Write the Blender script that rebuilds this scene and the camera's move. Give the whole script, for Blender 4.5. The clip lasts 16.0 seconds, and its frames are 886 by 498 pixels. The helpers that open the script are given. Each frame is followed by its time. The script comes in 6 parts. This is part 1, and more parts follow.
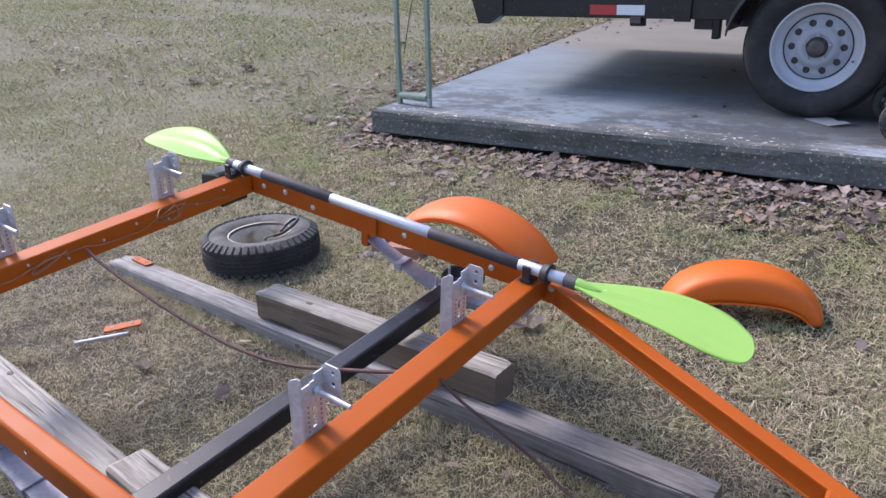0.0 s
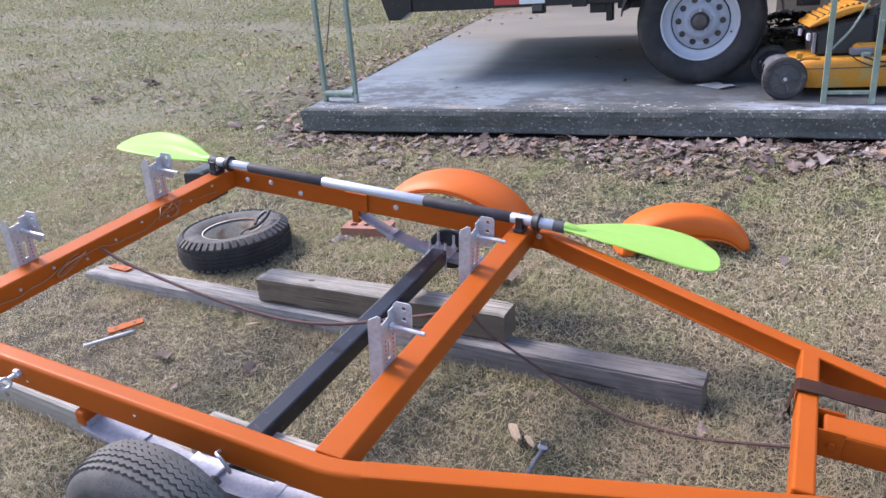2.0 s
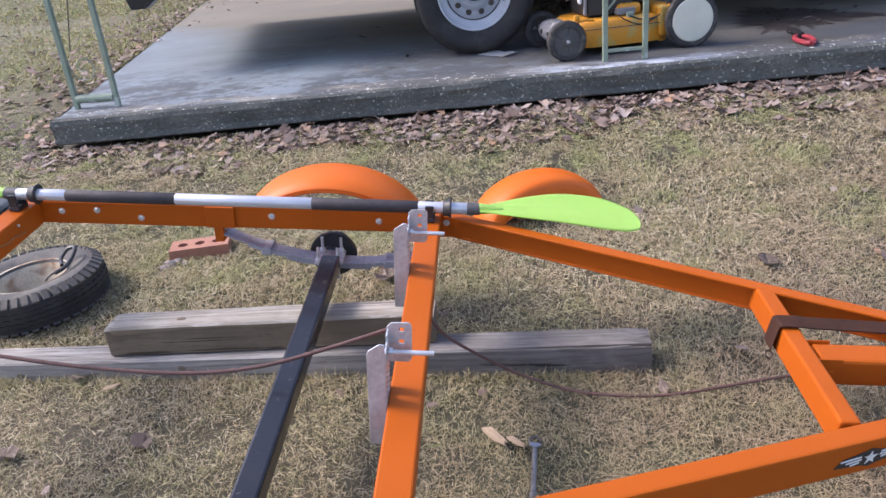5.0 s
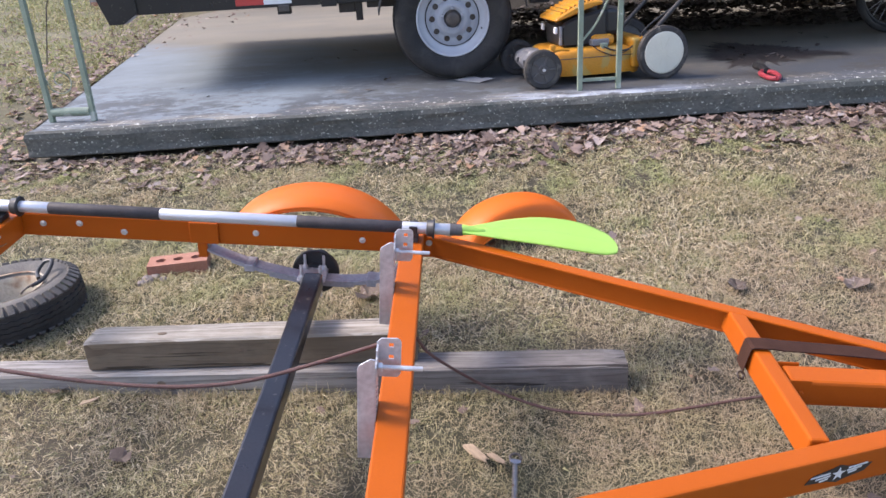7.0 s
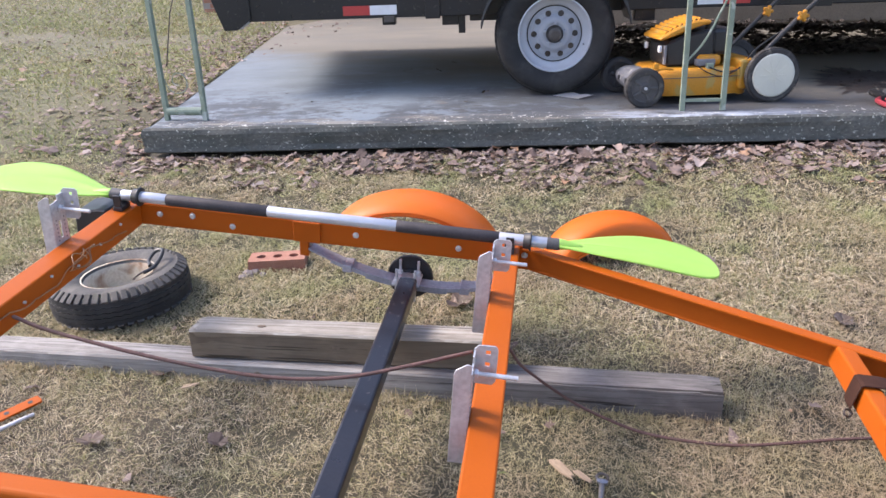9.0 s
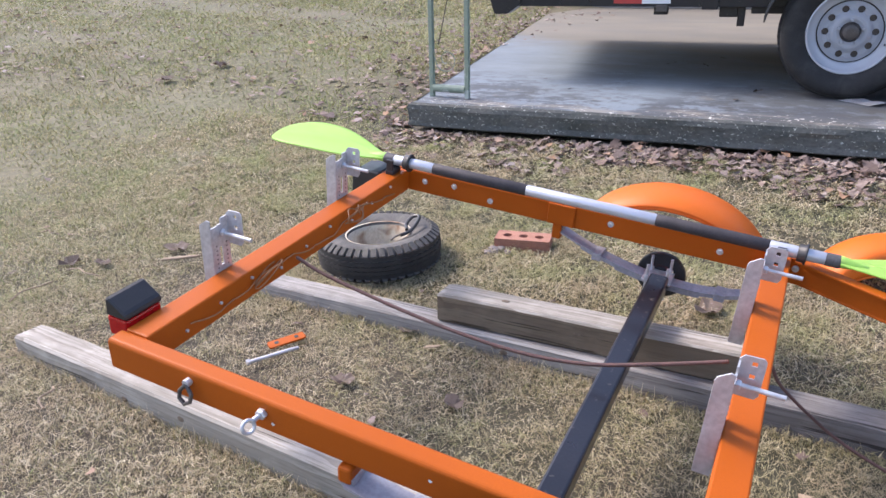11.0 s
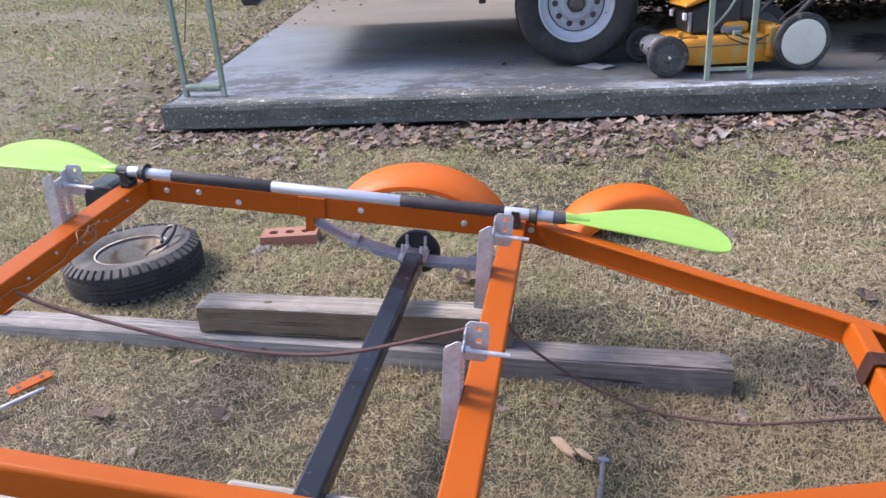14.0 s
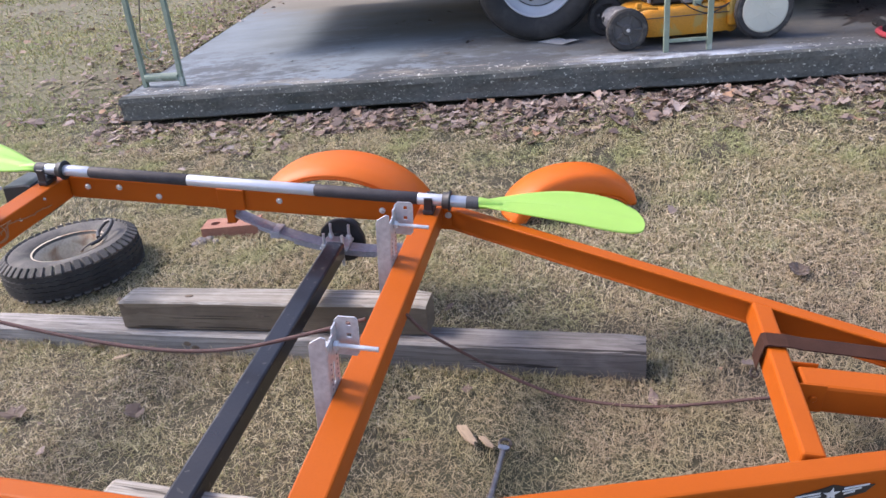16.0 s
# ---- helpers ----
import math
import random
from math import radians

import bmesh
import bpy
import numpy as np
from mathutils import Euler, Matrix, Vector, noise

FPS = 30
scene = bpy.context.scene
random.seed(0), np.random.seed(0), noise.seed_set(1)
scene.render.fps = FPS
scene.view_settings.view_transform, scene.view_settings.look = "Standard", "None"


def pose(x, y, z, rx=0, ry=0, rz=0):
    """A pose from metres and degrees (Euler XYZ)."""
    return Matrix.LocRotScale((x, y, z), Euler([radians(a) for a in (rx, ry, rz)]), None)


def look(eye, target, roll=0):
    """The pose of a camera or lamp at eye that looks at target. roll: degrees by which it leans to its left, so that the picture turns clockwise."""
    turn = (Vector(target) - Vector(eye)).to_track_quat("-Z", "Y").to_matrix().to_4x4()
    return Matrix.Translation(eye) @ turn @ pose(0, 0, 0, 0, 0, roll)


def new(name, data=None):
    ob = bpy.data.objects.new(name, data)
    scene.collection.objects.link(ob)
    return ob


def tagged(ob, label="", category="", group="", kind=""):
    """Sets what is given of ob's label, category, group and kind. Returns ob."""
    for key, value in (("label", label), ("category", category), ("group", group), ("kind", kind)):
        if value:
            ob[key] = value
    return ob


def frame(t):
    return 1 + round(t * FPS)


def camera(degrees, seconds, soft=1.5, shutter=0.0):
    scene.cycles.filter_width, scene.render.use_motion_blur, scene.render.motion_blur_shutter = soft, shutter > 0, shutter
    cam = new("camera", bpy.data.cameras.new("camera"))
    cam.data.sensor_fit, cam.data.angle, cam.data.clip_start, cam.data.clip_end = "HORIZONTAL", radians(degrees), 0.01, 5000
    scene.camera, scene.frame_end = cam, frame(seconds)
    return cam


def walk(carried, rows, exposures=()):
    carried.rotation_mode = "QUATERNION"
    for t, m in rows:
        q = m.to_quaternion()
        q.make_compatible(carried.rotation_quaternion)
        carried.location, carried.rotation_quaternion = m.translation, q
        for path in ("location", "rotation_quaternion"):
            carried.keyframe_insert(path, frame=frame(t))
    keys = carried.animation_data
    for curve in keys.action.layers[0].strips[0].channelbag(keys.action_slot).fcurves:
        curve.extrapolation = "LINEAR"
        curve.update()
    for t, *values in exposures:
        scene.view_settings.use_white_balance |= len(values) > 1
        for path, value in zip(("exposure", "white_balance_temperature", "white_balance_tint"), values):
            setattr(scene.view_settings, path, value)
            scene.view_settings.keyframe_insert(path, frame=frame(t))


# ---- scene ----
PATH = [
    (0, (0.83, -1.56, 1.136), (-0.266, -0.047, 0.422), -1.3),
    (0.5, (0.874, -1.716, 1.126), (-0.119, -0.135, 0.41), -2.0),
    (1, (0.907, -1.804, 1.141), (-0.066, -0.207, 0.431), -5.1),
    (1.5, (0.828, -1.861, 1.135), (-0.116, -0.248, 0.422), -4.9),
    (2, (0.703, -1.948, 1.133), (-0.137, -0.282, 0.411), -4.3),
    (2.5, (0.629, -2.011, 1.125), (-0.081, -0.29, 0.394), -3.7),
    (3, (0.565, -2.001, 1.125), (-0.13, -0.274, 0.395), -3.5),
    (3.5, (0.475, -1.867, 1.11), (-0.217, -0.138, 0.379), -3.6),
    (4, (0.374, -1.792, 1.117), (-0.235, -0.046, 0.356), -4.5),
    (4.5, (0.235, -1.833, 1.12), (-0.014, -0.017, 0.319), -6.8),
    (4.7, (0.192, -1.857, 1.12), (0.002, -0.039, 0.308), -6.4),
    (6.8, (0.142, -1.903, 1.123), (0.084, -0.057, 0.355), -3.7),
    (7, (0.135, -1.912, 1.131), (0.081, -0.064, 0.368), -3.3),
    (7.5, (0.128, -1.921, 1.129), (0.069, -0.067, 0.381), -2.8),
    (8, (0.124, -1.922, 1.131), (0.042, -0.065, 0.394), -2.4),
    (8.5, (0.122, -1.92, 1.131), (0.003, -0.062, 0.402), -2.3),
    (9, (0.097, -1.93, 1.13), (-0.174, -0.085, 0.41), -2.2),
    (9.5, (0.058, -1.941, 1.123), (-0.477, -0.15, 0.41), -2.0),
    (10, (0.027, -1.955, 1.121), (-0.714, -0.241, 0.405), -1.7),
    (10.2, (0.024, -1.947, 1.108), (-0.767, -0.255, 0.394), -1.5),
    (12.5, (0.035, -1.959, 1.126), (-0.823, -0.311, 0.385), -1.1),
    (13, (0.053, -1.951, 1.127), (-0.777, -0.288, 0.388), -1.8),
    (13.5, (0.09, -1.929, 1.121), (-0.532, -0.182, 0.372), -2.7),
    (14, (0.168, -1.892, 1.115), (-0.19, -0.085, 0.337), -3.5),
    (14.5, (0.328, -1.833, 1.11), (-0.007, -0.033, 0.307), -4.6),
    (15, (0.397, -1.818, 1.105), (0.056, -0.025, 0.287), -4.8),
    (15.5, (0.413, -1.817, 1.109), (0.05, -0.033, 0.28), -5.1),
    (16, (0.416, -1.819, 1.111), (0.025, -0.042, 0.281), -5.8),
]
cam = camera(61.6, 16.0, soft=1.5)
walk(cam, [(t, look(eye, target, roll)) for t, eye, target, roll in PATH],
     [(0, 0.79, 6050, 20), (1.5, 1.04, 6110, 20), (4.0, 1.02, 6200, 20), (4.5, 0.97, 6310, 20), (7, 1.13, 6600, 19), (10, 1.15, 6580, 19), (12.5, 1.03, 6280, 20), (14, 1.01, 6360, 20), (16, 1.01, 6520, 20)])

# ---- light ----
SUN_DIR = Vector((-0.73, 0.10, 0.745)).normalized()
world = bpy.data.worlds.new("world")
scene.world = world
world.use_nodes = True
wn = world.node_tree.nodes
sky = wn.new("ShaderNodeTexSky")
sky.sky_type = "NISHITA"
sky.sun_disc = False
sky.sun_elevation = math.asin(SUN_DIR.z)
sky.sun_rotation = math.atan2(SUN_DIR.x, SUN_DIR.y)
sky.air_density, sky.dust_density = 1.0, 2.0
wn["Background"].inputs["Strength"].default_value = 0.185
world.node_tree.links.new(sky.outputs[0], wn["Background"].inputs["Color"])
sun = new("sun", bpy.data.lights.new("sun", "SUN"))
sun.data.energy, sun.data.angle, sun.data.color = 2.05, radians(17), (1.0, 0.95, 0.87)
sun.matrix_world = look(SUN_DIR * 30, (0, 0, 0))


# ---- materials ----
def mat(name, c1, c2, rough=0.6, metal=0.0, scale=6.0, fine=150.0, bump=0.12, c3=None, spots=0.0,
        spot_scale=3.0, stretch=(1, 1, 1), rand=0.0, coat=0.0, island=False, trans=0.0, contrast=0.25, blur=0.06):
    """A surface with two tones at a large and a fine scale, spots of a third tone and a fine relief."""
    m = bpy.data.materials.new(name)
    m.use_nodes = True
    n, l = m.node_tree.nodes, m.node_tree.links
    b = n["Principled BSDF"]
    tc, mp = n.new("ShaderNodeTexCoord"), n.new("ShaderNodeMapping")
    mp.inputs["Scale"].default_value = stretch
    l.new(tc.outputs["Object"], mp.inputs[0])

    def tex(s, detail=4.0, dist=0.0):
        t = n.new("ShaderNodeTexNoise")
        t.inputs["Scale"].default_value, t.inputs["Detail"].default_value = s, detail
        t.inputs["Distortion"].default_value = dist
        l.new(mp.outputs[0], t.inputs["Vector"])
        return t.outputs["Fac"]

    def ramp(fac, lo, hi):
        r = n.new("ShaderNodeMapRange")
        r.inputs[1].default_value, r.inputs[2].default_value = lo, hi
        l.new(fac, r.inputs[0])
        return r.outputs[0]

    def mix(fac, a, bb, mode="MIX"):
        x = n.new("ShaderNodeMix")
        x.data_type, x.blend_type = "RGBA", mode
        for sock, v in ((x.inputs["Factor"], fac), (x.inputs["A"], a), (x.inputs["B"], bb)):
            if isinstance(v, (int, float)):
                sock.default_value = v
            elif isinstance(v, tuple):
                sock.default_value = (*v, 1)
            else:
                l.new(v, sock)
        return x.outputs["Result"]

    big = ramp(tex(scale, 5.0), 0.35, 0.65)
    col = mix(big, c1, c2)
    grain = tex(fine, 3.0)
    dark = tuple(max(0.0, c * (1 - 1.6 * contrast)) for c in c1)
    col = mix(ramp(grain, 0.62, 0.3), col, mix(0.6, col, dark))
    if c3:
        col = mix(ramp(tex(spot_scale, 6.0, 0.6), 0.65 - spots * 0.28 - blur / 2, 0.65 - spots * 0.28 + blur / 2), col, c3)
    if rand or island:
        if island:
            src = n.new("ShaderNodeNewGeometry").outputs["Random Per Island"]
        else:
            src = n.new("ShaderNodeObjectInfo").outputs["Random"]
        hsv = n.new("ShaderNodeHueSaturation")
        l.new(ramp(src, 0, 1), hsv.inputs["Value"])
        hsv.inputs["Value"].default_value = 1
        mr = n.new("ShaderNodeMapRange")
        mr.inputs[3].default_value, mr.inputs[4].default_value = 1 - (rand or 0.3), 1 + (rand or 0.3)
        l.new(src, mr.inputs[0])
        l.new(mr.outputs[0], hsv.inputs["Value"])
        l.new(col, hsv.inputs["Color"])
        col = hsv.outputs[0]
    l.new(col, b.inputs["Base Color"])
    rr = n.new("ShaderNodeMapRange")
    rr.inputs[3].default_value, rr.inputs[4].default_value = max(0.02, rough - 0.12), min(1.0, rough + 0.12)
    l.new(tex(scale * 2.3), rr.inputs[0])
    l.new(rr.outputs[0], b.inputs["Roughness"])
    b.inputs["Metallic"].default_value = metal
    b.inputs["Coat Weight"].default_value = coat
    if bump:
        bp = n.new("ShaderNodeBump")
        bp.inputs["Strength"].default_value, bp.inputs["Distance"].default_value = bump, 0.002
        l.new(grain, bp.inputs["Height"])
        l.new(bp.outputs[0], b.inputs["Normal"])
    if trans:
        tr = n.new("ShaderNodeBsdfTranslucent")
        l.new(col, tr.inputs["Color"])
        ms = n.new("ShaderNodeMixShader")
        ms.inputs[0].default_value = trans
        l.new(b.outputs[0], ms.inputs[1])
        l.new(tr.outputs[0], ms.inputs[2])
        l.new(ms.outputs[0], n["Material Output"].inputs["Surface"])
    return m


ORANGE = mat("orange_paint", (0.445, 0.094, 0.008), (0.40, 0.083, 0.007), 0.45, scale=4, fine=260, bump=0.05,
             c3=(0.41, 0.086, 0.012), spots=-0.4, spot_scale=9, contrast=0.08)
ORANGE.node_tree.nodes["Principled BSDF"].inputs["Specular IOR Level"].default_value = 0.15
FENDER = mat("orange_plastic", (0.82, 0.175, 0.010), (0.78, 0.160, 0.010), 0.48, scale=3, fine=300, bump=0.03, contrast=0.05, trans=0.25)
GALV = mat("galvanised_steel", (0.68, 0.68, 0.70), (0.54, 0.54, 0.57), 0.46, 0.55, scale=25, fine=90, bump=0.05)
SPRING = mat("grey_spring_paint", (0.40, 0.40, 0.44), (0.32, 0.32, 0.36), 0.5, 0.3, scale=14, fine=120, bump=0.08)
BLACKP = mat("black_paint", (0.009, 0.010, 0.015), (0.014, 0.014, 0.019), 0.32, scale=7, fine=160, bump=0.06,
             c3=(0.075, 0.068, 0.06), spots=-0.08, spot_scale=55, coat=0.16)
BLACKP.node_tree.nodes["Principled BSDF"].inputs["Specular IOR Level"].default_value = 0.42
BLACKPL = mat("black_plastic", (0.02, 0.02, 0.022), (0.03, 0.03, 0.033), 0.45, scale=10, fine=300, bump=0.05)
RUBBER = mat("tyre_rubber", (0.016, 0.016, 0.017), (0.026, 0.025, 0.025), 0.75, scale=9, fine=200, bump=0.2,
             c3=(0.045, 0.042, 0.04), spots=0.0, spot_scale=12, blur=0.3)
DUSTYRUBBER = mat("dusty_tread_rubber", (0.105, 0.098, 0.088), (0.160, 0.148, 0.130), 0.9, scale=12, fine=200, bump=0.3)
OLDRUBBER = mat("worn_tyre_rubber", (0.064, 0.061, 0.059), (0.112, 0.105, 0.098), 0.8, scale=9, fine=200, bump=0.25,
                c3=(0.16, 0.145, 0.125), spots=-0.02, spot_scale=14, blur=0.3)
RUSTY = mat("rusty_cream_rim", (0.52, 0.47, 0.38), (0.43, 0.37, 0.28), 0.7, 0.0, scale=9, fine=140, bump=0.2,
            c3=(0.19, 0.10, 0.05), spots=0.18, spot_scale=11, blur=0.15)
WHITERIM = mat("white_wheel_paint", (0.47, 0.49, 0.53), (0.42, 0.44, 0.48), 0.4, scale=10, fine=200, bump=0.03,
               contrast=0.05)


def wood(name, pale, dark, stain, ring=30.0, pith=(0.02, -0.05), grey=0.45, end_dark=None):
    """Sawn timber: growth rings about a pith that runs along the post, cut by its faces, with weathering, blotches and drying cracks."""
    m = bpy.data.materials.new(name)
    m.use_nodes = True
    n, l = m.node_tree.nodes, m.node_tree.links
    b = n["Principled BSDF"]
    tc = n.new("ShaderNodeTexCoord")

    def coords(scale, place=(0, 0, 0)):
        mp = n.new("ShaderNodeMapping")
        mp.inputs["Scale"].default_value, mp.inputs["Location"].default_value = scale, place
        l.new(tc.outputs["Object"], mp.inputs[0])
        return mp.outputs[0]

    def cloud(vec, scale, detail, lo, hi, amount=1.0):
        t, r = n.new("ShaderNodeTexNoise"), n.new("ShaderNodeMapRange")
        t.inputs["Scale"].default_value, t.inputs["Detail"].default_value, t.inputs["Roughness"].default_value = scale, detail, 0.6
        r.inputs[1].default_value, r.inputs[2].default_value, r.inputs[4].default_value = lo, hi, amount
        l.new(vec, t.inputs["Vector"])
        l.new(t.outputs["Fac"], r.inputs[0])
        return r.outputs[0]

    def over(fac, tone, under):
        x = n.new("ShaderNodeMix")
        x.data_type = "RGBA"
        x.inputs["B"].default_value = (*tone, 1)
        l.new(fac, x.inputs["Factor"])
        if isinstance(under, tuple):
            x.inputs["A"].default_value = (*under, 1)
        else:
            l.new(under, x.inputs["A"])
        return x.outputs["Result"]

    w = n.new("ShaderNodeTexWave")
    w.wave_type, w.rings_direction, w.wave_profile = "RINGS", "X", "SAW"
    for k, v in (("Scale", ring), ("Distortion", 9.0), ("Detail", 4.0), ("Detail Scale", 0.16), ("Detail Roughness", 0.6)):
        w.inputs[k].default_value = v
    l.new(coords((0.16, 1, 1), (0, *pith)), w.inputs["Vector"])
    lines = n.new("ShaderNodeMapRange")
    lines.inputs[1].default_value, lines.inputs[2].default_value, lines.inputs[4].default_value = 0.40, 0.98, 0.85
    l.new(w.outputs["Fac"], lines.inputs[0])
    col = over(lines.outputs[0], dark, pale)
    col = over(cloud(coords((0.5, 3, 3)), 3.0, 6, 0.40, 0.62, 0.85), stain, col)
    col = over(cloud(coords((1, 1.6, 1.6)), 6.0, 6, 0.50, 0.62, grey), tuple(c * 1.18 for c in pale), col)
    col = over(cloud(coords((2.5, 60, 60)), 4.0, 4, 0.50, 0.68, 0.7), dark, col)
    crack = cloud(coords((0.7, 26, 26)), 2.6, 2, 0.645, 0.665, 0.85)
    col = over(crack, tuple(c * 0.35 for c in dark), col)
    if end_dark:
        # darker end of the post, with a wandering border
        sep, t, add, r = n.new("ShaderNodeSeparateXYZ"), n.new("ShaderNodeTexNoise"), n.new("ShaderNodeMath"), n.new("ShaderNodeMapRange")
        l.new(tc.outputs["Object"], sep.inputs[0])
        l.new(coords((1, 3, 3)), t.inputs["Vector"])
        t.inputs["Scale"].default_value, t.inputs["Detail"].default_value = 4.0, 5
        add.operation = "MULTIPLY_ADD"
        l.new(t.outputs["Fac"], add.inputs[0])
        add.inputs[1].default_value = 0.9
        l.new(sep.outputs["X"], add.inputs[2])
        r.inputs[1].default_value, r.inputs[2].default_value, r.inputs[4].default_value = end_dark[0] + 0.45, end_dark[1] + 0.45, 0.78
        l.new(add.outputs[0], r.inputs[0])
        end_tone = n.new("ShaderNodeMix")
        end_tone.data_type, end_tone.blend_type = "RGBA", "MULTIPLY"
        l.new(r.outputs[0], end_tone.inputs["Factor"])
        l.new(col, end_tone.inputs["A"])
        end_tone.inputs["B"].default_value = (0.44, 0.42, 0.44, 1)
        col = end_tone.outputs["Result"]
    l.new(col, b.inputs["Base Color"])
    b.inputs["Roughness"].default_value = 0.85
    b.inputs["Specular IOR Level"].default_value = 0.25
    bp = n.new("ShaderNodeBump")
    bp.inputs["Strength"].default_value, bp.inputs["Distance"].default_value = 0.5, 0.002
    bp.invert = True
    l.new(lines.outputs[0], bp.inputs["Height"])
    bp2 = n.new("ShaderNodeBump")
    bp2.inputs["Strength"].default_value, bp2.inputs["Distance"].default_value = 0.9, 0.003
    bp2.invert = True
    l.new(crack, bp2.inputs["Height"])
    l.new(bp.outputs[0], bp2.inputs["Normal"])
    l.new(bp2.outputs[0], b.inputs["Normal"])
    return m


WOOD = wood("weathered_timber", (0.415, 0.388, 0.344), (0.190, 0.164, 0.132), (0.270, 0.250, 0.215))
WOODGREY = wood("grey_weathered_timber", (0.372, 0.352, 0.330), (0.150, 0.136, 0.124), (0.232, 0.220, 0.207), end_dark=(1.25, 1.95))
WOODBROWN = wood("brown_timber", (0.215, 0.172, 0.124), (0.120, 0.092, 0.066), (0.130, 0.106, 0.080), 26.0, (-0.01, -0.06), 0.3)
ENDGRAIN = mat("dark_end_grain", (0.17, 0.13, 0.09), (0.11, 0.085, 0.06), 0.9, scale=14, fine=120, bump=0.5)
KNOT = mat("wood_knot", (0.14, 0.105, 0.075), (0.20, 0.155, 0.115), 0.8, scale=60, fine=200, bump=0.3)
BRICK = mat("red_brick", (0.40, 0.195, 0.135), (0.34, 0.155, 0.105), 0.85, scale=20, fine=220, bump=0.5)
def concrete():
    """Mottled slab: smooth tan towards the back; a bluish strip along the open edge with pale smears and dark streaks.
    """
    m = mat("concrete_top", (0.235, 0.212, 0.168), (0.190, 0.176, 0.148), 0.75, scale=0.9, fine=110, bump=0.25, c3=(0.17, 0.16, 0.14), spots=0.12, spot_scale=1.3, contrast=0.15, stretch=(0.7, 1.3, 1), blur=0.25)
    n, l = m.node_tree.nodes, m.node_tree.links
    b = n["Principled BSDF"]
    col = b.inputs["Base Color"].links[0].from_socket
    tc = n.new("ShaderNodeTexCoord")

    def layer(fac, tone, under):
        x = n.new("ShaderNodeMix")
        x.data_type = "RGBA"
        x.inputs["B"].default_value = (*tone, 1)
        l.new(fac, x.inputs["Factor"])
        l.new(under, x.inputs["A"])
        return x.outputs["Result"]

    def patch(sc, stretch, lo, hi, amount, rough=0.62):
        mp, t, r = n.new("ShaderNodeMapping"), n.new("ShaderNodeTexNoise"), n.new("ShaderNodeMapRange")
        mp.inputs["Scale"].default_value = stretch
        t.inputs["Scale"].default_value, t.inputs["Detail"].default_value, t.inputs["Roughness"].default_value = sc, 8, rough
        r.inputs[1].default_value, r.inputs[2].default_value, r.inputs[4].default_value = lo, hi, amount
        l.new(tc.outputs["Object"], mp.inputs[0])
        l.new(mp.outputs[0], t.inputs["Vector"])
        l.new(t.outputs["Fac"], r.inputs[0])
        return r.outputs[0]

    def times(a, c):
        x = n.new("ShaderNodeMath")
        x.operation = "MULTIPLY"
        l.new(a, x.inputs[0])
        l.new(c, x.inputs[1])
        return x.outputs[0]

    # how far the bluish tone reaches in from the edge, with a wandering border
    sep, wob, add, band = n.new("ShaderNodeSeparateXYZ"), n.new("ShaderNodeTexNoise"), n.new("ShaderNodeMath"), n.new("ShaderNodeMapRange")
    l.new(tc.outputs["Object"], sep.inputs[0])
    wob.inputs["Scale"].default_value, wob.inputs["Detail"].default_value = 1.1, 6
    l.new(tc.outputs["Object"], wob.inputs["Vector"])
    add.operation = "MULTIPLY_ADD"
    l.new(wob.outputs["Fac"], add.inputs[0])
    add.inputs[1].default_value = 2.2
    lean = n.new("ShaderNodeMath")
    lean.operation = "MULTIPLY_ADD"
    l.new(sep.outputs["X"], lean.inputs[0])
    lean.inputs[1].default_value = 0.75
    l.new(sep.outputs["Y"], lean.inputs[2])
    l.new(lean.outputs[0], add.inputs[2])
    band.inputs[1].default_value, band.inputs[2].default_value = 4.8, 3.5
    wide = n.new("ShaderNodeMath")
    wide.operation = "MULTIPLY_ADD"
    l.new(wob.outputs["Fac"], wide.inputs[0])
    wide.inputs[1].default_value = 1.8
    l.new(sep.outputs["Y"], wide.inputs[2])
    l.new(add.outputs[0], band.inputs[0])
    worn = band.outputs[0]
    col = layer(worn, (0.140, 0.162, 0.180), col)
    strip = n.new("ShaderNodeMapRange")
    strip.inputs[1].default_value, strip.inputs[2].default_value = 4.0, 3.2
    l.new(wide.outputs[0], strip.inputs[0])
    # darker tone along the front strip, growing towards the right
    right = n.new("ShaderNodeMapRange")
    right.inputs[1].default_value, right.inputs[2].default_value, right.inputs[4].default_value = -1.0, 0.0, 0.95
    l.new(sep.outputs["X"], right.inputs[0])
    dark_strip = times(right.outputs[0], strip.outputs[0])
    col = layer(times(dark_strip, patch(1.4, (0.8, 1.2, 1), 0.18, 0.40, 1.0)), (0.058, 0.057, 0.056), col)
    left = n.new("ShaderNodeMapRange")
    left.inputs[1].default_value, left.inputs[2].default_value, left.inputs[4].default_value = 0.5, -0.9, 0.95
    l.new(sep.outputs["X"], left.inputs[0])
    col = layer(times(times(worn, left.outputs[0]), patch(1.2, (0.8, 1.2, 1), 0.35, 0.60, 1.0)), (0.205, 0.246, 0.278), col)
    col = layer(times(strip.outputs[0], patch(2.6, (1.0, 1.2, 1), 0.45, 0.53, 0.85, 0.72)), (0.070, 0.077, 0.088), col)
    some = n.new("ShaderNodeMapRange")
    some.inputs[1].default_value, some.inputs[2].default_value, some.inputs[3].default_value, some.inputs[4].default_value = -0.6, 0.5, 1.0, 0.25
    l.new(sep.outputs["X"], some.inputs[0])
    col = layer(times(times(worn, some.outputs[0]), patch(3.2, (1.0, 1.25, 1), 0.53, 0.59, 0.9, 0.75)), (0.190, 0.228, 0.262), col)
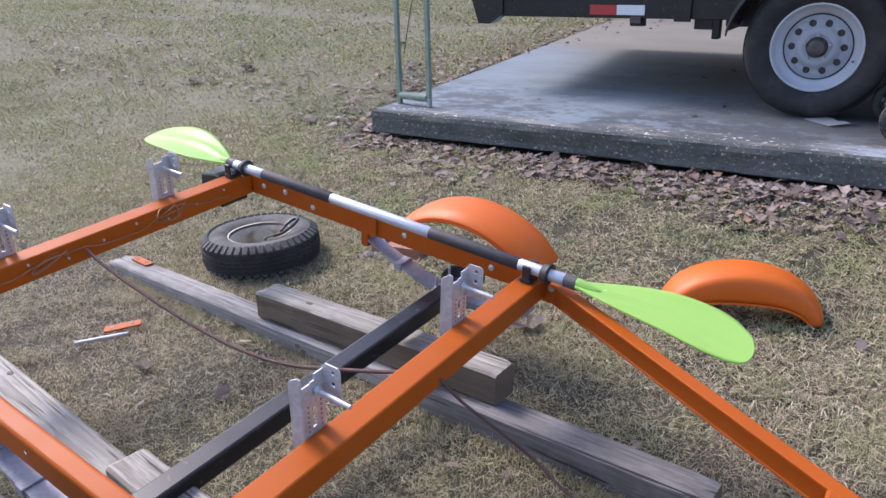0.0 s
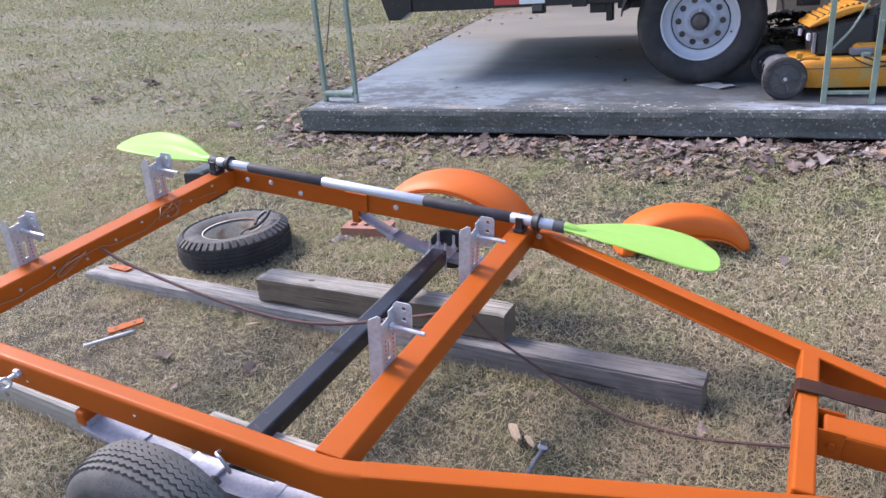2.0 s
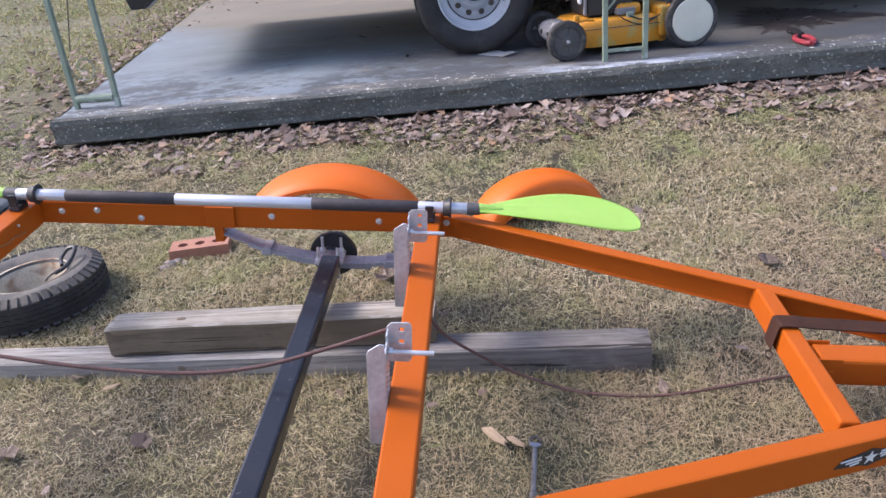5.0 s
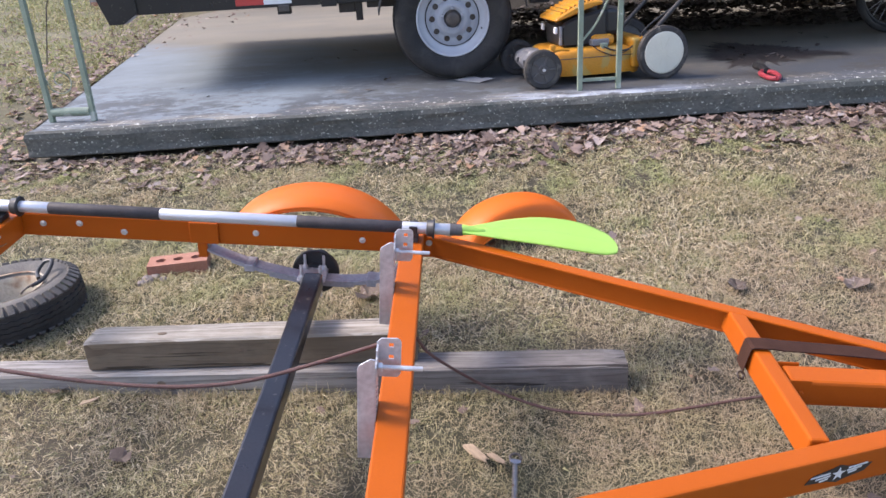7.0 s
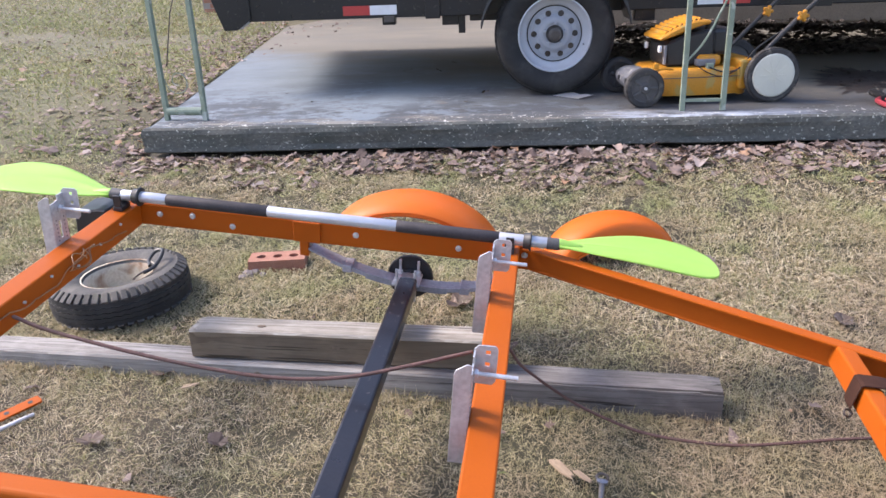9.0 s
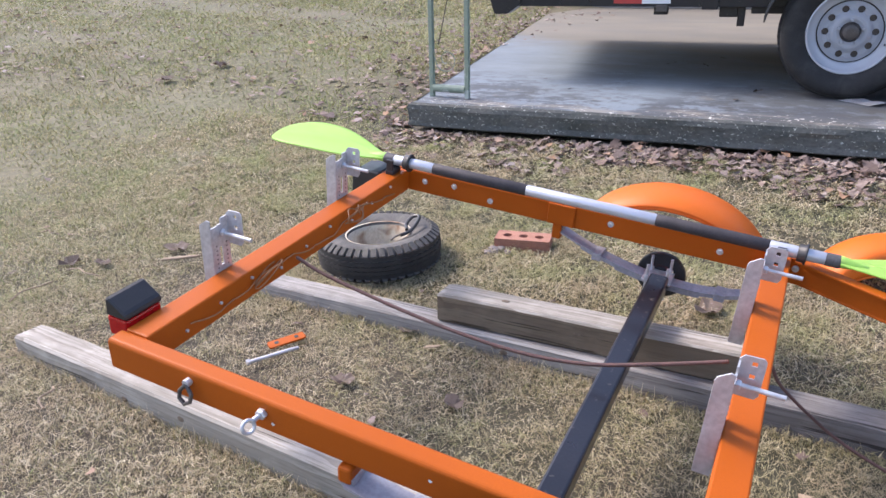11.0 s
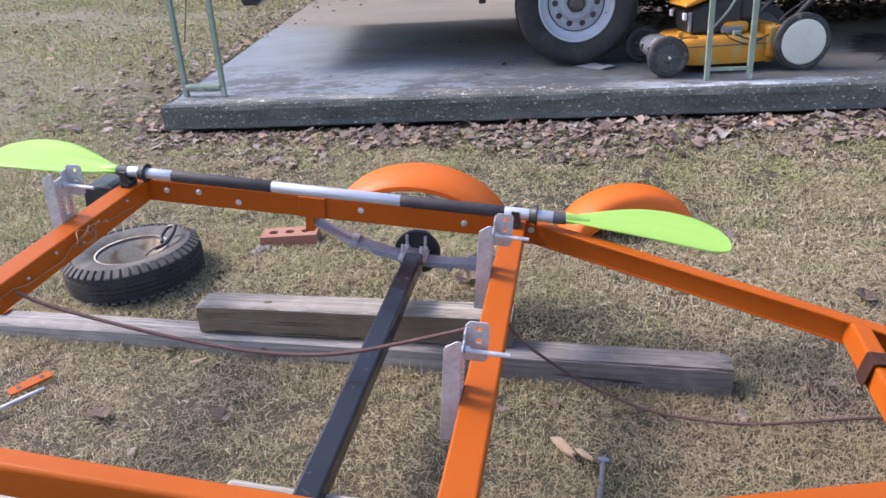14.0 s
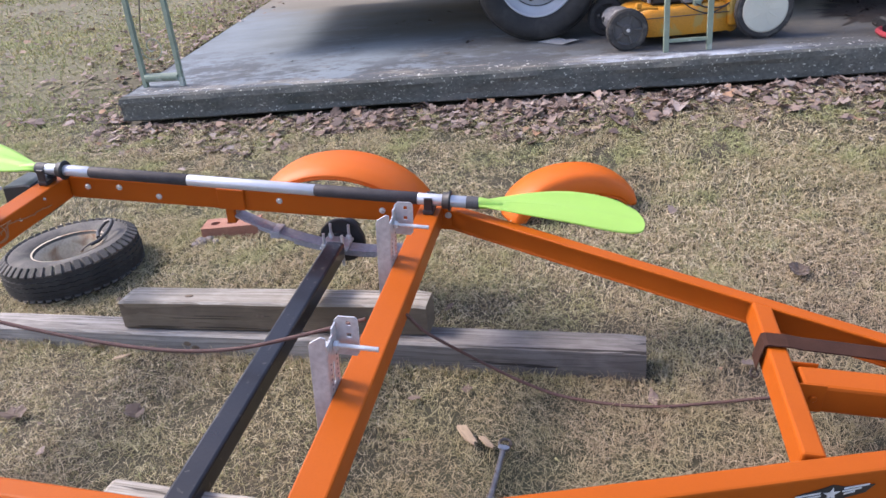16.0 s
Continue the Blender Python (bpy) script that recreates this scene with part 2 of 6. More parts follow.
    col = layer(times(strip.outputs[0], patch(9.0, (0.8, 1.3, 1), 0.54, 0.60, 0.75, 0.75)), (0.080, 0.080, 0.080), col)
    col = layer(times(strip.outputs[0], patch(2.7, (1.0, 1.3, 1), 0.59, 0.66, 0.5, 0.7)), (0.200, 0.174, 0.138), col)
    col = layer(patch(55.0, (1, 1, 1), 0.66, 0.74, 0.5), (0.36, 0.35, 0.32), col)
    # pale lime bloom and grit along the arris of the open edge
    slope, dist, near = n.new("ShaderNodeMath"), n.new("ShaderNodeMath"), n.new("ShaderNodeMapRange")
    slope.operation = dist.operation = "MULTIPLY_ADD"
    l.new(sep.outputs["X"], slope.inputs[0])
    slope.inputs[1].default_value = -0.0637
    l.new(sep.outputs["Y"], slope.inputs[2])
    l.new(wob.outputs["Fac"], dist.inputs[0])
    dist.inputs[1].default_value = 0.55
    l.new(slope.outputs[0], dist.inputs[2])
    near.inputs[1].default_value, near.inputs[2].default_value = 2.30, 2.16
    l.new(dist.outputs[0], near.inputs[0])
    grime, spill, off = n.new("ShaderNodeMapRange"), n.new("ShaderNodeMapRange"), n.new("ShaderNodeMath")
    grime.inputs[1].default_value, grime.inputs[2].default_value, grime.inputs[4].default_value = 2.24, 2.10, 0.85
    l.new(dist.outputs[0], grime.inputs[0])
    col = layer(times(grime.outputs[0], patch(6.0, (0.7, 1.4, 1), 0.36, 0.54, 1.0, 0.75)), (0.088, 0.090, 0.086), col)
    bare = n.new("ShaderNodeMapRange")
    bare.inputs[1].default_value, bare.inputs[2].default_value, bare.inputs[4].default_value = 0.75, 0.15, 0.9
    l.new(sep.outputs["X"], bare.inputs[0])
    col = layer(times(times(near.outputs[0], bare.outputs[0]), patch(4.5, (0.5, 1.8, 1), 0.50, 0.57, 0.8, 0.75)), (0.275, 0.248, 0.205), col)
    # a wash of lime spilt in one place of the edge
    off.operation = "SUBTRACT"
    l.new(sep.outputs["X"], off.inputs[0])
    off.inputs[1].default_value = 0.86
    away = n.new("ShaderNodeMath")
    away.operation = "ABSOLUTE"
    l.new(off.outputs[0], away.inputs[0])
    spill.inputs[1].default_value, spill.inputs[2].default_value, spill.inputs[3].default_value, spill.inputs[4].default_value = 0.22, 0.62, 1.0, 0.07
    l.new(away.outputs[0], spill.inputs[0])
    lime = times(times(near.outputs[0], spill.outputs[0]), patch(7.0, (0.6, 1.6, 1), 0.42, 0.56, 0.95, 0.75))
    col = layer(lime, (0.40, 0.44, 0.50), col)
    col = layer(times(near.outputs[0], patch(34.0, (1, 1, 1), 0.60, 0.64, 0.95)), (0.62, 0.61, 0.56), col)
    l.new(col, b.inputs["Base Color"])
    b.inputs["Specular IOR Level"].default_value = 0.3
    return m


CONCRETE = concrete()
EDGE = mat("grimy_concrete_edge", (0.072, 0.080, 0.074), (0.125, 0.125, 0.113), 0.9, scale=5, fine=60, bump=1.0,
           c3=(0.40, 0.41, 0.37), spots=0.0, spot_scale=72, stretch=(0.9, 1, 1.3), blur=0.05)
STAIN = mat("dark_oil_stain", (0.036, 0.029, 0.026), (0.060, 0.050, 0.045), 0.6, scale=5, fine=90, bump=0.2)
GREENIRON = mat("faded_green_iron", (0.27, 0.33, 0.26), (0.21, 0.26, 0.20), 0.6, 0.1, scale=12, fine=160, bump=0.15,
                c3=(0.40, 0.43, 0.38), spots=0.1, spot_scale=14)
SHAFT = mat("bare_aluminium_shaft", (0.58, 0.59, 0.63), (0.51, 0.52, 0.56), 0.34, 0.45, scale=14, fine=200, bump=0.03, contrast=0.06)
GRIP = mat("dark_foam_grip", (0.032, 0.028, 0.032), (0.05, 0.043, 0.047), 0.7, scale=30, fine=300, bump=0.2)
BLADE = mat("lime_plastic", (0.53, 0.82, 0.20), (0.50, 0.79, 0.18), 0.4, scale=5, fine=200, bump=0.02, contrast=0.03, trans=0.42)
BLADERIB = mat("dark_lime_plastic", (0.45, 0.75, 0.15), (0.42, 0.72, 0.14), 0.45, scale=5, fine=200, bump=0.02, contrast=0.03, trans=0.3)
YELLOW = mat("yellow_mower_paint", (0.64, 0.275, 0.024), (0.58, 0.25, 0.022), 0.4, scale=8, fine=160, bump=0.06,
             c3=(0.42, 0.27, 0.07), spots=0.08, spot_scale=9)
DKGREY = mat("dark_grey_plastic", (0.075, 0.072, 0.075), (0.10, 0.095, 0.095), 0.6, scale=9, fine=200, bump=0.1)
MIDGREY = mat("dusty_grey_metal", (0.25, 0.25, 0.27), (0.18, 0.18, 0.20), 0.6, 0.2, scale=12, fine=150, bump=0.2)
OFFWHITE = mat("offwhite_hubcap", (0.66, 0.645, 0.55), (0.60, 0.585, 0.50), 0.5, scale=8, fine=200, bump=0.05, contrast=0.08)
REDTAPE = mat("red_reflective_tape", (0.50, 0.05, 0.045), (0.45, 0.04, 0.04), 0.35, scale=30, fine=300, bump=0.02)
WHITETAPE = mat("white_reflective_tape", (0.72, 0.73, 0.76), (0.66, 0.67, 0.70), 0.35, scale=30, fine=300, bump=0.02, contrast=0.05)
BROWNSTRAP = mat("brown_webbing", (0.062, 0.029, 0.020), (0.046, 0.022, 0.016), 0.85, scale=20, fine=400, bump=0.3)
BROWNSTRAP.node_tree.nodes["Principled BSDF"].inputs["Specular IOR Level"].default_value = 0.12
ROPE = mat("brown_twisted_cable", (0.165, 0.085, 0.072), (0.115, 0.063, 0.054), 0.7, scale=40, fine=300, bump=0.5)
COPPER = mat("tan_wire", (0.36, 0.17, 0.07), (0.28, 0.12, 0.05), 0.5, scale=30, fine=300, bump=0.05)
REDLENS = mat("red_lens", (0.55, 0.012, 0.015), (0.48, 0.01, 0.012), 0.15, scale=40, fine=200, bump=0.1, trans=0.3)
PAPER = mat("white_paper", (0.68, 0.68, 0.68), (0.60, 0.60, 0.61), 0.8, scale=20, fine=200, bump=0.05, contrast=0.06)
WORNSTEEL = mat("worn_tool_steel", (0.30, 0.29, 0.29), (0.14, 0.115, 0.10), 0.38, 0.8, scale=22, fine=140, bump=0.15, c3=(0.10, 0.06, 0.045), spots=0.1, spot_scale=30)
DARKSTEEL = mat("dark_steel", (0.10, 0.09, 0.085), (0.15, 0.13, 0.12), 0.5, 0.6, scale=18, fine=150, bump=0.2)
SOIL = mat("lawn_thatch", (0.075, 0.060, 0.040), (0.055, 0.047, 0.030), 0.95, scale=1.3, fine=70, bump=0.9,
           c3=(0.060, 0.062, 0.030), spots=0.22, spot_scale=0.9, contrast=0.4, blur=0.35)


def paler_soil_on_the_wide_lawn():
    n, l = SOIL.node_tree.nodes, SOIL.node_tree.links
    b = n["Principled BSDF"]
    col = b.inputs["Base Color"].links[0].from_socket
    tc, sep, t, add, r, x = (n.new(k) for k in ("ShaderNodeTexCoord", "ShaderNodeSeparateXYZ", "ShaderNodeTexNoise", "ShaderNodeMath", "ShaderNodeMapRange", "ShaderNodeMix"))
    l.new(tc.outputs["Object"], sep.inputs[0])
    l.new(tc.outputs["Object"], t.inputs["Vector"])
    t.inputs["Scale"].default_value, t.inputs["Detail"].default_value = 2.0, 5
    add.operation = "MULTIPLY_ADD"
    l.new(t.outputs["Fac"], add.inputs[0])
    add.inputs[1].default_value = 1.6
    l.new(sep.outputs["X"], add.inputs[2])
    r.inputs[1].default_value, r.inputs[2].default_value = -1.1, -2.4
    # the same towards the viewer's side and past the tongue
    least = add.outputs[0]
    for axis, sign, c in (("Y", 1.0, -0.80), ("X", -1.0, 0.05)):
        q, w, m = n.new("ShaderNodeMath"), n.new("ShaderNodeMath"), n.new("ShaderNodeMath")
        q.operation, w.operation, m.operation = "MULTIPLY_ADD", "MULTIPLY_ADD", "MINIMUM"
        l.new(sep.outputs[axis], q.inputs[0])
        q.inputs[1].default_value, q.inputs[2].default_value = sign, c
        l.new(t.outputs["Fac"], w.inputs[0])
        w.inputs[1].default_value = 1.6
        l.new(q.outputs[0], w.inputs[2])
        l.new(w.outputs[0], m.inputs[0])
        l.new(least, m.inputs[1])
        least = m.outputs[0]
    l.new(least, r.inputs[0])
    tone, t2, r2 = n.new("ShaderNodeMix"), n.new("ShaderNodeTexNoise"), n.new("ShaderNodeMapRange")
    tone.data_type = x.data_type = "RGBA"
    t2.inputs["Scale"].default_value, t2.inputs["Detail"].default_value, t2.inputs["Roughness"].default_value = 1.1, 8, 0.7
    l.new(tc.outputs["Object"], t2.inputs["Vector"])
    r2.inputs[1].default_value, r2.inputs[2].default_value = 0.42, 0.60
    l.new(t2.outputs["Fac"], r2.inputs[0])
    l.new(r2.outputs[0], tone.inputs["Factor"])
    tone.inputs["A"].default_value, tone.inputs["B"].default_value = (0.125, 0.110, 0.064, 1), (0.096, 0.096, 0.047, 1)
    t3, r3, crumbs = n.new("ShaderNodeTexNoise"), n.new("ShaderNodeMapRange"), n.new("ShaderNodeMix")
    crumbs.data_type = "RGBA"
    t3.inputs["Scale"].default_value, t3.inputs["Detail"].default_value, t3.inputs["Roughness"].default_value = 26.0, 6, 0.75
    l.new(tc.outputs["Object"], t3.inputs["Vector"])
    r3.inputs[1].default_value, r3.inputs[2].default_value, r3.inputs[4].default_value = 0.47, 0.58, 0.8
    l.new(t3.outputs["Fac"], r3.inputs[0])
    l.new(r3.outputs[0], crumbs.inputs["Factor"])
    l.new(tone.outputs["Result"], crumbs.inputs["A"])
    crumbs.inputs["B"].default_value = (0.205, 0.180, 0.108, 1)
    l.new(r.outputs[0], x.inputs["Factor"])
    l.new(col, x.inputs["A"])
    l.new(crumbs.outputs["Result"], x.inputs["B"])
    l.new(x.outputs["Result"], b.inputs["Base Color"])


paler_soil_on_the_wide_lawn()
SIDING = mat("tan_siding", (0.26, 0.225, 0.18), (0.22, 0.19, 0.15), 0.8, scale=3, fine=90, bump=0.15)
CHROME = mat("worn_chrome", (0.40, 0.40, 0.42), (0.30, 0.30, 0.32), 0.3, 0.9, scale=25, fine=150, bump=0.08)
CHIP = mat("fresh_wood_chip", (0.38, 0.285, 0.195), (0.27, 0.20, 0.135), 0.8, scale=20, fine=60, bump=0.4, stretch=(1, 6, 6))


def plants(name, stops, patch, rough=0.8, trans=0.3, patch_scale=0.8, thatch=None, worn=None, tuft=None):
    """Leaves or blades: each island takes its own tone, and patches of the ground lean to another hue."""
    m = bpy.data.materials.new(name)
    m.use_nodes = True
    n, l = m.node_tree.nodes, m.node_tree.links
    b = n["Principled BSDF"]
    geo, cr = n.new("ShaderNodeNewGeometry"), n.new("ShaderNodeValToRGB")
    for i, (p, c) in enumerate(stops):
        e = cr.color_ramp.elements[i] if i < 2 else cr.color_ramp.elements.new(p)
        e.position, e.color = p, (*c, 1)
    l.new(geo.outputs["Random Per Island"], cr.inputs[0])
    tc, t = n.new("ShaderNodeTexCoord"), n.new("ShaderNodeTexNoise")
    t.inputs["Scale"].default_value, t.inputs["Detail"].default_value = patch_scale, 4
    l.new(tc.outputs["Object"], t.inputs["Vector"])
    r = n.new("ShaderNodeMapRange")
    r.inputs[1].default_value, r.inputs[2].default_value, r.inputs[4].default_value = 0.45, 0.72, 0.5
    l.new(t.outputs["Fac"], r.inputs[0])
    x = n.new("ShaderNodeMix")
    x.data_type = "RGBA"
    l.new(r.outputs[0], x.inputs["Factor"])
    l.new(cr.outputs[0], x.inputs["A"])
    x.inputs["B"].default_value = (*patch, 1)
    if thatch:
        # barer, browner lawn towards the tongue
        sep, w, add, y = n.new("ShaderNodeSeparateXYZ"), n.new("ShaderNodeMapRange"), n.new("ShaderNodeMath"), n.new("ShaderNodeMix")
        l.new(tc.outputs["Object"], sep.inputs[0])
        add.operation = "MULTIPLY_ADD"
        l.new(t.outputs["Fac"], add.inputs[0])
        add.inputs[1].default_value = 0.9
        lean = n.new("ShaderNodeMath")
        lean.operation = "MULTIPLY_ADD"
        l.new(sep.outputs["Y"], lean.inputs[0])
        lean.inputs[1].default_value = -0.9
        l.new(sep.outputs["X"], lean.inputs[2])
        l.new(lean.outputs[0], add.inputs[2])
        w.inputs[1].default_value, w.inputs[2].default_value, w.inputs[4].default_value = 0.80, 1.50, 0.60
        l.new(add.outputs[0], w.inputs[0])
        y.data_type = "RGBA"
        l.new(w.outputs[0], y.inputs["Factor"])
        l.new(x.outputs["Result"], y.inputs["A"])
        y.inputs["B"].default_value = (*thatch, 1)
        x = y
    if worn:
        # brown, dried-out patches a few hands wide
        t2, r2, y = n.new("ShaderNodeTexNoise"), n.new("ShaderNodeMapRange"), n.new("ShaderNodeMix")
        t2.inputs["Scale"].default_value, t2.inputs["Detail"].default_value, t2.inputs["Roughness"].default_value = 3.2, 5, 0.65
        r2.inputs[1].default_value, r2.inputs[2].default_value, r2.inputs[4].default_value = 0.50, 0.68, 0.6
        l.new(tc.outputs["Object"], t2.inputs["Vector"])
        l.new(t2.outputs["Fac"], r2.inputs[0])
        y.data_type = "RGBA"
        l.new(r2.outputs[0], y.inputs["Factor"])
        l.new(x.outputs["Result"], y.inputs["A"])
        y.inputs["B"].default_value = (*worn, 1)
        x = y
    if tuft:
        # single tufts that have stayed green
        t3, r3, y = n.new("ShaderNodeTexNoise"), n.new("ShaderNodeMapRange"), n.new("ShaderNodeMix")
        t3.inputs["Scale"].default_value, t3.inputs["Detail"].default_value, t3.inputs["Roughness"].default_value = 4.2, 5, 0.62
        r3.inputs[1].default_value, r3.inputs[2].default_value, r3.inputs[4].default_value = 0.47, 0.64, 0.72
        l.new(tc.outputs["Object"], t3.inputs["Vector"])
        l.new(t3.outputs["Fac"], r3.inputs[0])
        y.data_type = "RGBA"
        # fewer of them on the trodden lawn round the trailer
        pos, far, both = n.new("ShaderNodeSeparateXYZ"), n.new("ShaderNodeMapRange"), n.new("ShaderNodeMath")
        l.new(tc.outputs["Object"], pos.inputs[0])
        far.inputs[1].default_value, far.inputs[2].default_value, far.inputs[3].default_value = -0.1, 0.8, 0.35
        l.new(pos.outputs["Y"], far.inputs[0])
        both.operation = "MULTIPLY"
        l.new(r3.outputs[0], both.inputs[0])
        l.new(far.outputs[0], both.inputs[1])
        l.new(both.outputs[0], y.inputs["Factor"])
        l.new(x.outputs["Result"], y.inputs["A"])
        y.inputs["B"].default_value = (*tuft, 1)
        x = y
    l.new(x.outputs["Result"], b.inputs["Base Color"])
    b.inputs["Roughness"].default_value = rough
    tr, ms = n.new("ShaderNodeBsdfTranslucent"), n.new("ShaderNodeMixShader")
    l.new(x.outputs["Result"], tr.inputs["Color"])
    ms.inputs[0].default_value = trans
    l.new(b.outputs[0], ms.inputs[1])
    l.new(tr.outputs[0], ms.inputs[2])
    l.new(ms.outputs[0], n["Material Output"].inputs["Surface"])
    return m


GRASS = plants("dormant_grass", [(0.0, (0.11, 0.088, 0.060)), (1.0, (0.20, 0.225, 0.100)), (0.18, (0.81, 0.710, 0.515)), (0.36, (0.63, 0.530, 0.355)),
                                 (0.60, (0.38, 0.295, 0.185)), (0.84, (0.31, 0.275, 0.138))], (0.41, 0.375, 0.185), trans=0.25, thatch=(0.35, 0.255, 0.180), worn=(0.44, 0.335, 0.225), tuft=(0.36, 0.395, 0.165))
LAWN = plants("greening_lawn_grass", [(0.0, (0.17, 0.150, 0.082)), (1.0, (0.195, 0.228, 0.090)), (0.3, (0.47, 0.412, 0.230)), (0.55, (0.36, 0.315, 0.170)),
                                      (0.8, (0.275, 0.290, 0.132))], (0.25, 0.30, 0.115), trans=0.25, tuft=(0.30, 0.33, 0.140))
LEAVES = plants("dead_leaves", [(0.0, (0.20, 0.140, 0.115)), (1.0, (0.30, 0.215, 0.175)), (0.28, (0.30, 0.235, 0.205)),
                                (0.45, (0.070, 0.048, 0.042)), (0.66, (0.19, 0.130, 0.108)), (0.80, (0.44, 0.375, 0.345)), (0.90, (0.38, 0.220, 0.125)), (0.93, (0.26, 0.195, 0.165))], (0.24, 0.175, 0.150), trans=0.15, patch_scale=3)


# darker copy of the dead leaves; the drift's shade is put into this colour
DARKSHADELEAVES = plants("dark_and_shaded_leaves", [(0.0, (0.075, 0.056, 0.046)), (1.0, (0.10, 0.076, 0.063)), (0.5, (0.045, 0.035, 0.030)), (0.9, (0.13, 0.108, 0.094))], (0.065, 0.051, 0.043), trans=0.05, patch_scale=3)
RIMDISC = mat("grey_white_wheel_disc", (0.36, 0.38, 0.42), (0.31, 0.33, 0.37), 0.45, scale=10, fine=200, bump=0.03, contrast=0.06)


# ---- building helpers ----
def part(name, bm, material, parent=None, label="", smooth=False):
    """Links a bmesh as one mesh object, under its thing or part if one is given."""
    me = bpy.data.meshes.new(name)
    bmesh.ops.recalc_face_normals(bm, faces=bm.faces)
    bm.to_mesh(me)
    bm.free()
    for m in material if isinstance(material, (list, tuple)) else (material,):
        me.materials.append(m)
    if smooth:
        for p in me.polygons:
            p.use_smooth = True
    ob = new(name, me)
    ob.parent = parent
    if label:
        ob["label"] = label
    return ob


def thing(name, m, label, category, group=""):
    ob = new(name)
    ob.empty_display_size = 0.1
    ob.matrix_world = m
    return tagged(ob, label, category, group)


def block(x0, x1, y0, y1, z0, z1, bevel=0.0, bm=None, m=None, seg=2):
    """A box with rounded edges."""
    b = bmesh.new()
    mm = Matrix.Translation(((x0 + x1) / 2, (y0 + y1) / 2, (z0 + z1) / 2)) @ Matrix.Diagonal((x1 - x0, y1 - y0, z1 - z0, 1))
    bmesh.ops.create_cube(b, size=1, matrix=mm)
    if bevel:
        bmesh.ops.bevel(b, geom=b.edges[:], offset=bevel, segments=seg, affect="EDGES", profile=0.5)
    return join(b, bm, m)


def join(b, bm=None, m=None):
    """Moves b by m and adds it to bm, if one is given."""
    if m is not None:
        b.transform(m)
    if bm is None:
        return b
    me = bpy.data.meshes.new("join")
    b.to_mesh(me)
    b.free()
    bm.from_mesh(me)
    bpy.data.meshes.remove(me)
    return bm


def tube(points, r, seg=8, bm=None, closed=False, caps=True):
    """A round bar along points; r is a number or one per point."""
    b = bmesh.new()
    pts = [Vector(p) for p in points]
    rings = []
    up = None
    for i, p in enumerate(pts):
        if closed:
            d = pts[(i + 1) % len(pts)] - pts[i - 1]
        else:
            d = pts[min(i + 1, len(pts) - 1)] - pts[max(i - 1, 0)]
        d.normalize()
        if up is None:
            up = Vector((0, 0, 1)) if abs(d.z) < 0.9 else Vector((1, 0, 0))
        side = d.cross(up).normalized()
        up = side.cross(d).normalized()
        rr = r[i] if isinstance(r, (list, tuple)) else r
        rings.append([b.verts.new(p + rr * (math.cos(a) * side + math.sin(a) * up)) for a in (2 * math.pi * k / seg for k in range(seg))])
    for i in range(len(rings) - (0 if closed else 1)):
        a, c = rings[i], rings[(i + 1) % len(rings)]
        for k in range(seg):
            b.faces.new((a[k], a[(k + 1) % seg], c[(k + 1) % seg], c[k]))
    if caps and not closed:
        b.faces.new(rings[0][::-1])
        b.faces.new(rings[-1])
    return join(b, bm)


def lathe(profile, seg=48, bm=None, m=None, closed=False):
    """Turns a profile of (radius, height) round the z axis."""
    b = bmesh.new()
    rings = []
    for r, z in profile:
        if r < 1e-6:
            rings.append([b.verts.new((0, 0, z))])
        else:
            rings.append([b.verts.new((r * math.cos(2 * math.pi * k / seg), r * math.sin(2 * math.pi * k / seg), z)) for k in range(seg)])
    pairs = list(zip(rings, rings[1:])) + ([(rings[-1], rings[0])] if closed else [])
    for a, c in pairs:
        for k in range(seg):
            q = [a[k % len(a)], a[(k + 1) % len(a)], c[(k + 1) % len(c)], c[k % len(c)]]
            q = list(dict.fromkeys(q))
            if len(q) > 2:
                b.faces.new(q)
    return join(b, bm, m)


def plate(outline, t, bm=None, m=None, bevel=0.0):
    """A flat piece: an outline in x and y, t thick in z."""
    b = bmesh.new()
    f = b.faces.new([b.verts.new((x, y, 0)) for x, y in outline])
    g = bmesh.ops.extrude_face_region(b, geom=[f])
    bmesh.ops.translate(b, vec=(0, 0, t), verts=[v for v in g["geom"] if isinstance(v, bmesh.types.BMVert)])
    if bevel:
        bmesh.ops.bevel(b, geom=b.edges[:], offset=bevel, segments=1, affect="EDGES")
    return join(b, bm, m)


def beam_between(a, b, width, z0, z1, bevel=0.004, bm=None):
    """An upright-sided bar from a to b in plan, to the side that width's sign gives (left of the way is plus)."""
    d = Vector((b[0] - a[0], b[1] - a[1], 0))
    m = Matrix.Translation((a[0], a[1], 0)) @ Matrix.Rotation(math.atan2(d.y, d.x), 4, "Z")
    return block(0, d.length, min(0, width), max(0, width), z0, z1, bevel, bm, m)


def bolt(r, h, bm=None, m=None):
    return lathe([(0, 0), (r, 0), (r, h * 0.7), (r * 0.8, h), (0, h)], 6, bm, m)


def spline(pts, n=14):
    out = []
    p = [Vector(q) for q in pts]
    p = [2 * p[0] - p[1]] + p + [2 * p[-1] - p[-2]]
    for i in range(1, len(p) - 2):
        for k in range(n):
            t = k / n
            out.append(0.5 * ((2 * p[i]) + (p[i + 1] - p[i - 1]) * t + (2 * p[i - 1] - 5 * p[i] + 4 * p[i + 1] - p[i + 2]) * t * t + (3 * p[i] - p[i - 1] - 3 * p[i + 1] + p[i + 2]) * t ** 3))
    return out + [p[-2]]


def smooth01(a, b, v):
    t = min(1.0, max(0.0, (v - a) / (b - a)))
    return t * t * (3 - 2 * t)


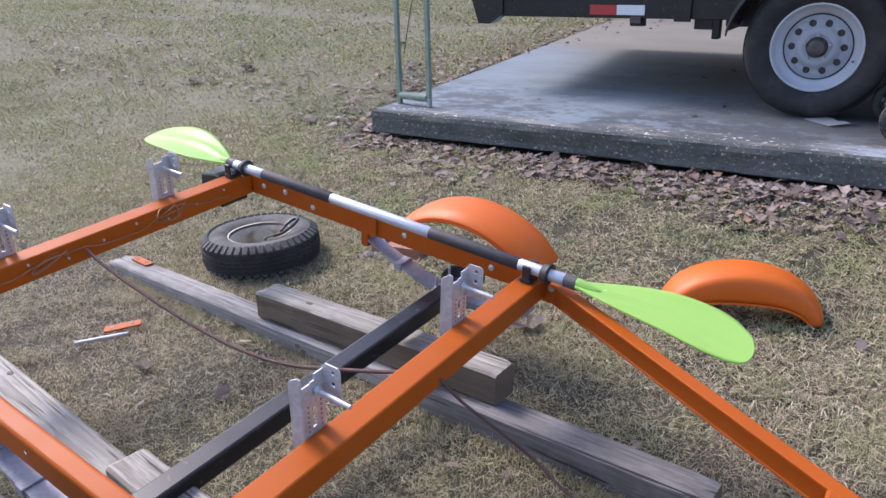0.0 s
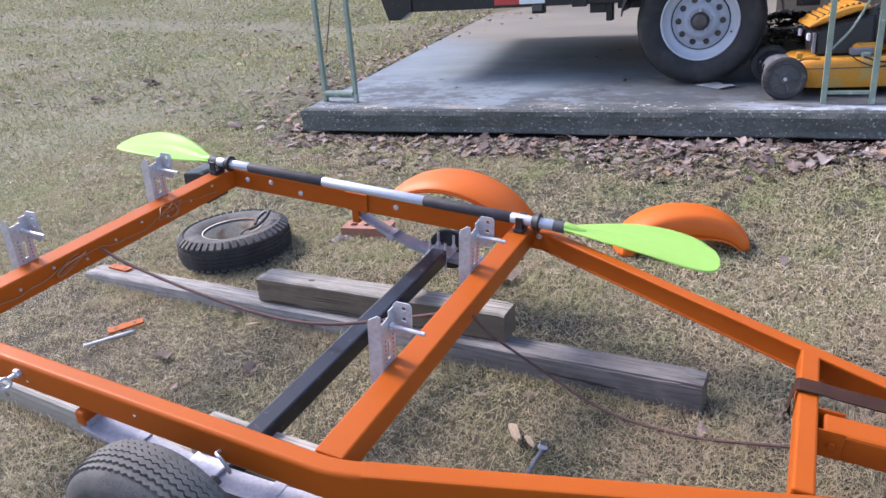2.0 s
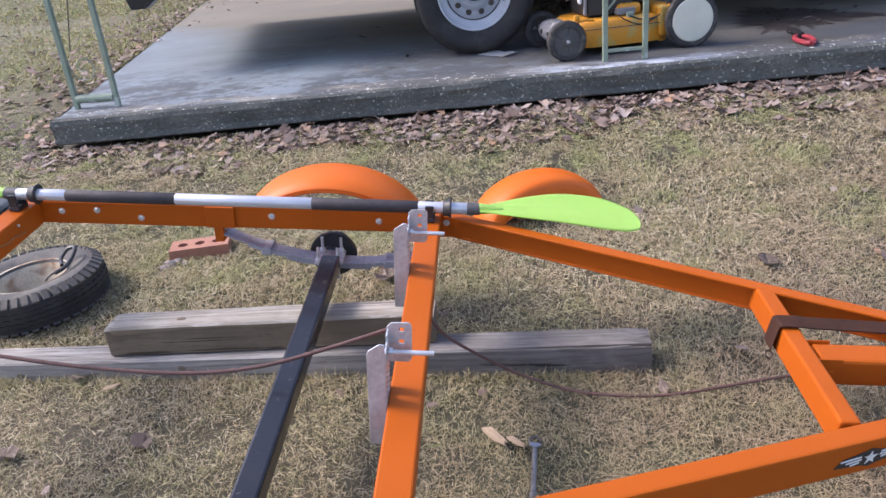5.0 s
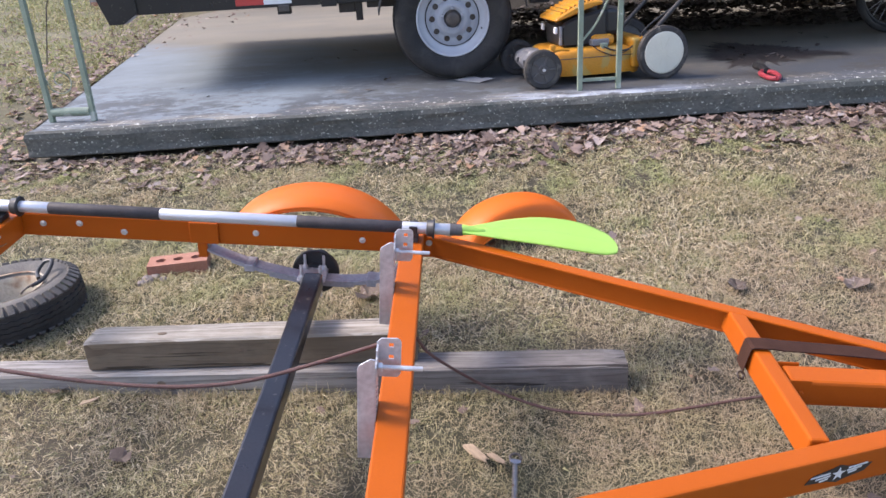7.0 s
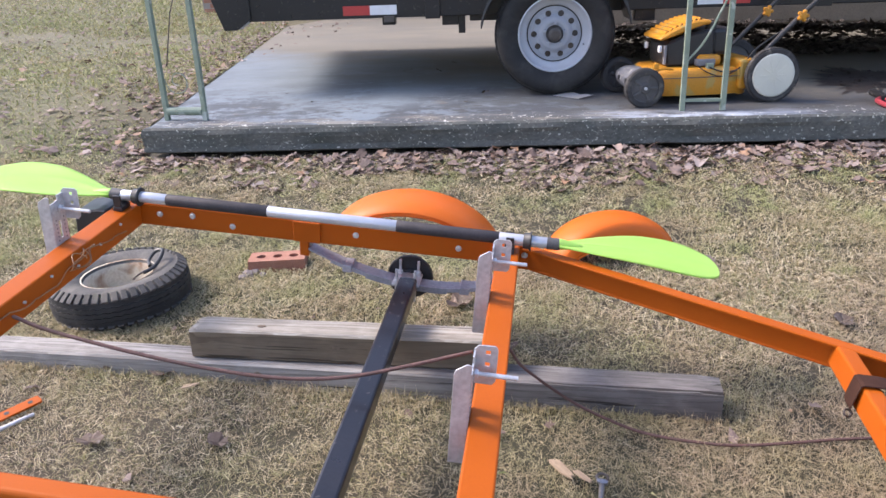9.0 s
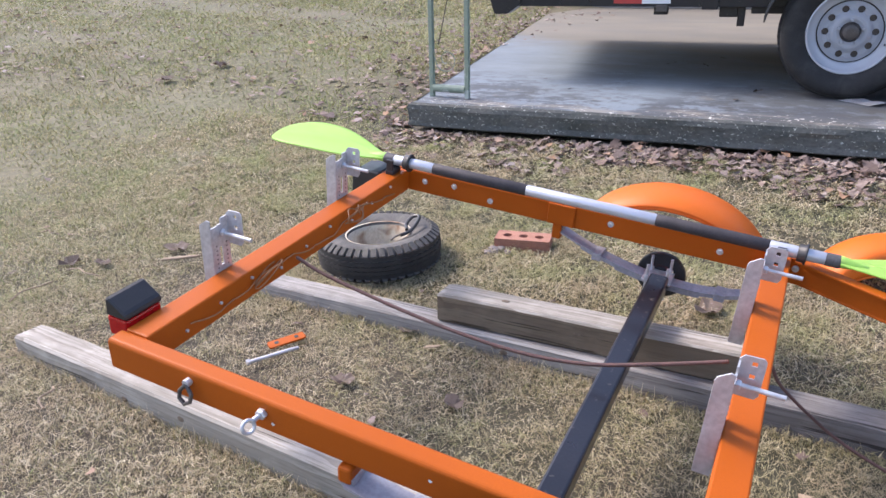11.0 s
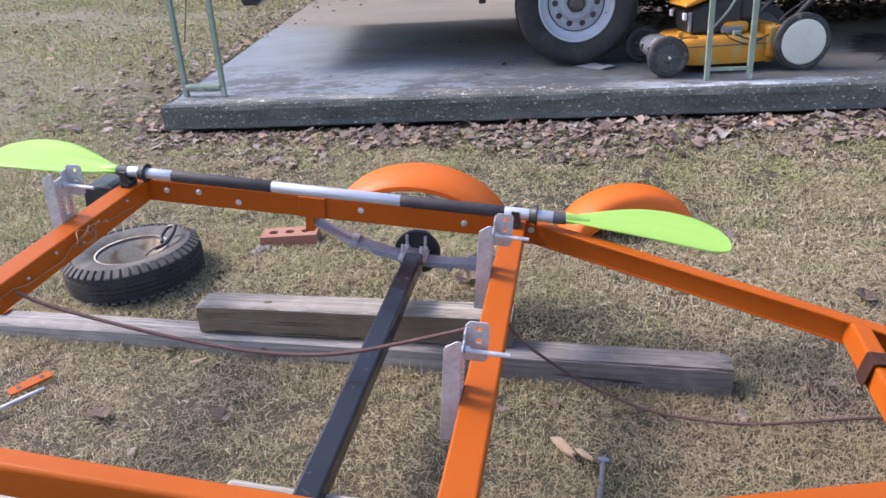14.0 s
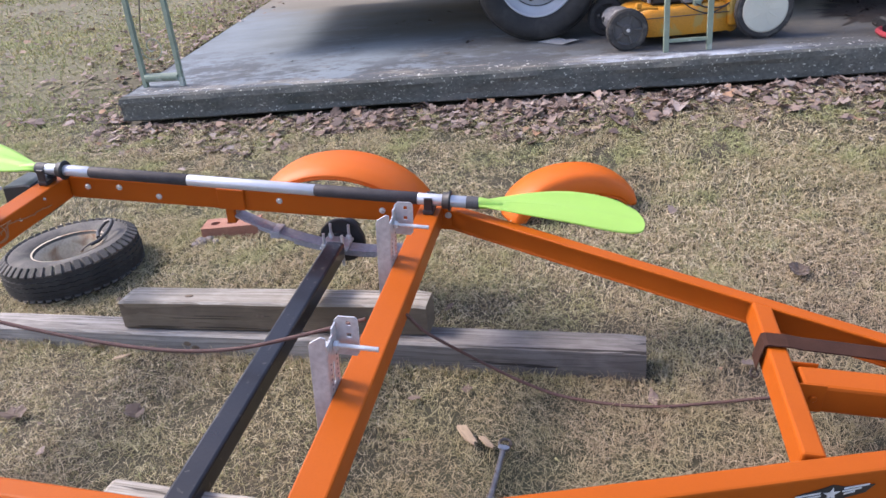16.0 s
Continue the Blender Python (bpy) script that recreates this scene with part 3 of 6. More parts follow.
def ground_z(x, y):
    d = min(max(y + 0.3, 0.0), 1.95)
    z = 0.03 + 0.03 * d + 0.028 * d * d + 0.155 * smooth01(1.6, 3.4, y)
    z -= 0.018 * min(1.5, max(-2.5, x)) * (1 - smooth01(0.6, 2.0, y))
    rise = 0.05 * (min(30.0, max(0.0, -x - 5)) + min(30.0, max(0.0, y - 7)))
    z += rise * (1 - smooth01(-4.2, -3.0, x) * (1 - smooth01(10.0, 14.0, y)))
    return z - 0.012 * min(1.5, max(0.0, -1.1 - y))


# ---- ground ----
def build_ground():
    xs = sorted(set([-220, -120, -60, -35, -22, -16, -12, -10, -8.5] + [round(-7.5 + 0.1 * i, 2) for i in range(126)] + [6, 8, 11, 16, 25, 45, 90, 220]))
    ys = sorted(set([-220, -90, -40, -18, -9, -5, -3.5] + [round(-2.6 + 0.1 * i, 2) for i in range(78)] + [6, 7.5, 9, 11, 14, 18, 25, 40, 80, 220]))
    b = bmesh.new()
    grid = [[b.verts.new((x, y, ground_z(x, y) + (0.012 * noise.noise((x * 1.7, y * 1.7, 0)) + 0.006 * noise.noise((x * 7, y * 7, 3)) if abs(x) < 9 and -4 < y < 9 else 0))) for x in xs] for y in ys]
    for r, s in zip(grid, grid[1:]):
        for k in range(len(xs) - 1):
            b.faces.new((r[k], r[k + 1], s[k + 1], s[k]))
    g = part("ground", b, SOIL, smooth=True)
    tagged(g, "dormant lawn ground with tan thatch and green patches", "lawn", kind="structure")


SLAB_Z = 0.373
FRONT_A, FRONT_B = Vector((-2.02, 1.685)), Vector((7.0, 2.26))
LEFT_END = Vector((-3.74, 9.6))


def slab_front(x):
    return FRONT_A.y + (x - FRONT_A.x) * (FRONT_B.y - FRONT_A.y) / (FRONT_B.x - FRONT_A.x)


def slab_left(y):
    return FRONT_A.x + (y - FRONT_A.y) * (LEFT_END.x - FRONT_A.x) / (LEFT_END.y - FRONT_A.y)


def build_slab():
    b = bmesh.new()
    t = 0.138
    n = 260
    front = [FRONT_A.lerp(FRONT_B, i / n) for i in range(n + 1)]
    back = [LEFT_END.lerp(Vector((7.0, 9.6)), i / n) for i in range(n + 1)]
    prof = [(0.30, -t - 0.12), (0.29, -t + 0.002), (0.012, -t), (0.0, -t + 0.008), (0.005, -t * 0.75), (0.003, -t * 0.45), (0.0, -0.04), (0.006, -0.016), (0.020, -0.005), (0.045, 0.0)]
    rows = []
    for inset, dz in prof:
        row = []
        for i, p in enumerate(front):
            w = 0.012 * noise.noise((p.x * 2.2, dz * 14, 5)) + 0.008 * noise.noise((p.x * 9, dz * 40, 9))
            row.append(b.verts.new((p.x + inset * (i == 0), p.y + inset + w * (1 if dz < -0.004 else 0.5), SLAB_Z + dz + (0.004 * noise.noise((p.x * 5, 1, 1)) if dz < -0.1 else 0))))
        rows.append(row)
    rows.append([b.verts.new((p.x, p.y, SLAB_Z)) for p in back])
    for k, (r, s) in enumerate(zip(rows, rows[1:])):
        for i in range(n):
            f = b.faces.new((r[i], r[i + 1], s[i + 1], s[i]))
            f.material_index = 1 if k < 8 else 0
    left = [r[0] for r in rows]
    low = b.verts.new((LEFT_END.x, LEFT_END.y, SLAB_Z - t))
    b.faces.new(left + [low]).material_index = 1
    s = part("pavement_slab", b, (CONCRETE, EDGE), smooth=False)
    tagged(s, "raised concrete slab with a grimy dark front edge", "concrete slab", kind="structure")


def mesh_from(name, verts, faces_tri, material, smooth=False):
    """One mesh from numpy arrays of points and triangles."""
    me = bpy.data.meshes.new(name)
    me.vertices.add(len(verts))
    me.vertices.foreach_set("co", np.asarray(verts, np.float32).ravel())
    nf = len(faces_tri)
    me.loops.add(nf * 3)
    me.loops.foreach_set("vertex_index", np.asarray(faces_tri, np.int32).ravel())
    me.polygons.add(nf)
    me.polygons.foreach_set("loop_start", np.arange(0, nf * 3, 3, dtype=np.int32))
    me.update(calc_edges=True)
    me.materials.append(material)
    return new(name, me)


def vnoise(x, y, s, seed):
    """Smooth noise over the plan, as an array."""
    r = np.random.RandomState(seed)
    g = r.rand(64, 64)
    u, v = (x * s) % 63, (y * s) % 63
    i, j = u.astype(int), v.astype(int)
    fu, fv = u - i, v - j
    fu, fv = fu * fu * (3 - 2 * fu), fv * fv * (3 - 2 * fv)
    return (g[i, j] * (1 - fu) + g[i + 1, j] * fu) * (1 - fv) + (g[i, j + 1] * (1 - fu) + g[i + 1, j + 1] * fu) * fv


def smooth_step(v, a, c):
    t = np.clip((v - a) / (c - a), 0, 1)
    return t * t * (3 - 2 * t)


GZ = np.vectorize(ground_z)


def on_slab(x, y):
    fy = FRONT_A.y + (x - FRONT_A.x) * (FRONT_B.y - FRONT_A.y) / (FRONT_B.x - FRONT_A.x)
    lx = FRONT_A.x + (y - FRONT_A.y) * (LEFT_END.x - FRONT_A.x) / (LEFT_END.y - FRONT_A.y)
    return (y > fy - 0.01) & (x > lx - 0.01)


def blades(x, y, length, width, seed, low=0.35, heading=None, lift=None):
    """Curling blades of two joints each that bow over and lie back on the turf."""
    r = np.random.RandomState(seed)
    n = len(x)
    z = GZ(x, y)
    a = r.rand(n) * 2 * np.pi if heading is None else heading
    lean = low + 0.95 * r.rand(n)
    droop, curl = 0.20 + 0.9 * r.rand(n), 0.75 * r.randn(n)
    ln, w = length * (0.45 + 0.9 * r.rand(n)), width * (0.6 + 0.8 * r.rand(n)) / 2
    p = np.stack([x, y, z - 0.006 if lift is None else z + lift], 1)
    floor = z + 0.002
    rows = []
    for i, (seg, wide) in enumerate(((0.0, 1.0), (0.5, 0.85), (0.52, 0.0))):
        if i:
            p = p + (ln * seg)[:, None] * np.stack([np.sin(lean) * np.cos(a), np.sin(lean) * np.sin(a), np.cos(lean)], 1)
            p[:, 2] = np.maximum(p[:, 2], floor)
            lean, a = lean + droop, a + curl
        s = np.stack([-np.sin(a), np.cos(a), 0.5 * np.sin(a * 7)], 1) * (w * wide)[:, None]
        rows += [p - s, p + s] if wide else [p]
    v = np.stack(rows, 1).reshape(-1, 3)
    k = np.arange(n)[:, None] * 5
    f = np.stack([k + q for q in ([0, 1, 3], [0, 3, 2], [2, 3, 4])], 1).reshape(-1, 3)
    return v, f


def build_grass():
    r = np.random.RandomState(3)
    # tufts, each a fan of blades, over the stretch that the trailer stands on
    nt, per = 27800, 36
    cx, cy = -3.6 + 6.5 * r.rand(nt), -1.6 + 3.55 * r.rand(nt)
    near = r.rand(nt) < np.where((cx > -2.3) & (cx < 1.6) & (cy > -1.2) & (cy < 0.6), 0.95, 0.60)
    cx, cy = cx[near], cy[near]
    nt = len(cx)
    big = 0.6 + 0.8 * vnoise(cx + 9, cy + 9, 1.3, 4)
    cx, cy, big = np.repeat(cx, per), np.repeat(cy, per), np.repeat(big * (0.75 + 0.5 * r.rand(nt)), per)
    n = len(cx)
    a, d = r.rand(n) * 2 * np.pi, 0.050 * np.sqrt(r.rand(n)) * big
    x, y = cx + d * np.cos(a), cy + d * np.sin(a)
    head = a + 0.9 * r.randn(n)
    keep = ~on_slab(x, y) & (r.rand(n) < 0.68 + 0.45 * vnoise(x + 9, y + 9, 2.1, 1))
    keep &= r.rand(n) > 0.55 * np.clip((y - (FRONT_A.y + (x + 2.02) * 0.064) + 0.26) / 0.2, 0, 1) * (x > -2.3)
    edge = np.minimum(np.clip((x + 3.6) / 1.2, 0, 1), np.clip((1.85 - y) / 0.5, 0, 1) + (x > -2.0))
    ragged = 0.35 * vnoise(x + 20, y + 20, 3.0, 51)
    edge = np.minimum(edge, np.clip((2.90 - ragged - x) / 0.55, 0, 1))
    edge = np.minimum(edge, np.clip((y + 1.65 - ragged) / 0.35, 0, 1))
    keep &= r.rand(n) < edge
    x, y, big, head = x[keep], y[keep], big[keep], head[keep]
    flat = r.rand(len(x)) < 0.45
    ln = (0.029 + 0.007 * smooth_step(y, -0.6, 0.6)) * (0.45 + 0.55 * big) * np.where(flat, 1.25, 1.0)
    lift = np.where(flat, 0.004 + 0.014 * r.rand(len(x)), -0.006)
    v, f = blades(x, y, ln, 0.00125 + 0.0013 * smooth_step(y, -0.6, 1.3), 5, np.where(flat, 1.0, 0.18), head, lift)
    g = mesh_from("grass", v, f, GRASS)
    tagged(g, "short dormant tan and green grass blades", "grass", kind="stuff")
    # taller blades that the mower misses along the foot of the timbers
    xs, ys = [], []
    for (ax, ay), (cx, cy), n in (((-1.75, -0.128), (0.56, -0.226), 4200), ((-1.945, -0.756), (0.30, -0.985), 3600)):
        k, side = r.rand(n), np.where(r.rand(n) < 0.75, -1, 1)
        xs.append(ax + (cx - ax) * k)
        ys.append(ay + (cy - ay) * k + side * (0.047 + 0.030 * r.rand(n) ** 1.6))
    n = 260
    xs.append(0.56 + 0.05 * r.rand(n))
    ys.append(-0.28 + 0.11 * r.rand(n))
    x, y = np.concatenate(xs), np.concatenate(ys)
    keep = r.rand(len(x)) < 0.25 + 0.9 * vnoise(x + 9, y + 9, 9.0, 41)
    x, y = x[keep], y[keep]
    v, f = blades(x, y, 0.036 * (0.6 + 0.7 * r.rand(len(x))), 0.0017, 45, -0.25)
    g = mesh_from("grass", v, f, GRASS)
    tagged(g, "tufts of longer dry grass along the timbers", "grass", kind="stuff")
    n = 320000
    q = r.rand(n)
    y = -1.0 + 20 * q ** 1.8
    x = -1.9 - r.rand(n) * (4.4 + 1.3 * (y + 1))
    keep = ~on_slab(x, y) & (r.rand(n) < 0.45 + 0.75 * vnoise(x + 40, y + 9, 1.1, 2))
    x, y = x[keep], y[keep]
    ln = (0.042 + 0.003 * y) * (0.75 + 0.6 * vnoise(x + 40, y + 9, 1.3, 4))
    v, f = blades(x, y, ln, 0.0045 + 0.0012 * y, 6, 0.45)
    g = mesh_from("grass", v, f, LAWN)
    tagged(g, "sparse dormant grass of the wide lawn", "grass", kind="stuff")
    n = 110000
    x, y = -6 + 13 * r.rand(n), -5.5 + 7.4 * r.rand(n)
    keep = ~on_slab(x, y) & (r.rand(n) < 0.45 + 0.75 * vnoise(x + 40, y + 9, 1.1, 2))
    keep &= r.rand(n) > 0.97 * ((x > -3.0) & (x < 2.3) & (y > -1.2))
    x, y = x[keep], y[keep]
    v, f = blades(x, y, 0.048 * (0.6 + 0.9 * vnoise(x + 40, y + 9, 1.3, 4)), 0.0055, 9, 0.45)
    g = mesh_from("grass", v, f, LAWN)
    tagged(g, "thin dormant grass of the lawn round the trailer", "grass", kind="stuff")


OAK = np.array([(0, 0), (0.14, 0.10), (0.28, 0.27), (0.38, 0.20), (0.52, 0.33), (0.62, 0.22), (0.80, 0.24), (0.92, 0.10), (1.0, 0.02), (0.90, -0.12), (0.76, -0.26), (0.62, -0.20), (0.48, -0.34), (0.36, -0.19), (0.24, -0.25), (0.13, -0.09)])
LEAF = np.array([(0, 0), (0.13, 0.15), (0.32, 0.31), (0.48, 0.27), (0.66, 0.33), (0.83, 0.20), (1.0, 0.02), (0.83, -0.20), (0.66, -0.32), (0.5, -0.26), (0.31, -0.31), (0.15, -0.14)])


def leaf_field(name, x, y, z, size, seed, label, tilt=0.33, material=LEAVES, shape=LEAF):
    r = np.random.RandomState(seed)
    n = len(x)
    m = len(shape)
    a, sz = r.rand(n) * 2 * np.pi, size * (0.4 + 1.0 * r.rand(n))
    px = (shape[None, :, 0] - 0.5 + 0.16 * (r.rand(n, m) - 0.5)) * sz[:, None]
    py = (shape[None, :, 1] * (0.8 + 0.6 * r.rand(n, m)) + 0.05 * (r.rand(n, m) - 0.5)) * sz[:, None] * (0.7 + 0.5 * r.rand(n))[:, None]
    curl = (r.rand(n) - 0.3) * 2.0
    pz = (py / sz[:, None]) ** 2 * (curl * sz)[:, None] * 1.5 + (px / sz[:, None]) ** 2 * ((r.rand(n) - 0.3) * 1.2 * sz)[:, None] + (r.rand(n, m) - 0.5) * sz[:, None] * 0.10
    t1, t2 = (r.rand(n) - 0.5) * 2 * tilt, (r.rand(n) - 0.5) * 2 * tilt
    pz = pz + px * np.tan(t1)[:, None] + py * np.tan(t2)[:, None]
    pz = pz - pz.min(1, keepdims=True) * 0.7
    ca, sa = np.cos(a)[:, None], np.sin(a)[:, None]
    v = np.stack([x[:, None] + px * ca - py * sa, y[:, None] + px * sa + py * ca, z[:, None] + pz], 2)
    cen = v.mean(1, keepdims=True)
    v = np.concatenate([v, cen], 1).reshape(-1, 3)
    k = np.arange(n)[:, None] * (m + 1)
    f = np.stack([np.concatenate([k + i, k + (i + 1) % m, k + m], 1) for i in range(m)], 1).reshape(-1, 3)
    g = mesh_from(name, v, f, material)
    tagged(g, label, "leaves", kind="stuff")


def build_leaves():
    r = np.random.RandomState(8)
    n = 6200
    x = -2.15 + 6.2 * r.rand(n)
    d = r.rand(n) ** 1.7 * 0.42 * (0.6 + 0.75 * vnoise(x + 9, x * 0 + 3, 2.4, 7))
    y = np.array([slab_front(v) for v in x]) - 0.010 - d
    keep = r.rand(n) < np.clip(0.45 + 0.6 * smooth_step(x, -1.7, -0.2), 0, 1) * (0.45 + 0.8 * vnoise(x + 9, y + 9, 5.0, 12))
    x, y, d = x[keep], y[keep], d[keep]
    n = len(x)
    pile = 0.004 + 0.024 * r.rand(n) * smooth_step(d, 0.02, 0.10) * np.exp(-d * 5)
    leaf_field("leaf_litter", x, y, GZ(x, y) + pile, 0.045, 1, "curled brown dead leaves banked along the slab")
    n = 900
    x = -2.1 + 6.1 * r.rand(n)
    d = r.rand(n) ** 1.3 * 0.40 * (0.45 + 0.8 * vnoise(x + 5, x * 0 + 8, 2.0, 17))
    y = np.array([slab_front(v) for v in x]) - 0.02 - d
    keep = r.rand(n) < np.clip(0.10 + 0.9 * smooth_step(x, -1.3, 0.3), 0, 1)
    x, y, d = x[keep], y[keep], d[keep]
    pile = 0.012 + 0.020 * r.rand(len(x)) * np.exp(-d * 4)
    leaf_field("leaf_litter", x, y, GZ(x, y) + pile, 0.060, 21, "large curled oak leaves lying on the litter by the slab", tilt=0.42, shape=OAK)
    n = 120
    x, y = -4.2 + 6.6 * r.rand(n), -1.6 + 3.0 * r.rand(n)
    leaf_field("leaf_litter", x, y, GZ(x, y) + 0.012, 0.036, 2, "scattered dry brown leaves lying on the lawn")
    n = 1050
    y = 1.75 + 8.5 * r.rand(n) ** 1.3
    x = np.array([slab_left(v) for v in y]) - 0.02 - (r.rand(n) ** 1.8) * 0.8
    leaf_field("leaf_litter", x, y, GZ(x, y) + 0.016, 0.050, 3, "dead leaves gathered along the slab's side")
    n = 2600
    y = 2.0 + 13 * r.rand(n)
    x = -2.5 - r.rand(n) * (2.5 + 1.1 * y)
    leaf_field("leaf_litter", x, y, GZ(x, y) + 0.02, 0.055, 4, "brown leaves strewn over the far lawn")
    # the drift gets its shade from the dark leaf tone
    n = 5600
    x, y = 0.35 + 5.2 * r.rand(n), 4.05 + 1.1 * r.rand(n) + 0.6 * r.rand(n) ** 2
    leaf_field("leaf_litter", x, y, SLAB_Z + 0.006 + 0.012 * r.rand(n) + (0.06 + 0.09 * vnoise(x, y, 2.0, 31)) * smooth_step(y, 4.0, 4.9), 0.07, 5, "drift of leaves at the back of the slab, shade put into their dark tone", material=DARKSHADELEAVES)
    n = 70
    x, y = 2.06 + 0.17 * r.randn(n), 2.95 + 0.22 * r.randn(n)
    leaf_field("leaf_litter", x, y, np.full(n, SLAB_Z + 0.005), 0.035, 15, "leaf crumbs stuck in the oily patch of the slab", tilt=0.15, material=DARKSHADELEAVES)
    n = 26
    x, y = -1.6 + 4.4 * r.rand(n), 2.2 + 2.6 * r.rand(n)
    leaf_field("leaf_litter", x, y, np.full(n, SLAB_Z + 0.004), 0.04, 6, "a few dry leaves blown onto the slab", material=DARKSHADELEAVES)


build_ground()
build_slab()

# ---- the boat trailer ----
TR = Matrix(((0.9949, 0.0071, 0.1008, 0.0), (0.0, 0.9975, -0.0704, 0.0), (-0.101, 0.070, 0.9924, 0.40), (0, 0, 0, 1)))
RH = 0.07          # height of the rails
NEAR = -1.06       # inner face of the near rail
trailer = thing("boat_trailer", TR, "orange steel boat trailer frame with one wheel, propped on timbers", "trailer")


def far_v(u):
    return -0.459 * (u - 0.05)


def near_v(u):
    return NEAR + 0.337 * (u - 0.02)


def swept(path, section):
    """A section of (left, up) drawn along a path in plan, mitred at its bends and closed at both ends."""
    b = bmesh.new()
    rows = []
    for i, p in enumerate(path):
        p = Vector(p)
        d0 = (p - Vector(path[i - 1])).normalized() if i else (Vector(path[1]) - p).normalized()
        d1 = (Vector(path[i + 1]) - p).normalized() if i + 1 < len(path) else d0
        n0, n1 = Vector((-d0.y, d0.x)), Vector((-d1.y, d1.x))
        side = (n0 + n1).normalized()
        side /= side.dot(n0)
        rows.append([b.verts.new((p.x + side.x * x, p.y + side.y * x, z)) for x, z in section])
    k = len(section)
    for p, q in zip(rows, rows[1:]):
        for j in range(k):
            b.faces.new((p[j], p[(j + 1) % k], q[(j + 1) % k], q[j]))
    b.faces.new(rows[0])
    b.faces.new(rows[-1][::-1])
    return b


def box_section(x0, x1, z0, z1, r, n=4):
    """A rectangle with rounded corners."""
    out = []
    for cx, cz, a0 in ((x1 - r, z1 - r, 0), (x0 + r, z1 - r, 90), (x0 + r, z0 + r, 180), (x1 - r, z0 + r, 270)):
        out += [(cx + r * math.cos(radians(a0 + 90 * k / n)), cz + r * math.sin(radians(a0 + 90 * k / n))) for k in range(n + 1)]
    return out


def build_frame():
    part("side_rail", block(-1.136, 0.06, 0.0, 0.038, -RH, 0, 0.006), ORANGE, trailer)
    # the near rail bends into the tongue
    turn = math.atan(0.337)
    bend = [(-1.136, NEAR - 0.042), (-0.012, NEAR - 0.042)]
    for k in range(1, 5):
        a = turn * (k - 0.5) / 4
        bend.append((bend[-1][0] + 0.021 * math.cos(a), bend[-1][1] + 0.021 * math.sin(a)))
    last = bend[-1]
    bend.append((last[0] + 0.012 * math.cos(turn), last[1] + 0.012 * math.sin(turn)))
    part("side_rail", swept(bend, box_section(0, 0.042, -RH, 0, 0.009)), ORANGE, trailer)
    part("rear_crossmember", block(-1.134, -1.076, NEAR + 0.001, -0.001, -RH + 0.002, -0.001, 0.004), ORANGE, trailer)
    part("middle_crossmember", block(-0.030, 0.030, NEAR + 0.001, -0.001, -0.060, -0.001, 0.004), ORANGE, trailer)
    part("front_crossmember", block(0.755, 0.793, near_v(0.774) + 0.004, far_v(0.774) - 0.004, -0.060, -0.001, 0.005), ORANGE, trailer)
    # converging rails of the tongue: an outer web with flanges turned inwards along the top and the foot
    sec = [(0.004, 0), (0.030, 0), (0.032, -0.002), (0.032, -0.006), (0.010, -0.0065), (0.007, -0.010), (0.007, -0.062), (0.0075, -0.066), (0.010, -0.068), (0.010, -0.071), (0.008, -0.072), (0.004, -0.072), (0.001, -0.071), (0, -0.068), (0, -0.004), (0.001, -0.001)]
    part("tongue_rail", swept([(0.052, far_v(0.052)), (1.34, far_v(1.34))], [(-x, z) for x, z in sec]), ORANGE, trailer)
    start = bend[-1]
    part("tongue_rail", swept([start, (1.34, start[1] + 0.337 * (1.34 - start[0]))], [(x * 1.25, z) for x, z in sec]), ORANGE, trailer)
    # square draw beam, held by the two cheeks of a bracket on the crossmember
    beam = part("tongue_beam", block(0.803, 1.55, -0.612, -0.552, -0.071, -0.010, 0.007), ORANGE, trailer)
    for v in (-0.6155, -0.5515):
        part("bracket_cheek", block(0.7925, 0.842, v, v + 0.003, -0.067, -0.0055, 0.001), ORANGE, beam)
    part("bolt", bolt(0.0075, 0.005, None, Matrix.Translation((0.822, -0.6156, -0.036)) @ Matrix.Rotation(radians(90), 4, "X")), ORANGE, beam)
    part("splice_plate", block(0.012, 0.058, -0.010, -0.001, -0.074, -0.004, 0.002), ORANGE, trailer)
    part("spring_hanger", block(-0.617, -0.537, -0.009, -0.001, -0.066, -0.003, 0.003), ORANGE, trailer)
    b = block(-0.600, -0.574, -0.004, 0.030, -0.112, -0.066, 0.003)
    part("hanger_tab", b, ORANGE, trailer)
    b = block(-0.602, -0.574, NEAR - 0.052, NEAR - 0.006, -0.106, -0.0705, 0.006)
    part("hanger_tab", b, ORANGE, trailer)
    face = Matrix.Rotation(radians(90), 4, "X")
    for u, v, w in ((-0.435, 0.0, -0.030), (-0.140, 0.0, -0.036), (-0.92, 0.0, -0.025), (-0.80, 0.0, -0.045), (-1.02, 0.0, -0.03), (0.045, -0.010, -0.03)):
        b = bolt(0.0068, 0.005, None, Matrix.Translation((u, v, w)) @ face)
        lathe([(0, 0), (0.009, 0), (0.009, 0.002), (0, 0.002)], 16, b, Matrix.Translation((u, v, w)) @ face)
        part("bolt", b, GALV, trailer)
    for u, w in ((-0.428, -0.030), (-0.74, -0.045)):
        part("paint_chip", plate([(-0.004, -0.0015), (0.001, -0.003), (0.004, 0.001), (0.001, 0.002), (-0.003, 0.003)], 0.0008, None, Matrix.Translation((u, NEAR - 0.0424, w)) @ face), PAPER, trailer)
    for k in range(9):
        v = -0.12 - 0.105 * k
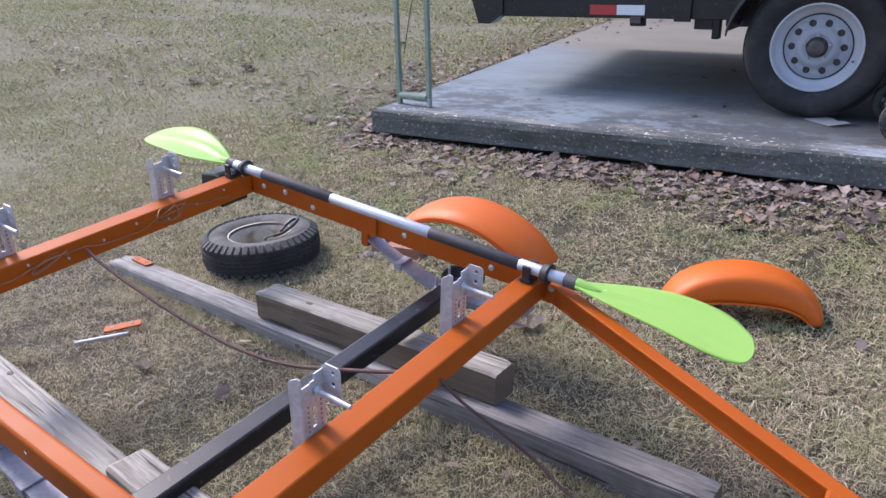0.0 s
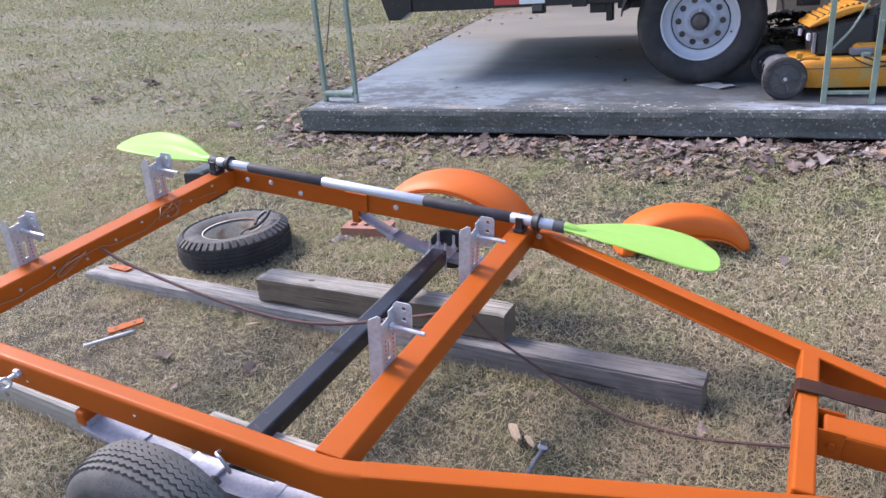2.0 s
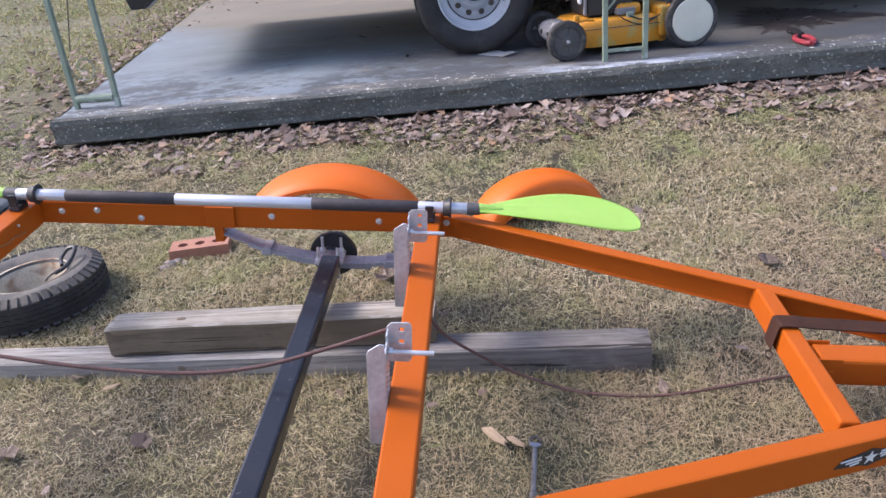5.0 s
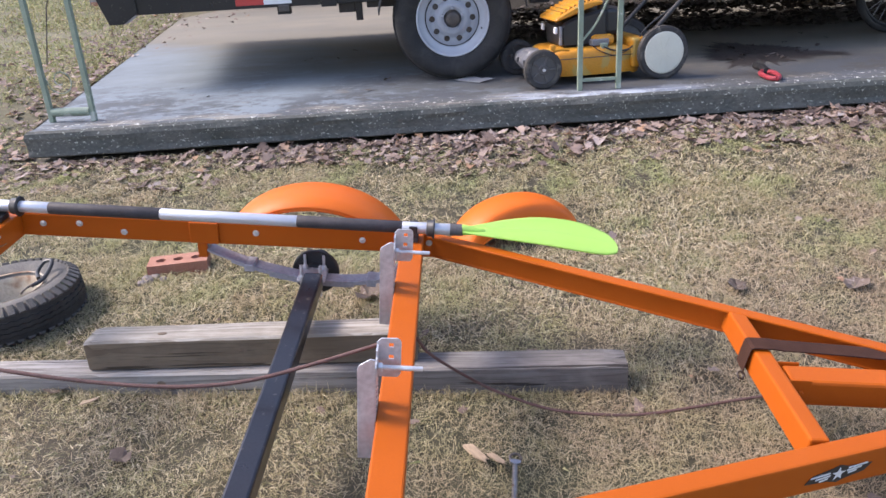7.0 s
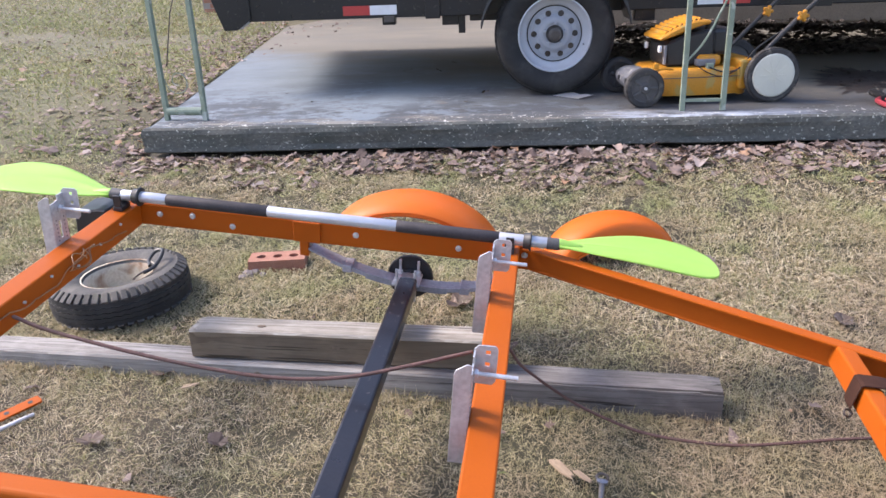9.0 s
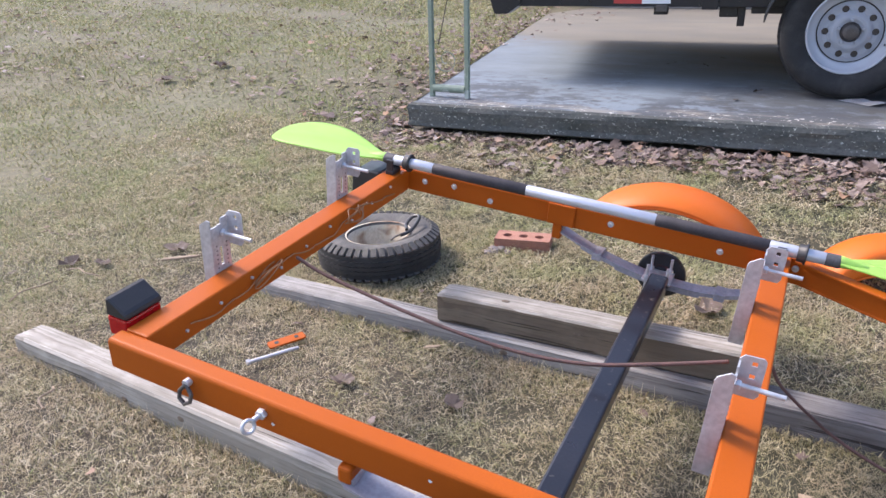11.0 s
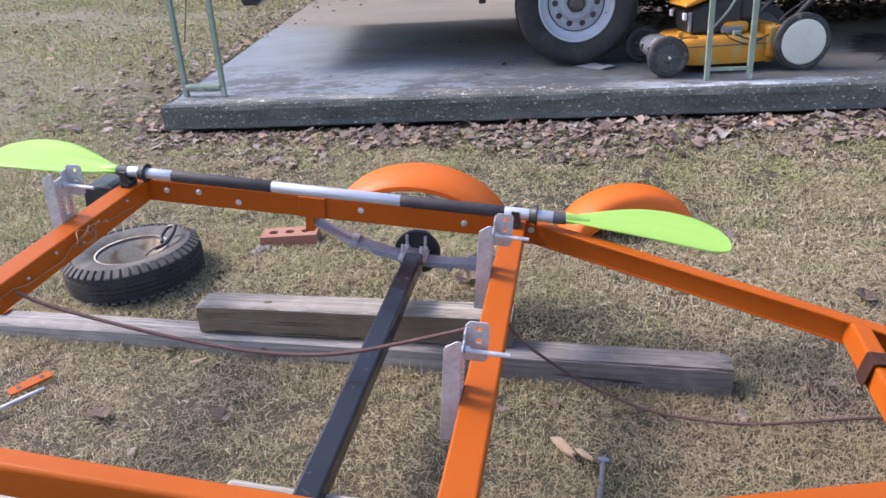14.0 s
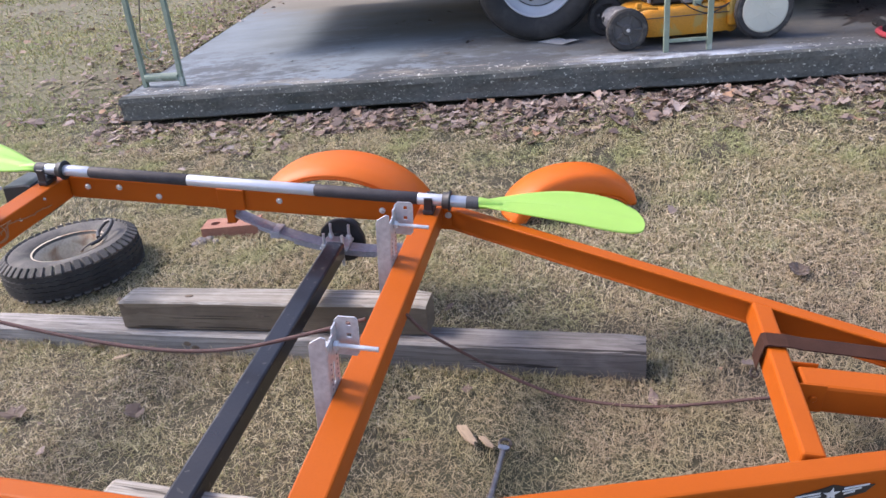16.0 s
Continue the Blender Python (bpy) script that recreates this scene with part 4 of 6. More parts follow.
        b = bolt(0.004, 0.005, None, Matrix.Translation((-1.0755, v, -0.018 - 0.012 * (k % 3))) @ Matrix.Rotation(radians(90), 4, "Y"))
        part("screw", b, GALV, trailer)


def build_springs():
    # far spring: leaves curved between hangers
    for v0, low, rise, wide in ((-0.002, -0.170, 0.062, 0.045), (NEAR - 0.058, -0.128, 0.028, 0.056)):
        sp = new("leaf_spring")
        sp.parent = trailer

        def sag(u):
            t = (u + (0.205 if rise > 0.05 else 0.285)) / 0.32
            return low + rise * t * t * (1.7 if t > 0 and rise > 0.05 else 1.0)

        for k, half in enumerate((0.300, 0.225, 0.12)):
            end = min(-0.285 + half, -0.034) if rise > 0.05 else -0.285 + half
            us = [-0.285 - half + (end + 0.285 + half) * i / 24 for i in range(25)]
            b = bmesh.new()
            rows = []
            for u in us:
                w = sag(u) - 0.0062 * k
                rows.append([b.verts.new((u, v, ww)) for v, ww in ((v0, w), (v0 + wide, w), (v0 + wide, w - 0.0054), (v0, w - 0.0054))])
            for p, q in zip(rows, rows[1:]):
                for i in range(4):
                    b.faces.new((p[i], p[(i + 1) % 4], q[(i + 1) % 4], q[i]))
            b.faces.new(rows[0])
            b.faces.new(rows[-1][::-1])
            part("leaf", b, SPRING, sp)
        for u in (-0.46, -0.115):
            part("clip", block(u - 0.014, u + 0.014, v0 - 0.004, v0 + wide + 0.004, sag(u) - 0.019, sag(u) + 0.003, 0.002), SPRING, sp)
        for u in (-0.585, -0.040 if rise > 0.05 else 0.015):
            e = tube([(u, v0 + 0.010, sag(u)), (u, v0 + wide + 0.002, sag(u))], 0.015, 14)
            part("spring_eye", e, SPRING, sp)
        part("spring_plate", block(-0.325, -0.245, v0 - 0.016, v0 + wide + 0.016, low + 0.002, low + 0.009, 0.002), GALV, sp)
        for u in (-0.312, -0.258):
            for v in (v0 - 0.009, v0 + wide + 0.009):
                u_b = tube([(u, v, -0.215), (u, v, low + (0.052 if rise > 0.05 else 0.034))], 0.0042, 10)
                bolt(0.0085, 0.011, u_b, Matrix.Translation((u, v, low + 0.009)))
                part("u_bolt", u_b, GALV, sp)
    # axle
    b = block(-0.302, -0.251, NEAR - 0.040, -0.013, -0.188, -0.138, 0.006)
    ax = part("axle", b, BLACKP, trailer, "black square axle tube with chipped paint")
    m = Matrix.Translation((-0.285, 0.070, -0.182)) @ Matrix.Rotation(radians(90), 4, "X")
    part("hub_drum", lathe([(0, 0.012), (0.03, 0.012), (0.034, 0.004), (0.066, 0.003), (0.069, 0), (0.069, -0.010), (0.04, -0.014), (0.032, -0.085), (0, -0.09)], 40, None, m), BLACKPL, ax, "black wheel hub flange")


def tyre(name, parent, material, R, r, w, treads, m, tread_h=0.006, skew=0.3, lugs=True, tread=None, ribs=5):
    """A tyre round the local z axis with a casing and moulded tread blocks."""
    h = w / 2
    prof = [(r, -h * 0.62), (r + 0.006, -h * 0.80), ((R + r) / 2, -h), (R - 0.038, -h * 0.97), (R - 0.020, -h * 0.87), (R - tread_h - 0.0075, -h * 0.68), (R - tread_h - 0.002, -h * 0.33),
            (R - tread_h, 0), (R - tread_h - 0.002, h * 0.33), (R - tread_h - 0.0075, h * 0.68), (R - 0.020, h * 0.87), (R - 0.038, h * 0.97), ((R + r) / 2, h), (r + 0.006, h * 0.80), (r, h * 0.62)]
    t = part(name, lathe(prof, 72, None, None), material, parent, smooth=True)
    t.matrix_local = m
    def rib(y0, y1, zig):
        """One rib of tread with zigzag edges, standing on the casing."""
        b = bmesh.new()
        rings = []
        n = treads * 4
        for k in range(n):
            a = 2 * math.pi * k / n
            z = zig * (1 if (k // 2) % 2 else -1)
            ro = R - 0.055 * (((y0 + y1) / 2 / h) ** 2) * 0.35
            rings.append([b.verts.new((rr * math.cos(a), rr * math.sin(a), yy + z)) for rr, yy in ((ro - tread_h - 0.002, y0), (ro, y0 + 0.0005), (ro, y1 - 0.0005), (ro - tread_h - 0.002, y1))])
        for k in range(n):
            p, q = rings[k], rings[(k + 1) % n]
            for i in range(3):
                b.faces.new((p[i], p[i + 1], q[i + 1], q[i]))
        return b

    edges = [-0.66 + 1.32 * k / ribs for k in range(ribs + 1)]
    for e0, e1 in zip(edges, edges[1:]):
        part("tread_rib", rib(e0 * h + 0.0009, e1 * h - 0.0009, skew * 0.005), tread or material, t)
    if lugs:
        for sgn in (-1, 1):
            b = bmesh.new()
            for k in range(treads):
                a = 2 * math.pi * k / treads
                s = block(-0.010, 0.004, -math.pi * R / treads * 0.66, math.pi * R / treads * 0.66, -h * 0.30, h * 0.30, 0.002, seg=1)
                join(s, b, Matrix.Rotation(a, 4, "Z") @ Matrix.Translation((R - 0.019, 0, sgn * h * 0.86)) @ Matrix.Rotation(-sgn * 0.95, 4, "Y"))
            part("shoulder_tread", b, material, t)
    return t



def build_near_wheel():
    wheel = new("wheel")
    wheel.parent = trailer
    wheel.matrix_local = Matrix.Translation((-0.244, NEAR - 0.190, -0.132)) @ Matrix.Rotation(radians(90), 4, "X")
    tyre("tyre", wheel, OLDRUBBER, 0.193, 0.103, 0.115, 74, Matrix.Identity(4), tread_h=0.004, skew=0.34, lugs=False, tread=DUSTYRUBBER, ribs=6)
    part("rim", lathe([(0.108, 0.042), (0.100, 0.040), (0.092, 0.02), (0.06, 0.012), (0.03, 0.018), (0, 0.02)], 40), MIDGREY, wheel, smooth=True)
    part("spindle", tube([(0, 0, -0.15), (0, 0, 0.02)], 0.016, 12), DARKSTEEL, wheel)
    part("hub_cap", lathe([(0.032, 0.014), (0.030, 0.045), (0.02, 0.055), (0, 0.056)], 24), DARKSTEEL, wheel)


def build_bracket(u0, v0):
    """A slotted steel angle bolted to a crossmember, its upper end folded over to a holed plate with a rod through it."""
    br = new("bunk_bracket")
    br.parent = trailer
    br["label"] = "galvanised slotted bunk bracket"
    br.matrix_local = Matrix.Translation((u0, v0, 0))
    up = Matrix(((1, 0, 0, 0), (0, 0, -1, 0), (0, 1, 0, 0), (0, 0, 0, 1)))
    out = [(-0.031, -0.090), (0.0, -0.090), (0.0, 0.128), (-0.008, 0.130), (-0.028, 0.116), (-0.031, 0.108)]
    part("flange", plate(out, 0.003, None, Matrix.Translation((0, 0.0015, 0)) @ up, 0.0005), GALV, br)
    b = bmesh.new()
    for y0, y1, z0, z1 in ((0.0, 0.022, -0.085, 0.110), (0.032, 0.055, -0.085, 0.125), (0.0215, 0.0325, -0.085, 0.012), (0.0215, 0.0325, 0.058, 0.112)):
        block(-0.0015, 0.0015, y0, y1, z0, z1, 0.0, b)
    part("web", b, GALV, br)
    for k in range(6):
        for y in (0.012, 0.044):
            part("hole", lathe([(0, 0), (0.0024, 0), (0.0024, 0.0008), (0, 0.0008)], 10, None, Matrix.Translation((0.0016, y, 0.008 + 0.011 * k)) @ Matrix.Rotation(radians(90), 4, "Y")), MIDGREY, br)
    b = plate([(-0.002, 0.055), (0.036, 0.055), (0.042, 0.064), (0.042, 0.094), (-0.002, 0.094)], 0.003)
    plate([(-0.002, 0.128), (0.042, 0.128), (0.041, 0.133), (0.036, 0.138), (0.006, 0.137)], 0.003, b)
    for x0, x1, z0, z1 in ((-0.002, 0.0195, 0.094, 0.128), (0.0285, 0.042, 0.094, 0.128), (0.0195, 0.0285, 0.103, 0.119)):
        plate([(x0, z0), (x1, z0), (x1, z1), (x0, z1)], 0.003, b)
    b.transform(Matrix.Translation((0, 0.057, 0)) @ up)
    part("upper_plate", b, GALV, br)
    part("rod", tube([(-0.014, 0.034, 0.090), (0.082, 0.036, 0.088)], 0.0046, 12), GALV, br)
    part("nut", bolt(0.0095, 0.008, None, Matrix.Translation((0.003, 0.034, 0.0895)) @ Matrix.Rotation(radians(90), 4, "Y")), GALV, br)


def build_lights():
    for u0, v0, v1, w, lens in ((-1.194, -1.052, -0.955, 0.0, True), (-1.235, -0.085, 0.025, -0.062, False)):
        tl = new("tail_light")
        tl.parent = trailer
        b = bmesh.new()
        if lens:
            prof = [(u0, 0.009), (u0 + 0.004, 0.050), (u0 + 0.012, 0.052), (-1.142, 0.026), (-1.137, 0.020), (-1.137, 0.009)]
        else:
            prof = [(u0, -0.050), (u0 + 0.004, 0.050), (-1.16, 0.064), (-1.137, 0.062), (-1.137, -0.050)]
        m = Matrix.Translation((0, v1, w)) @ Matrix.Rotation(radians(90), 4, "X")
        plate(prof, v1 - v0, b, m, 0.004)
        part("housing", b, BLACKPL, tl, "dark weathered plastic lamp housing")
        part("lens", block(u0 + 0.001, -1.139, v0 + 0.001, v1 - 0.004, w - 0.036, w + (0.0085 if lens else 0.005), 0.005), REDLENS if lens else BLACKPL, tl, "bright red ribbed lens" if lens else "")
        part("mount", block(-1.150, -1.1345, (v0 + v1) / 2 - 0.02, (v0 + v1) / 2 + 0.02, -0.066, -0.01, 0.002), DARKSTEEL, tl)


def ring(r, t, m, seg=22, arc=1.0):
    n = int(seg * arc)
    pts = [Vector((r * math.cos(2 * math.pi * k / seg), r * math.sin(2 * math.pi * k / seg), 0)) for k in range(n + (arc < 1))]
    b = tube(pts, t, 8, None, closed=arc >= 1)
    b.transform(m)
    return b


def build_hardware():
    # shackle and eye bolt on the near rail
    v = NEAR - 0.042
    sh = new("shackle")
    sh.parent = trailer
    part("stud", tube([(-0.930, v + 0.002, -0.022), (-0.930, v - 0.012, -0.022)], 0.008, 10), GALV, sh)
    part("bow", tube([(-0.930, v - 0.010, -0.024), (-0.944, v - 0.014, -0.040), (-0.943, v - 0.018, -0.054), (-0.93, v - 0.020, -0.062), (-0.917, v - 0.018, -0.054), (-0.916, v - 0.014, -0.040), (-0.930, v - 0.010, -0.024)], 0.0042, 8), DARKSTEEL, sh)
    ey = new("eye_bolt")
    ey.parent = trailer
    part("shank", tube([(-0.762, v + 0.002, -0.028), (-0.766, v - 0.022, -0.031)], 0.005, 10), GALV, ey)
    part("nut", bolt(0.011, 0.010, None, Matrix.Translation((-0.762, v, -0.028)) @ Matrix.Rotation(radians(90), 4, "X")), GALV, ey)
    part("eye", ring(0.0115, 0.0038, Matrix.Translation((-0.768, v - 0.033, -0.038)) @ pose(0, 0, 0, 70, 0, 70)), GALV, ey)
    part("hook_bolt", tube(spline([(-0.215, v + 0.002, -0.040), (-0.212, v - 0.014, -0.034), (-0.196, v - 0.020, -0.036), (-0.186, v - 0.018, -0.056), (-0.188, v - 0.012, -0.074)], 5), 0.0034, 8), GALV, trailer)
    # sticker with an unreadable emblem on the outer web of the near tongue rail
    EMBLEM_V = NEAR - 0.042 + 0.337 * (0.795 - 0.0285) - 0.0012
    d = Vector((1, 0.337, 0)).normalized()
    m = Matrix.Translation((0.795, EMBLEM_V, -0.038)) @ Matrix.Rotation(math.atan2(d.y, d.x), 4, "Z") @ Matrix.Rotation(radians(90), 4, "X")
    st = part("emblem", plate([(-0.072, -0.010), (-0.02, -0.014), (0, -0.020), (0.02, -0.014), (0.060, -0.006), (0.074, 0.010), (0.02, 0.013), (0, 0.020), (-0.02, 0.014), (-0.058, 0.006)], 0.001, None, m), BLACKPL, trailer, "black winged emblem sticker with pale bars")
    for sx in (-1, 1):
        for k, (x0, x1) in enumerate(((0.020, 0.062), (0.018, 0.050), (0.022, 0.040))):
            y0 = 0.006 - 0.006 * k + 0.002 * sx
            part("bar", plate([(sx * x0, y0), (sx * x1, y0 + 0.003 * sx), (sx * x1, y0 + 0.0035 + 0.003 * sx), (sx * x0, y0 + 0.0035)], 0.0008, None, m @ Matrix.Translation((0, 0, 0.0011))), PAPER, st)
    star = [((0.015 if k % 2 else 0.006) * math.sin(math.pi * k / 5), -(0.015 if k % 2 else 0.006) * math.cos(math.pi * k / 5)) for k in range(10)]
    part("star", plate(star, 0.0008, None, m @ Matrix.Translation((0, 0, 0.0011))), PAPER, st)
    # thin lamp wires stapled along the rear crossmember
    rr = random.Random(4)
    pts = []
    for i in range(60):
        t = i / 59
        pts.append((-1.072 + 0.010 * math.sin(t * 23) ** 2, -0.95 + 0.84 * t, -0.018 - 0.022 * (1 + math.sin(t * 14)) * 0.5 - 0.004 * rr.random()))
    part("lamp_wire", tube(pts, 0.0016, 6), COPPER, trailer)
    pts = [(-1.060 + 0.02 * math.cos(a * 2.3) * 0.5, -0.36 + 0.035 * math.cos(a) + 0.004 * a, -0.02 + 0.020 * math.sin(a * 1.03)) for a in [0.25 * k for k in range(60)]]
    part("lamp_wire", tube(pts, 0.0016, 6), COPPER, trailer)
    pts = [(-1.066 + 0.01 * math.sin(a), -0.70 + 0.05 * math.cos(a), -0.03 + 0.016 * math.sin(a * 1.2)) for a in [0.3 * k for k in range(40)]]
    part("lamp_wire", tube(pts, 0.0016, 6), COPPER, trailer)


build_frame()
build_springs()
build_near_wheel()
for place in ((-1.136, -0.800), (-1.136, -0.312), (-0.032, -0.800), (-0.032, -0.342)):
    build_bracket(*place)
build_lights()
build_hardware()


# ---- paddle ----
def build_paddle():
    pad = thing("kayak_paddle", TR @ Matrix.Translation((0, -0.052, 0.034)) @ Matrix.Rotation(radians(-0.9), 4, "Z"), "kayak paddle with lime plastic blades and a banded shaft", "paddle")
    r = 0.0155

    def bit(name, u0, u1, rr, material, label=""):
        part(name, lathe([(0, u0), (rr * 0.94, u0), (rr, u0 + 0.002), (rr, u1 - 0.002), (rr * 0.94, u1), (0, u1)], 28, None, Matrix.Rotation(radians(90), 4, "Y")), material, pad, label, True)

    bit("shaft_section", -1.11, -0.972, r, SHAFT, "pale aluminium shaft section")
    bit("grip", -0.973, -0.675, r + 0.0008, GRIP, "dark grip sleeve")
    bit("shaft_section", -0.676, -0.308, r, SHAFT)
    bit("grip", -0.309, -0.028, r + 0.0008, GRIP)
    bit("shaft_section", -0.029, 0.102, r, SHAFT)
    for u in (-1.062, 0.048):
        part("drip_ring", lathe([(r, u - 0.011), (r + 0.006, u - 0.010), (r + 0.007, u + 0.004), (r + 0.012, u + 0.008), (r + 0.011, u + 0.011), (r, u + 0.011)], 28, None, Matrix.Rotation(radians(90), 4, "Y")), BLACKPL, pad, smooth=True)
    for s, u0 in ((1, 0.100), (-1, -1.108)):
        part("ferrule", lathe([(0, 0), (r + 0.001, 0), (r + 0.001, 0.03), (r * 0.9, 0.036), (0, 0.036)], 24, None, Matrix.Translation((u0, 0, 0)) @ Matrix.Rotation(radians(90 * s), 4, "Y")), DKGREY, pad)
        # a spooned, lopsided blade with a raised rib: stations of length, near edge and far edge
        b = bmesh.new()
        ln, nv = 0.415, 16
        if s > 0:
            st = [(0, -0.018, 0.018), (0.05, -0.022, 0.024), (0.12, -0.030, 0.038), (0.30, -0.045, 0.068), (0.55, -0.055, 0.094), (0.78, -0.062, 0.094), (0.93, -0.054, 0.062), (0.985, -0.040, 0.024), (1.0, -0.014, -0.006)]
            drop, bank = -0.018, 0.08
        else:
            st = [(0, -0.018, 0.018), (0.05, -0.026, 0.024), (0.12, -0.040, 0.038), (0.30, -0.058, 0.070), (0.55, -0.062, 0.098), (0.78, -0.058, 0.102), (0.93, -0.050, 0.074), (0.985, -0.038, 0.038), (1.0, -0.008, 0.004)]
            drop, bank = 0.004, 0.16
        top, low = [], []
        for c in spline(st, 7):
            t, y0, y1 = c
            ra, rb = [], []
            for j in range(nv + 1):
                y = y0 + (y1 - y0) * j / nv
                q = 2 * j / nv - 1
                rib = 0.0055 * math.exp(-((y - 0.022 * math.sin(math.pi * min(1, t * 1.05)) * (1 if s > 0 else 1.5)) / 0.013) ** 2) * (1 - t) ** 0.6
                z = drop * t + bank * y * smooth01(0, 0.5, t) + 0.010 * q * q * math.sin(math.pi * min(1, t * 1.1)) + 0.002
                ra.append(b.verts.new((s * t * ln, y, z + rib)))
                rb.append(b.verts.new((s * t * ln, y, z - 0.004 - rib * 0.6)))
            top.append(ra)
            low.append(rb)
        nu = len(top) - 1
        for i in range(nu):
            for j in range(nv):
                b.faces.new((top[i][j], top[i + 1][j], top[i + 1][j + 1], top[i][j + 1]))
                b.faces.new((low[i][j], low[i][j + 1], low[i + 1][j + 1], low[i + 1][j]))
            for j in (0, nv):
                b.faces.new((top[i][j], low[i][j], low[i + 1][j], top[i + 1][j]))
        for i in (0, nu):
            for j in range(nv):
                b.faces.new((top[i][j], top[i][j + 1], low[i][j + 1], low[i][j]))
        ob = part("blade", b, BLADE, pad, "translucent lime green plastic blade", True)
        ob.matrix_local = Matrix.Translation((u0 + s * 0.034, 0, 0))
        neck = tube([(s * x, 0, 0.001 - 0.03 * x) for x in (-0.004, 0.0, 0.015, 0.030, 0.045, 0.060)], [0.0150, 0.0152, 0.0135, 0.0105, 0.0070, 0.0035], 16)
        for q in neck.verts:
            q.co.y *= 1 + 5 * max(0.0, abs(q.co.x) - 0.01)
        part("socket", neck, BLADE, ob, "", True)
        # the moulded rib that runs out towards the tip
        line, thick = [], []
        for i in range(25):
            t = 0.15 + 0.72 * i / 24
            y = 0.022 * math.sin(math.pi * min(1, t * 1.05)) * (1 if s > 0 else 1.5)
            z = drop * t + bank * y * smooth01(0, 0.5, t) + 0.0025 * (1 - t)
            line.append((s * t * ln, y, z))
            thick.append(0.0065 * (1 - 0.75 * t))
        part("rib", tube(line, thick, 8), BLADERIB, ob, "", True)
    for u in (-1.104, 0.002):
        holder = thing("paddle_holder", TR @ Matrix.Translation((u, -0.052, 0)), "black plastic clip that holds the paddle shaft", "clip", "paddle clips")
        b = block(-0.014, 0.014, -0.024, 0.024, -0.001, 0.013, 0.003)
        for sgn in (-1, 1):
            block(-0.011, 0.011, sgn * 0.0195 - 0.0035, sgn * 0.0195 + 0.0035, 0.012, 0.046, 0.002, b)
        part("clip_body", b, BLACKPL, holder)


build_paddle()

# ---- strap and cable ----
def build_strap():
    st = thing("webbing_strap", TR, "brown webbing strap looped over the front crossmember", "strap")
    b = bmesh.new()
    path = [(1.10, -0.010), (0.95, -0.004), (0.82, 0.001), (0.795, 0.004), (0.757, 0.004), (0.750, 0.001), (0.747, -0.02), (0.744, -0.055), (0.752, -0.068)]
    rows = []
    for k, (u, w) in enumerate(path):
        d = 0.021
        c = -0.500 - 0.004 * (k == 0)
        rows.append([b.verts.new(p) for p in ((u, c - d, w), (u, c + d, w), (u - 0.001, c + d, w + 0.0028), (u - 0.001, c - d, w + 0.0028))])
    for p, q in zip(rows, rows[1:]):
        for i in range(4):
            b.faces.new((p[i], p[(i + 1) % 4], q[(i + 1) % 4], q[i]))
    b.faces.new(rows[0])
    b.faces.new(rows[-1][::-1])
    part("webbing", b, BROWNSTRAP, st)
    part("end_ring", ring(0.008, 0.0022, Matrix.Translation((0.746, -0.510, -0.072)) @ pose(0, 0, 0, 40, 20, 0)), WORNSTEEL, st, "small steel ring")


def twisted(pts, r, name, parent, material):
    """A cable of three strands laid round one another."""
    for s in range(3):
        q = []
        for i, p in enumerate(pts):
            d = (pts[min(i + 1, len(pts) - 1)] - pts[max(i - 1, 0)]).normalized()
            side = d.cross(Vector((0, 0, 1))).normalized()
            up = side.cross(d)
            a = i * 0.9 + s * 2 * math.pi / 3
            q.append(p + r * 0.45 * (math.cos(a) * side + math.sin(a) * up))
        part(name, tube(q, r * 0.66, 6), material, parent, smooth=True)


def build_cable():
    ca = thing("wire_cable", Matrix.Identity(4), "reddish brown twisted cable hanging slack between the crossmembers", "cable")
    loc = [(-1.06, -0.60, -0.030), (-0.98, -0.600, -0.055), (-0.80, -0.600, -0.084), (-0.62, -0.595, -0.106), (-0.46, -0.588, -0.112), (-0.32, -0.572, -0.100), (-0.18, -0.540, -0.070), (-0.05, -0.510, -0.035)]
    twisted(spline([TR @ Vector(p) for p in loc], 64), 0.0044, "strand", ca, ROPE)
    a = [TR @ Vector(p) for p in ((0.030, -0.470, -0.040), (0.07, -0.43, -0.115))]
    g = [(0.165, -0.335), (0.26, -0.350), (0.35, -0.370), (0.47, -0.386), (0.57, -0.384), (0.69, -0.362), (0.80, -0.337), (0.90, -0.316)]
    a += [Vector((x, y, ground_z(x, y) + z)) for (x, y), z in zip(g, (0.085, 0.045, 0.026, 0.021, 0.020, 0.021, 0.021, 0.018))]
    twisted(spline(a, 60), 0.0037, "strand", ca, ROPE)


build_strap()
build_cable()


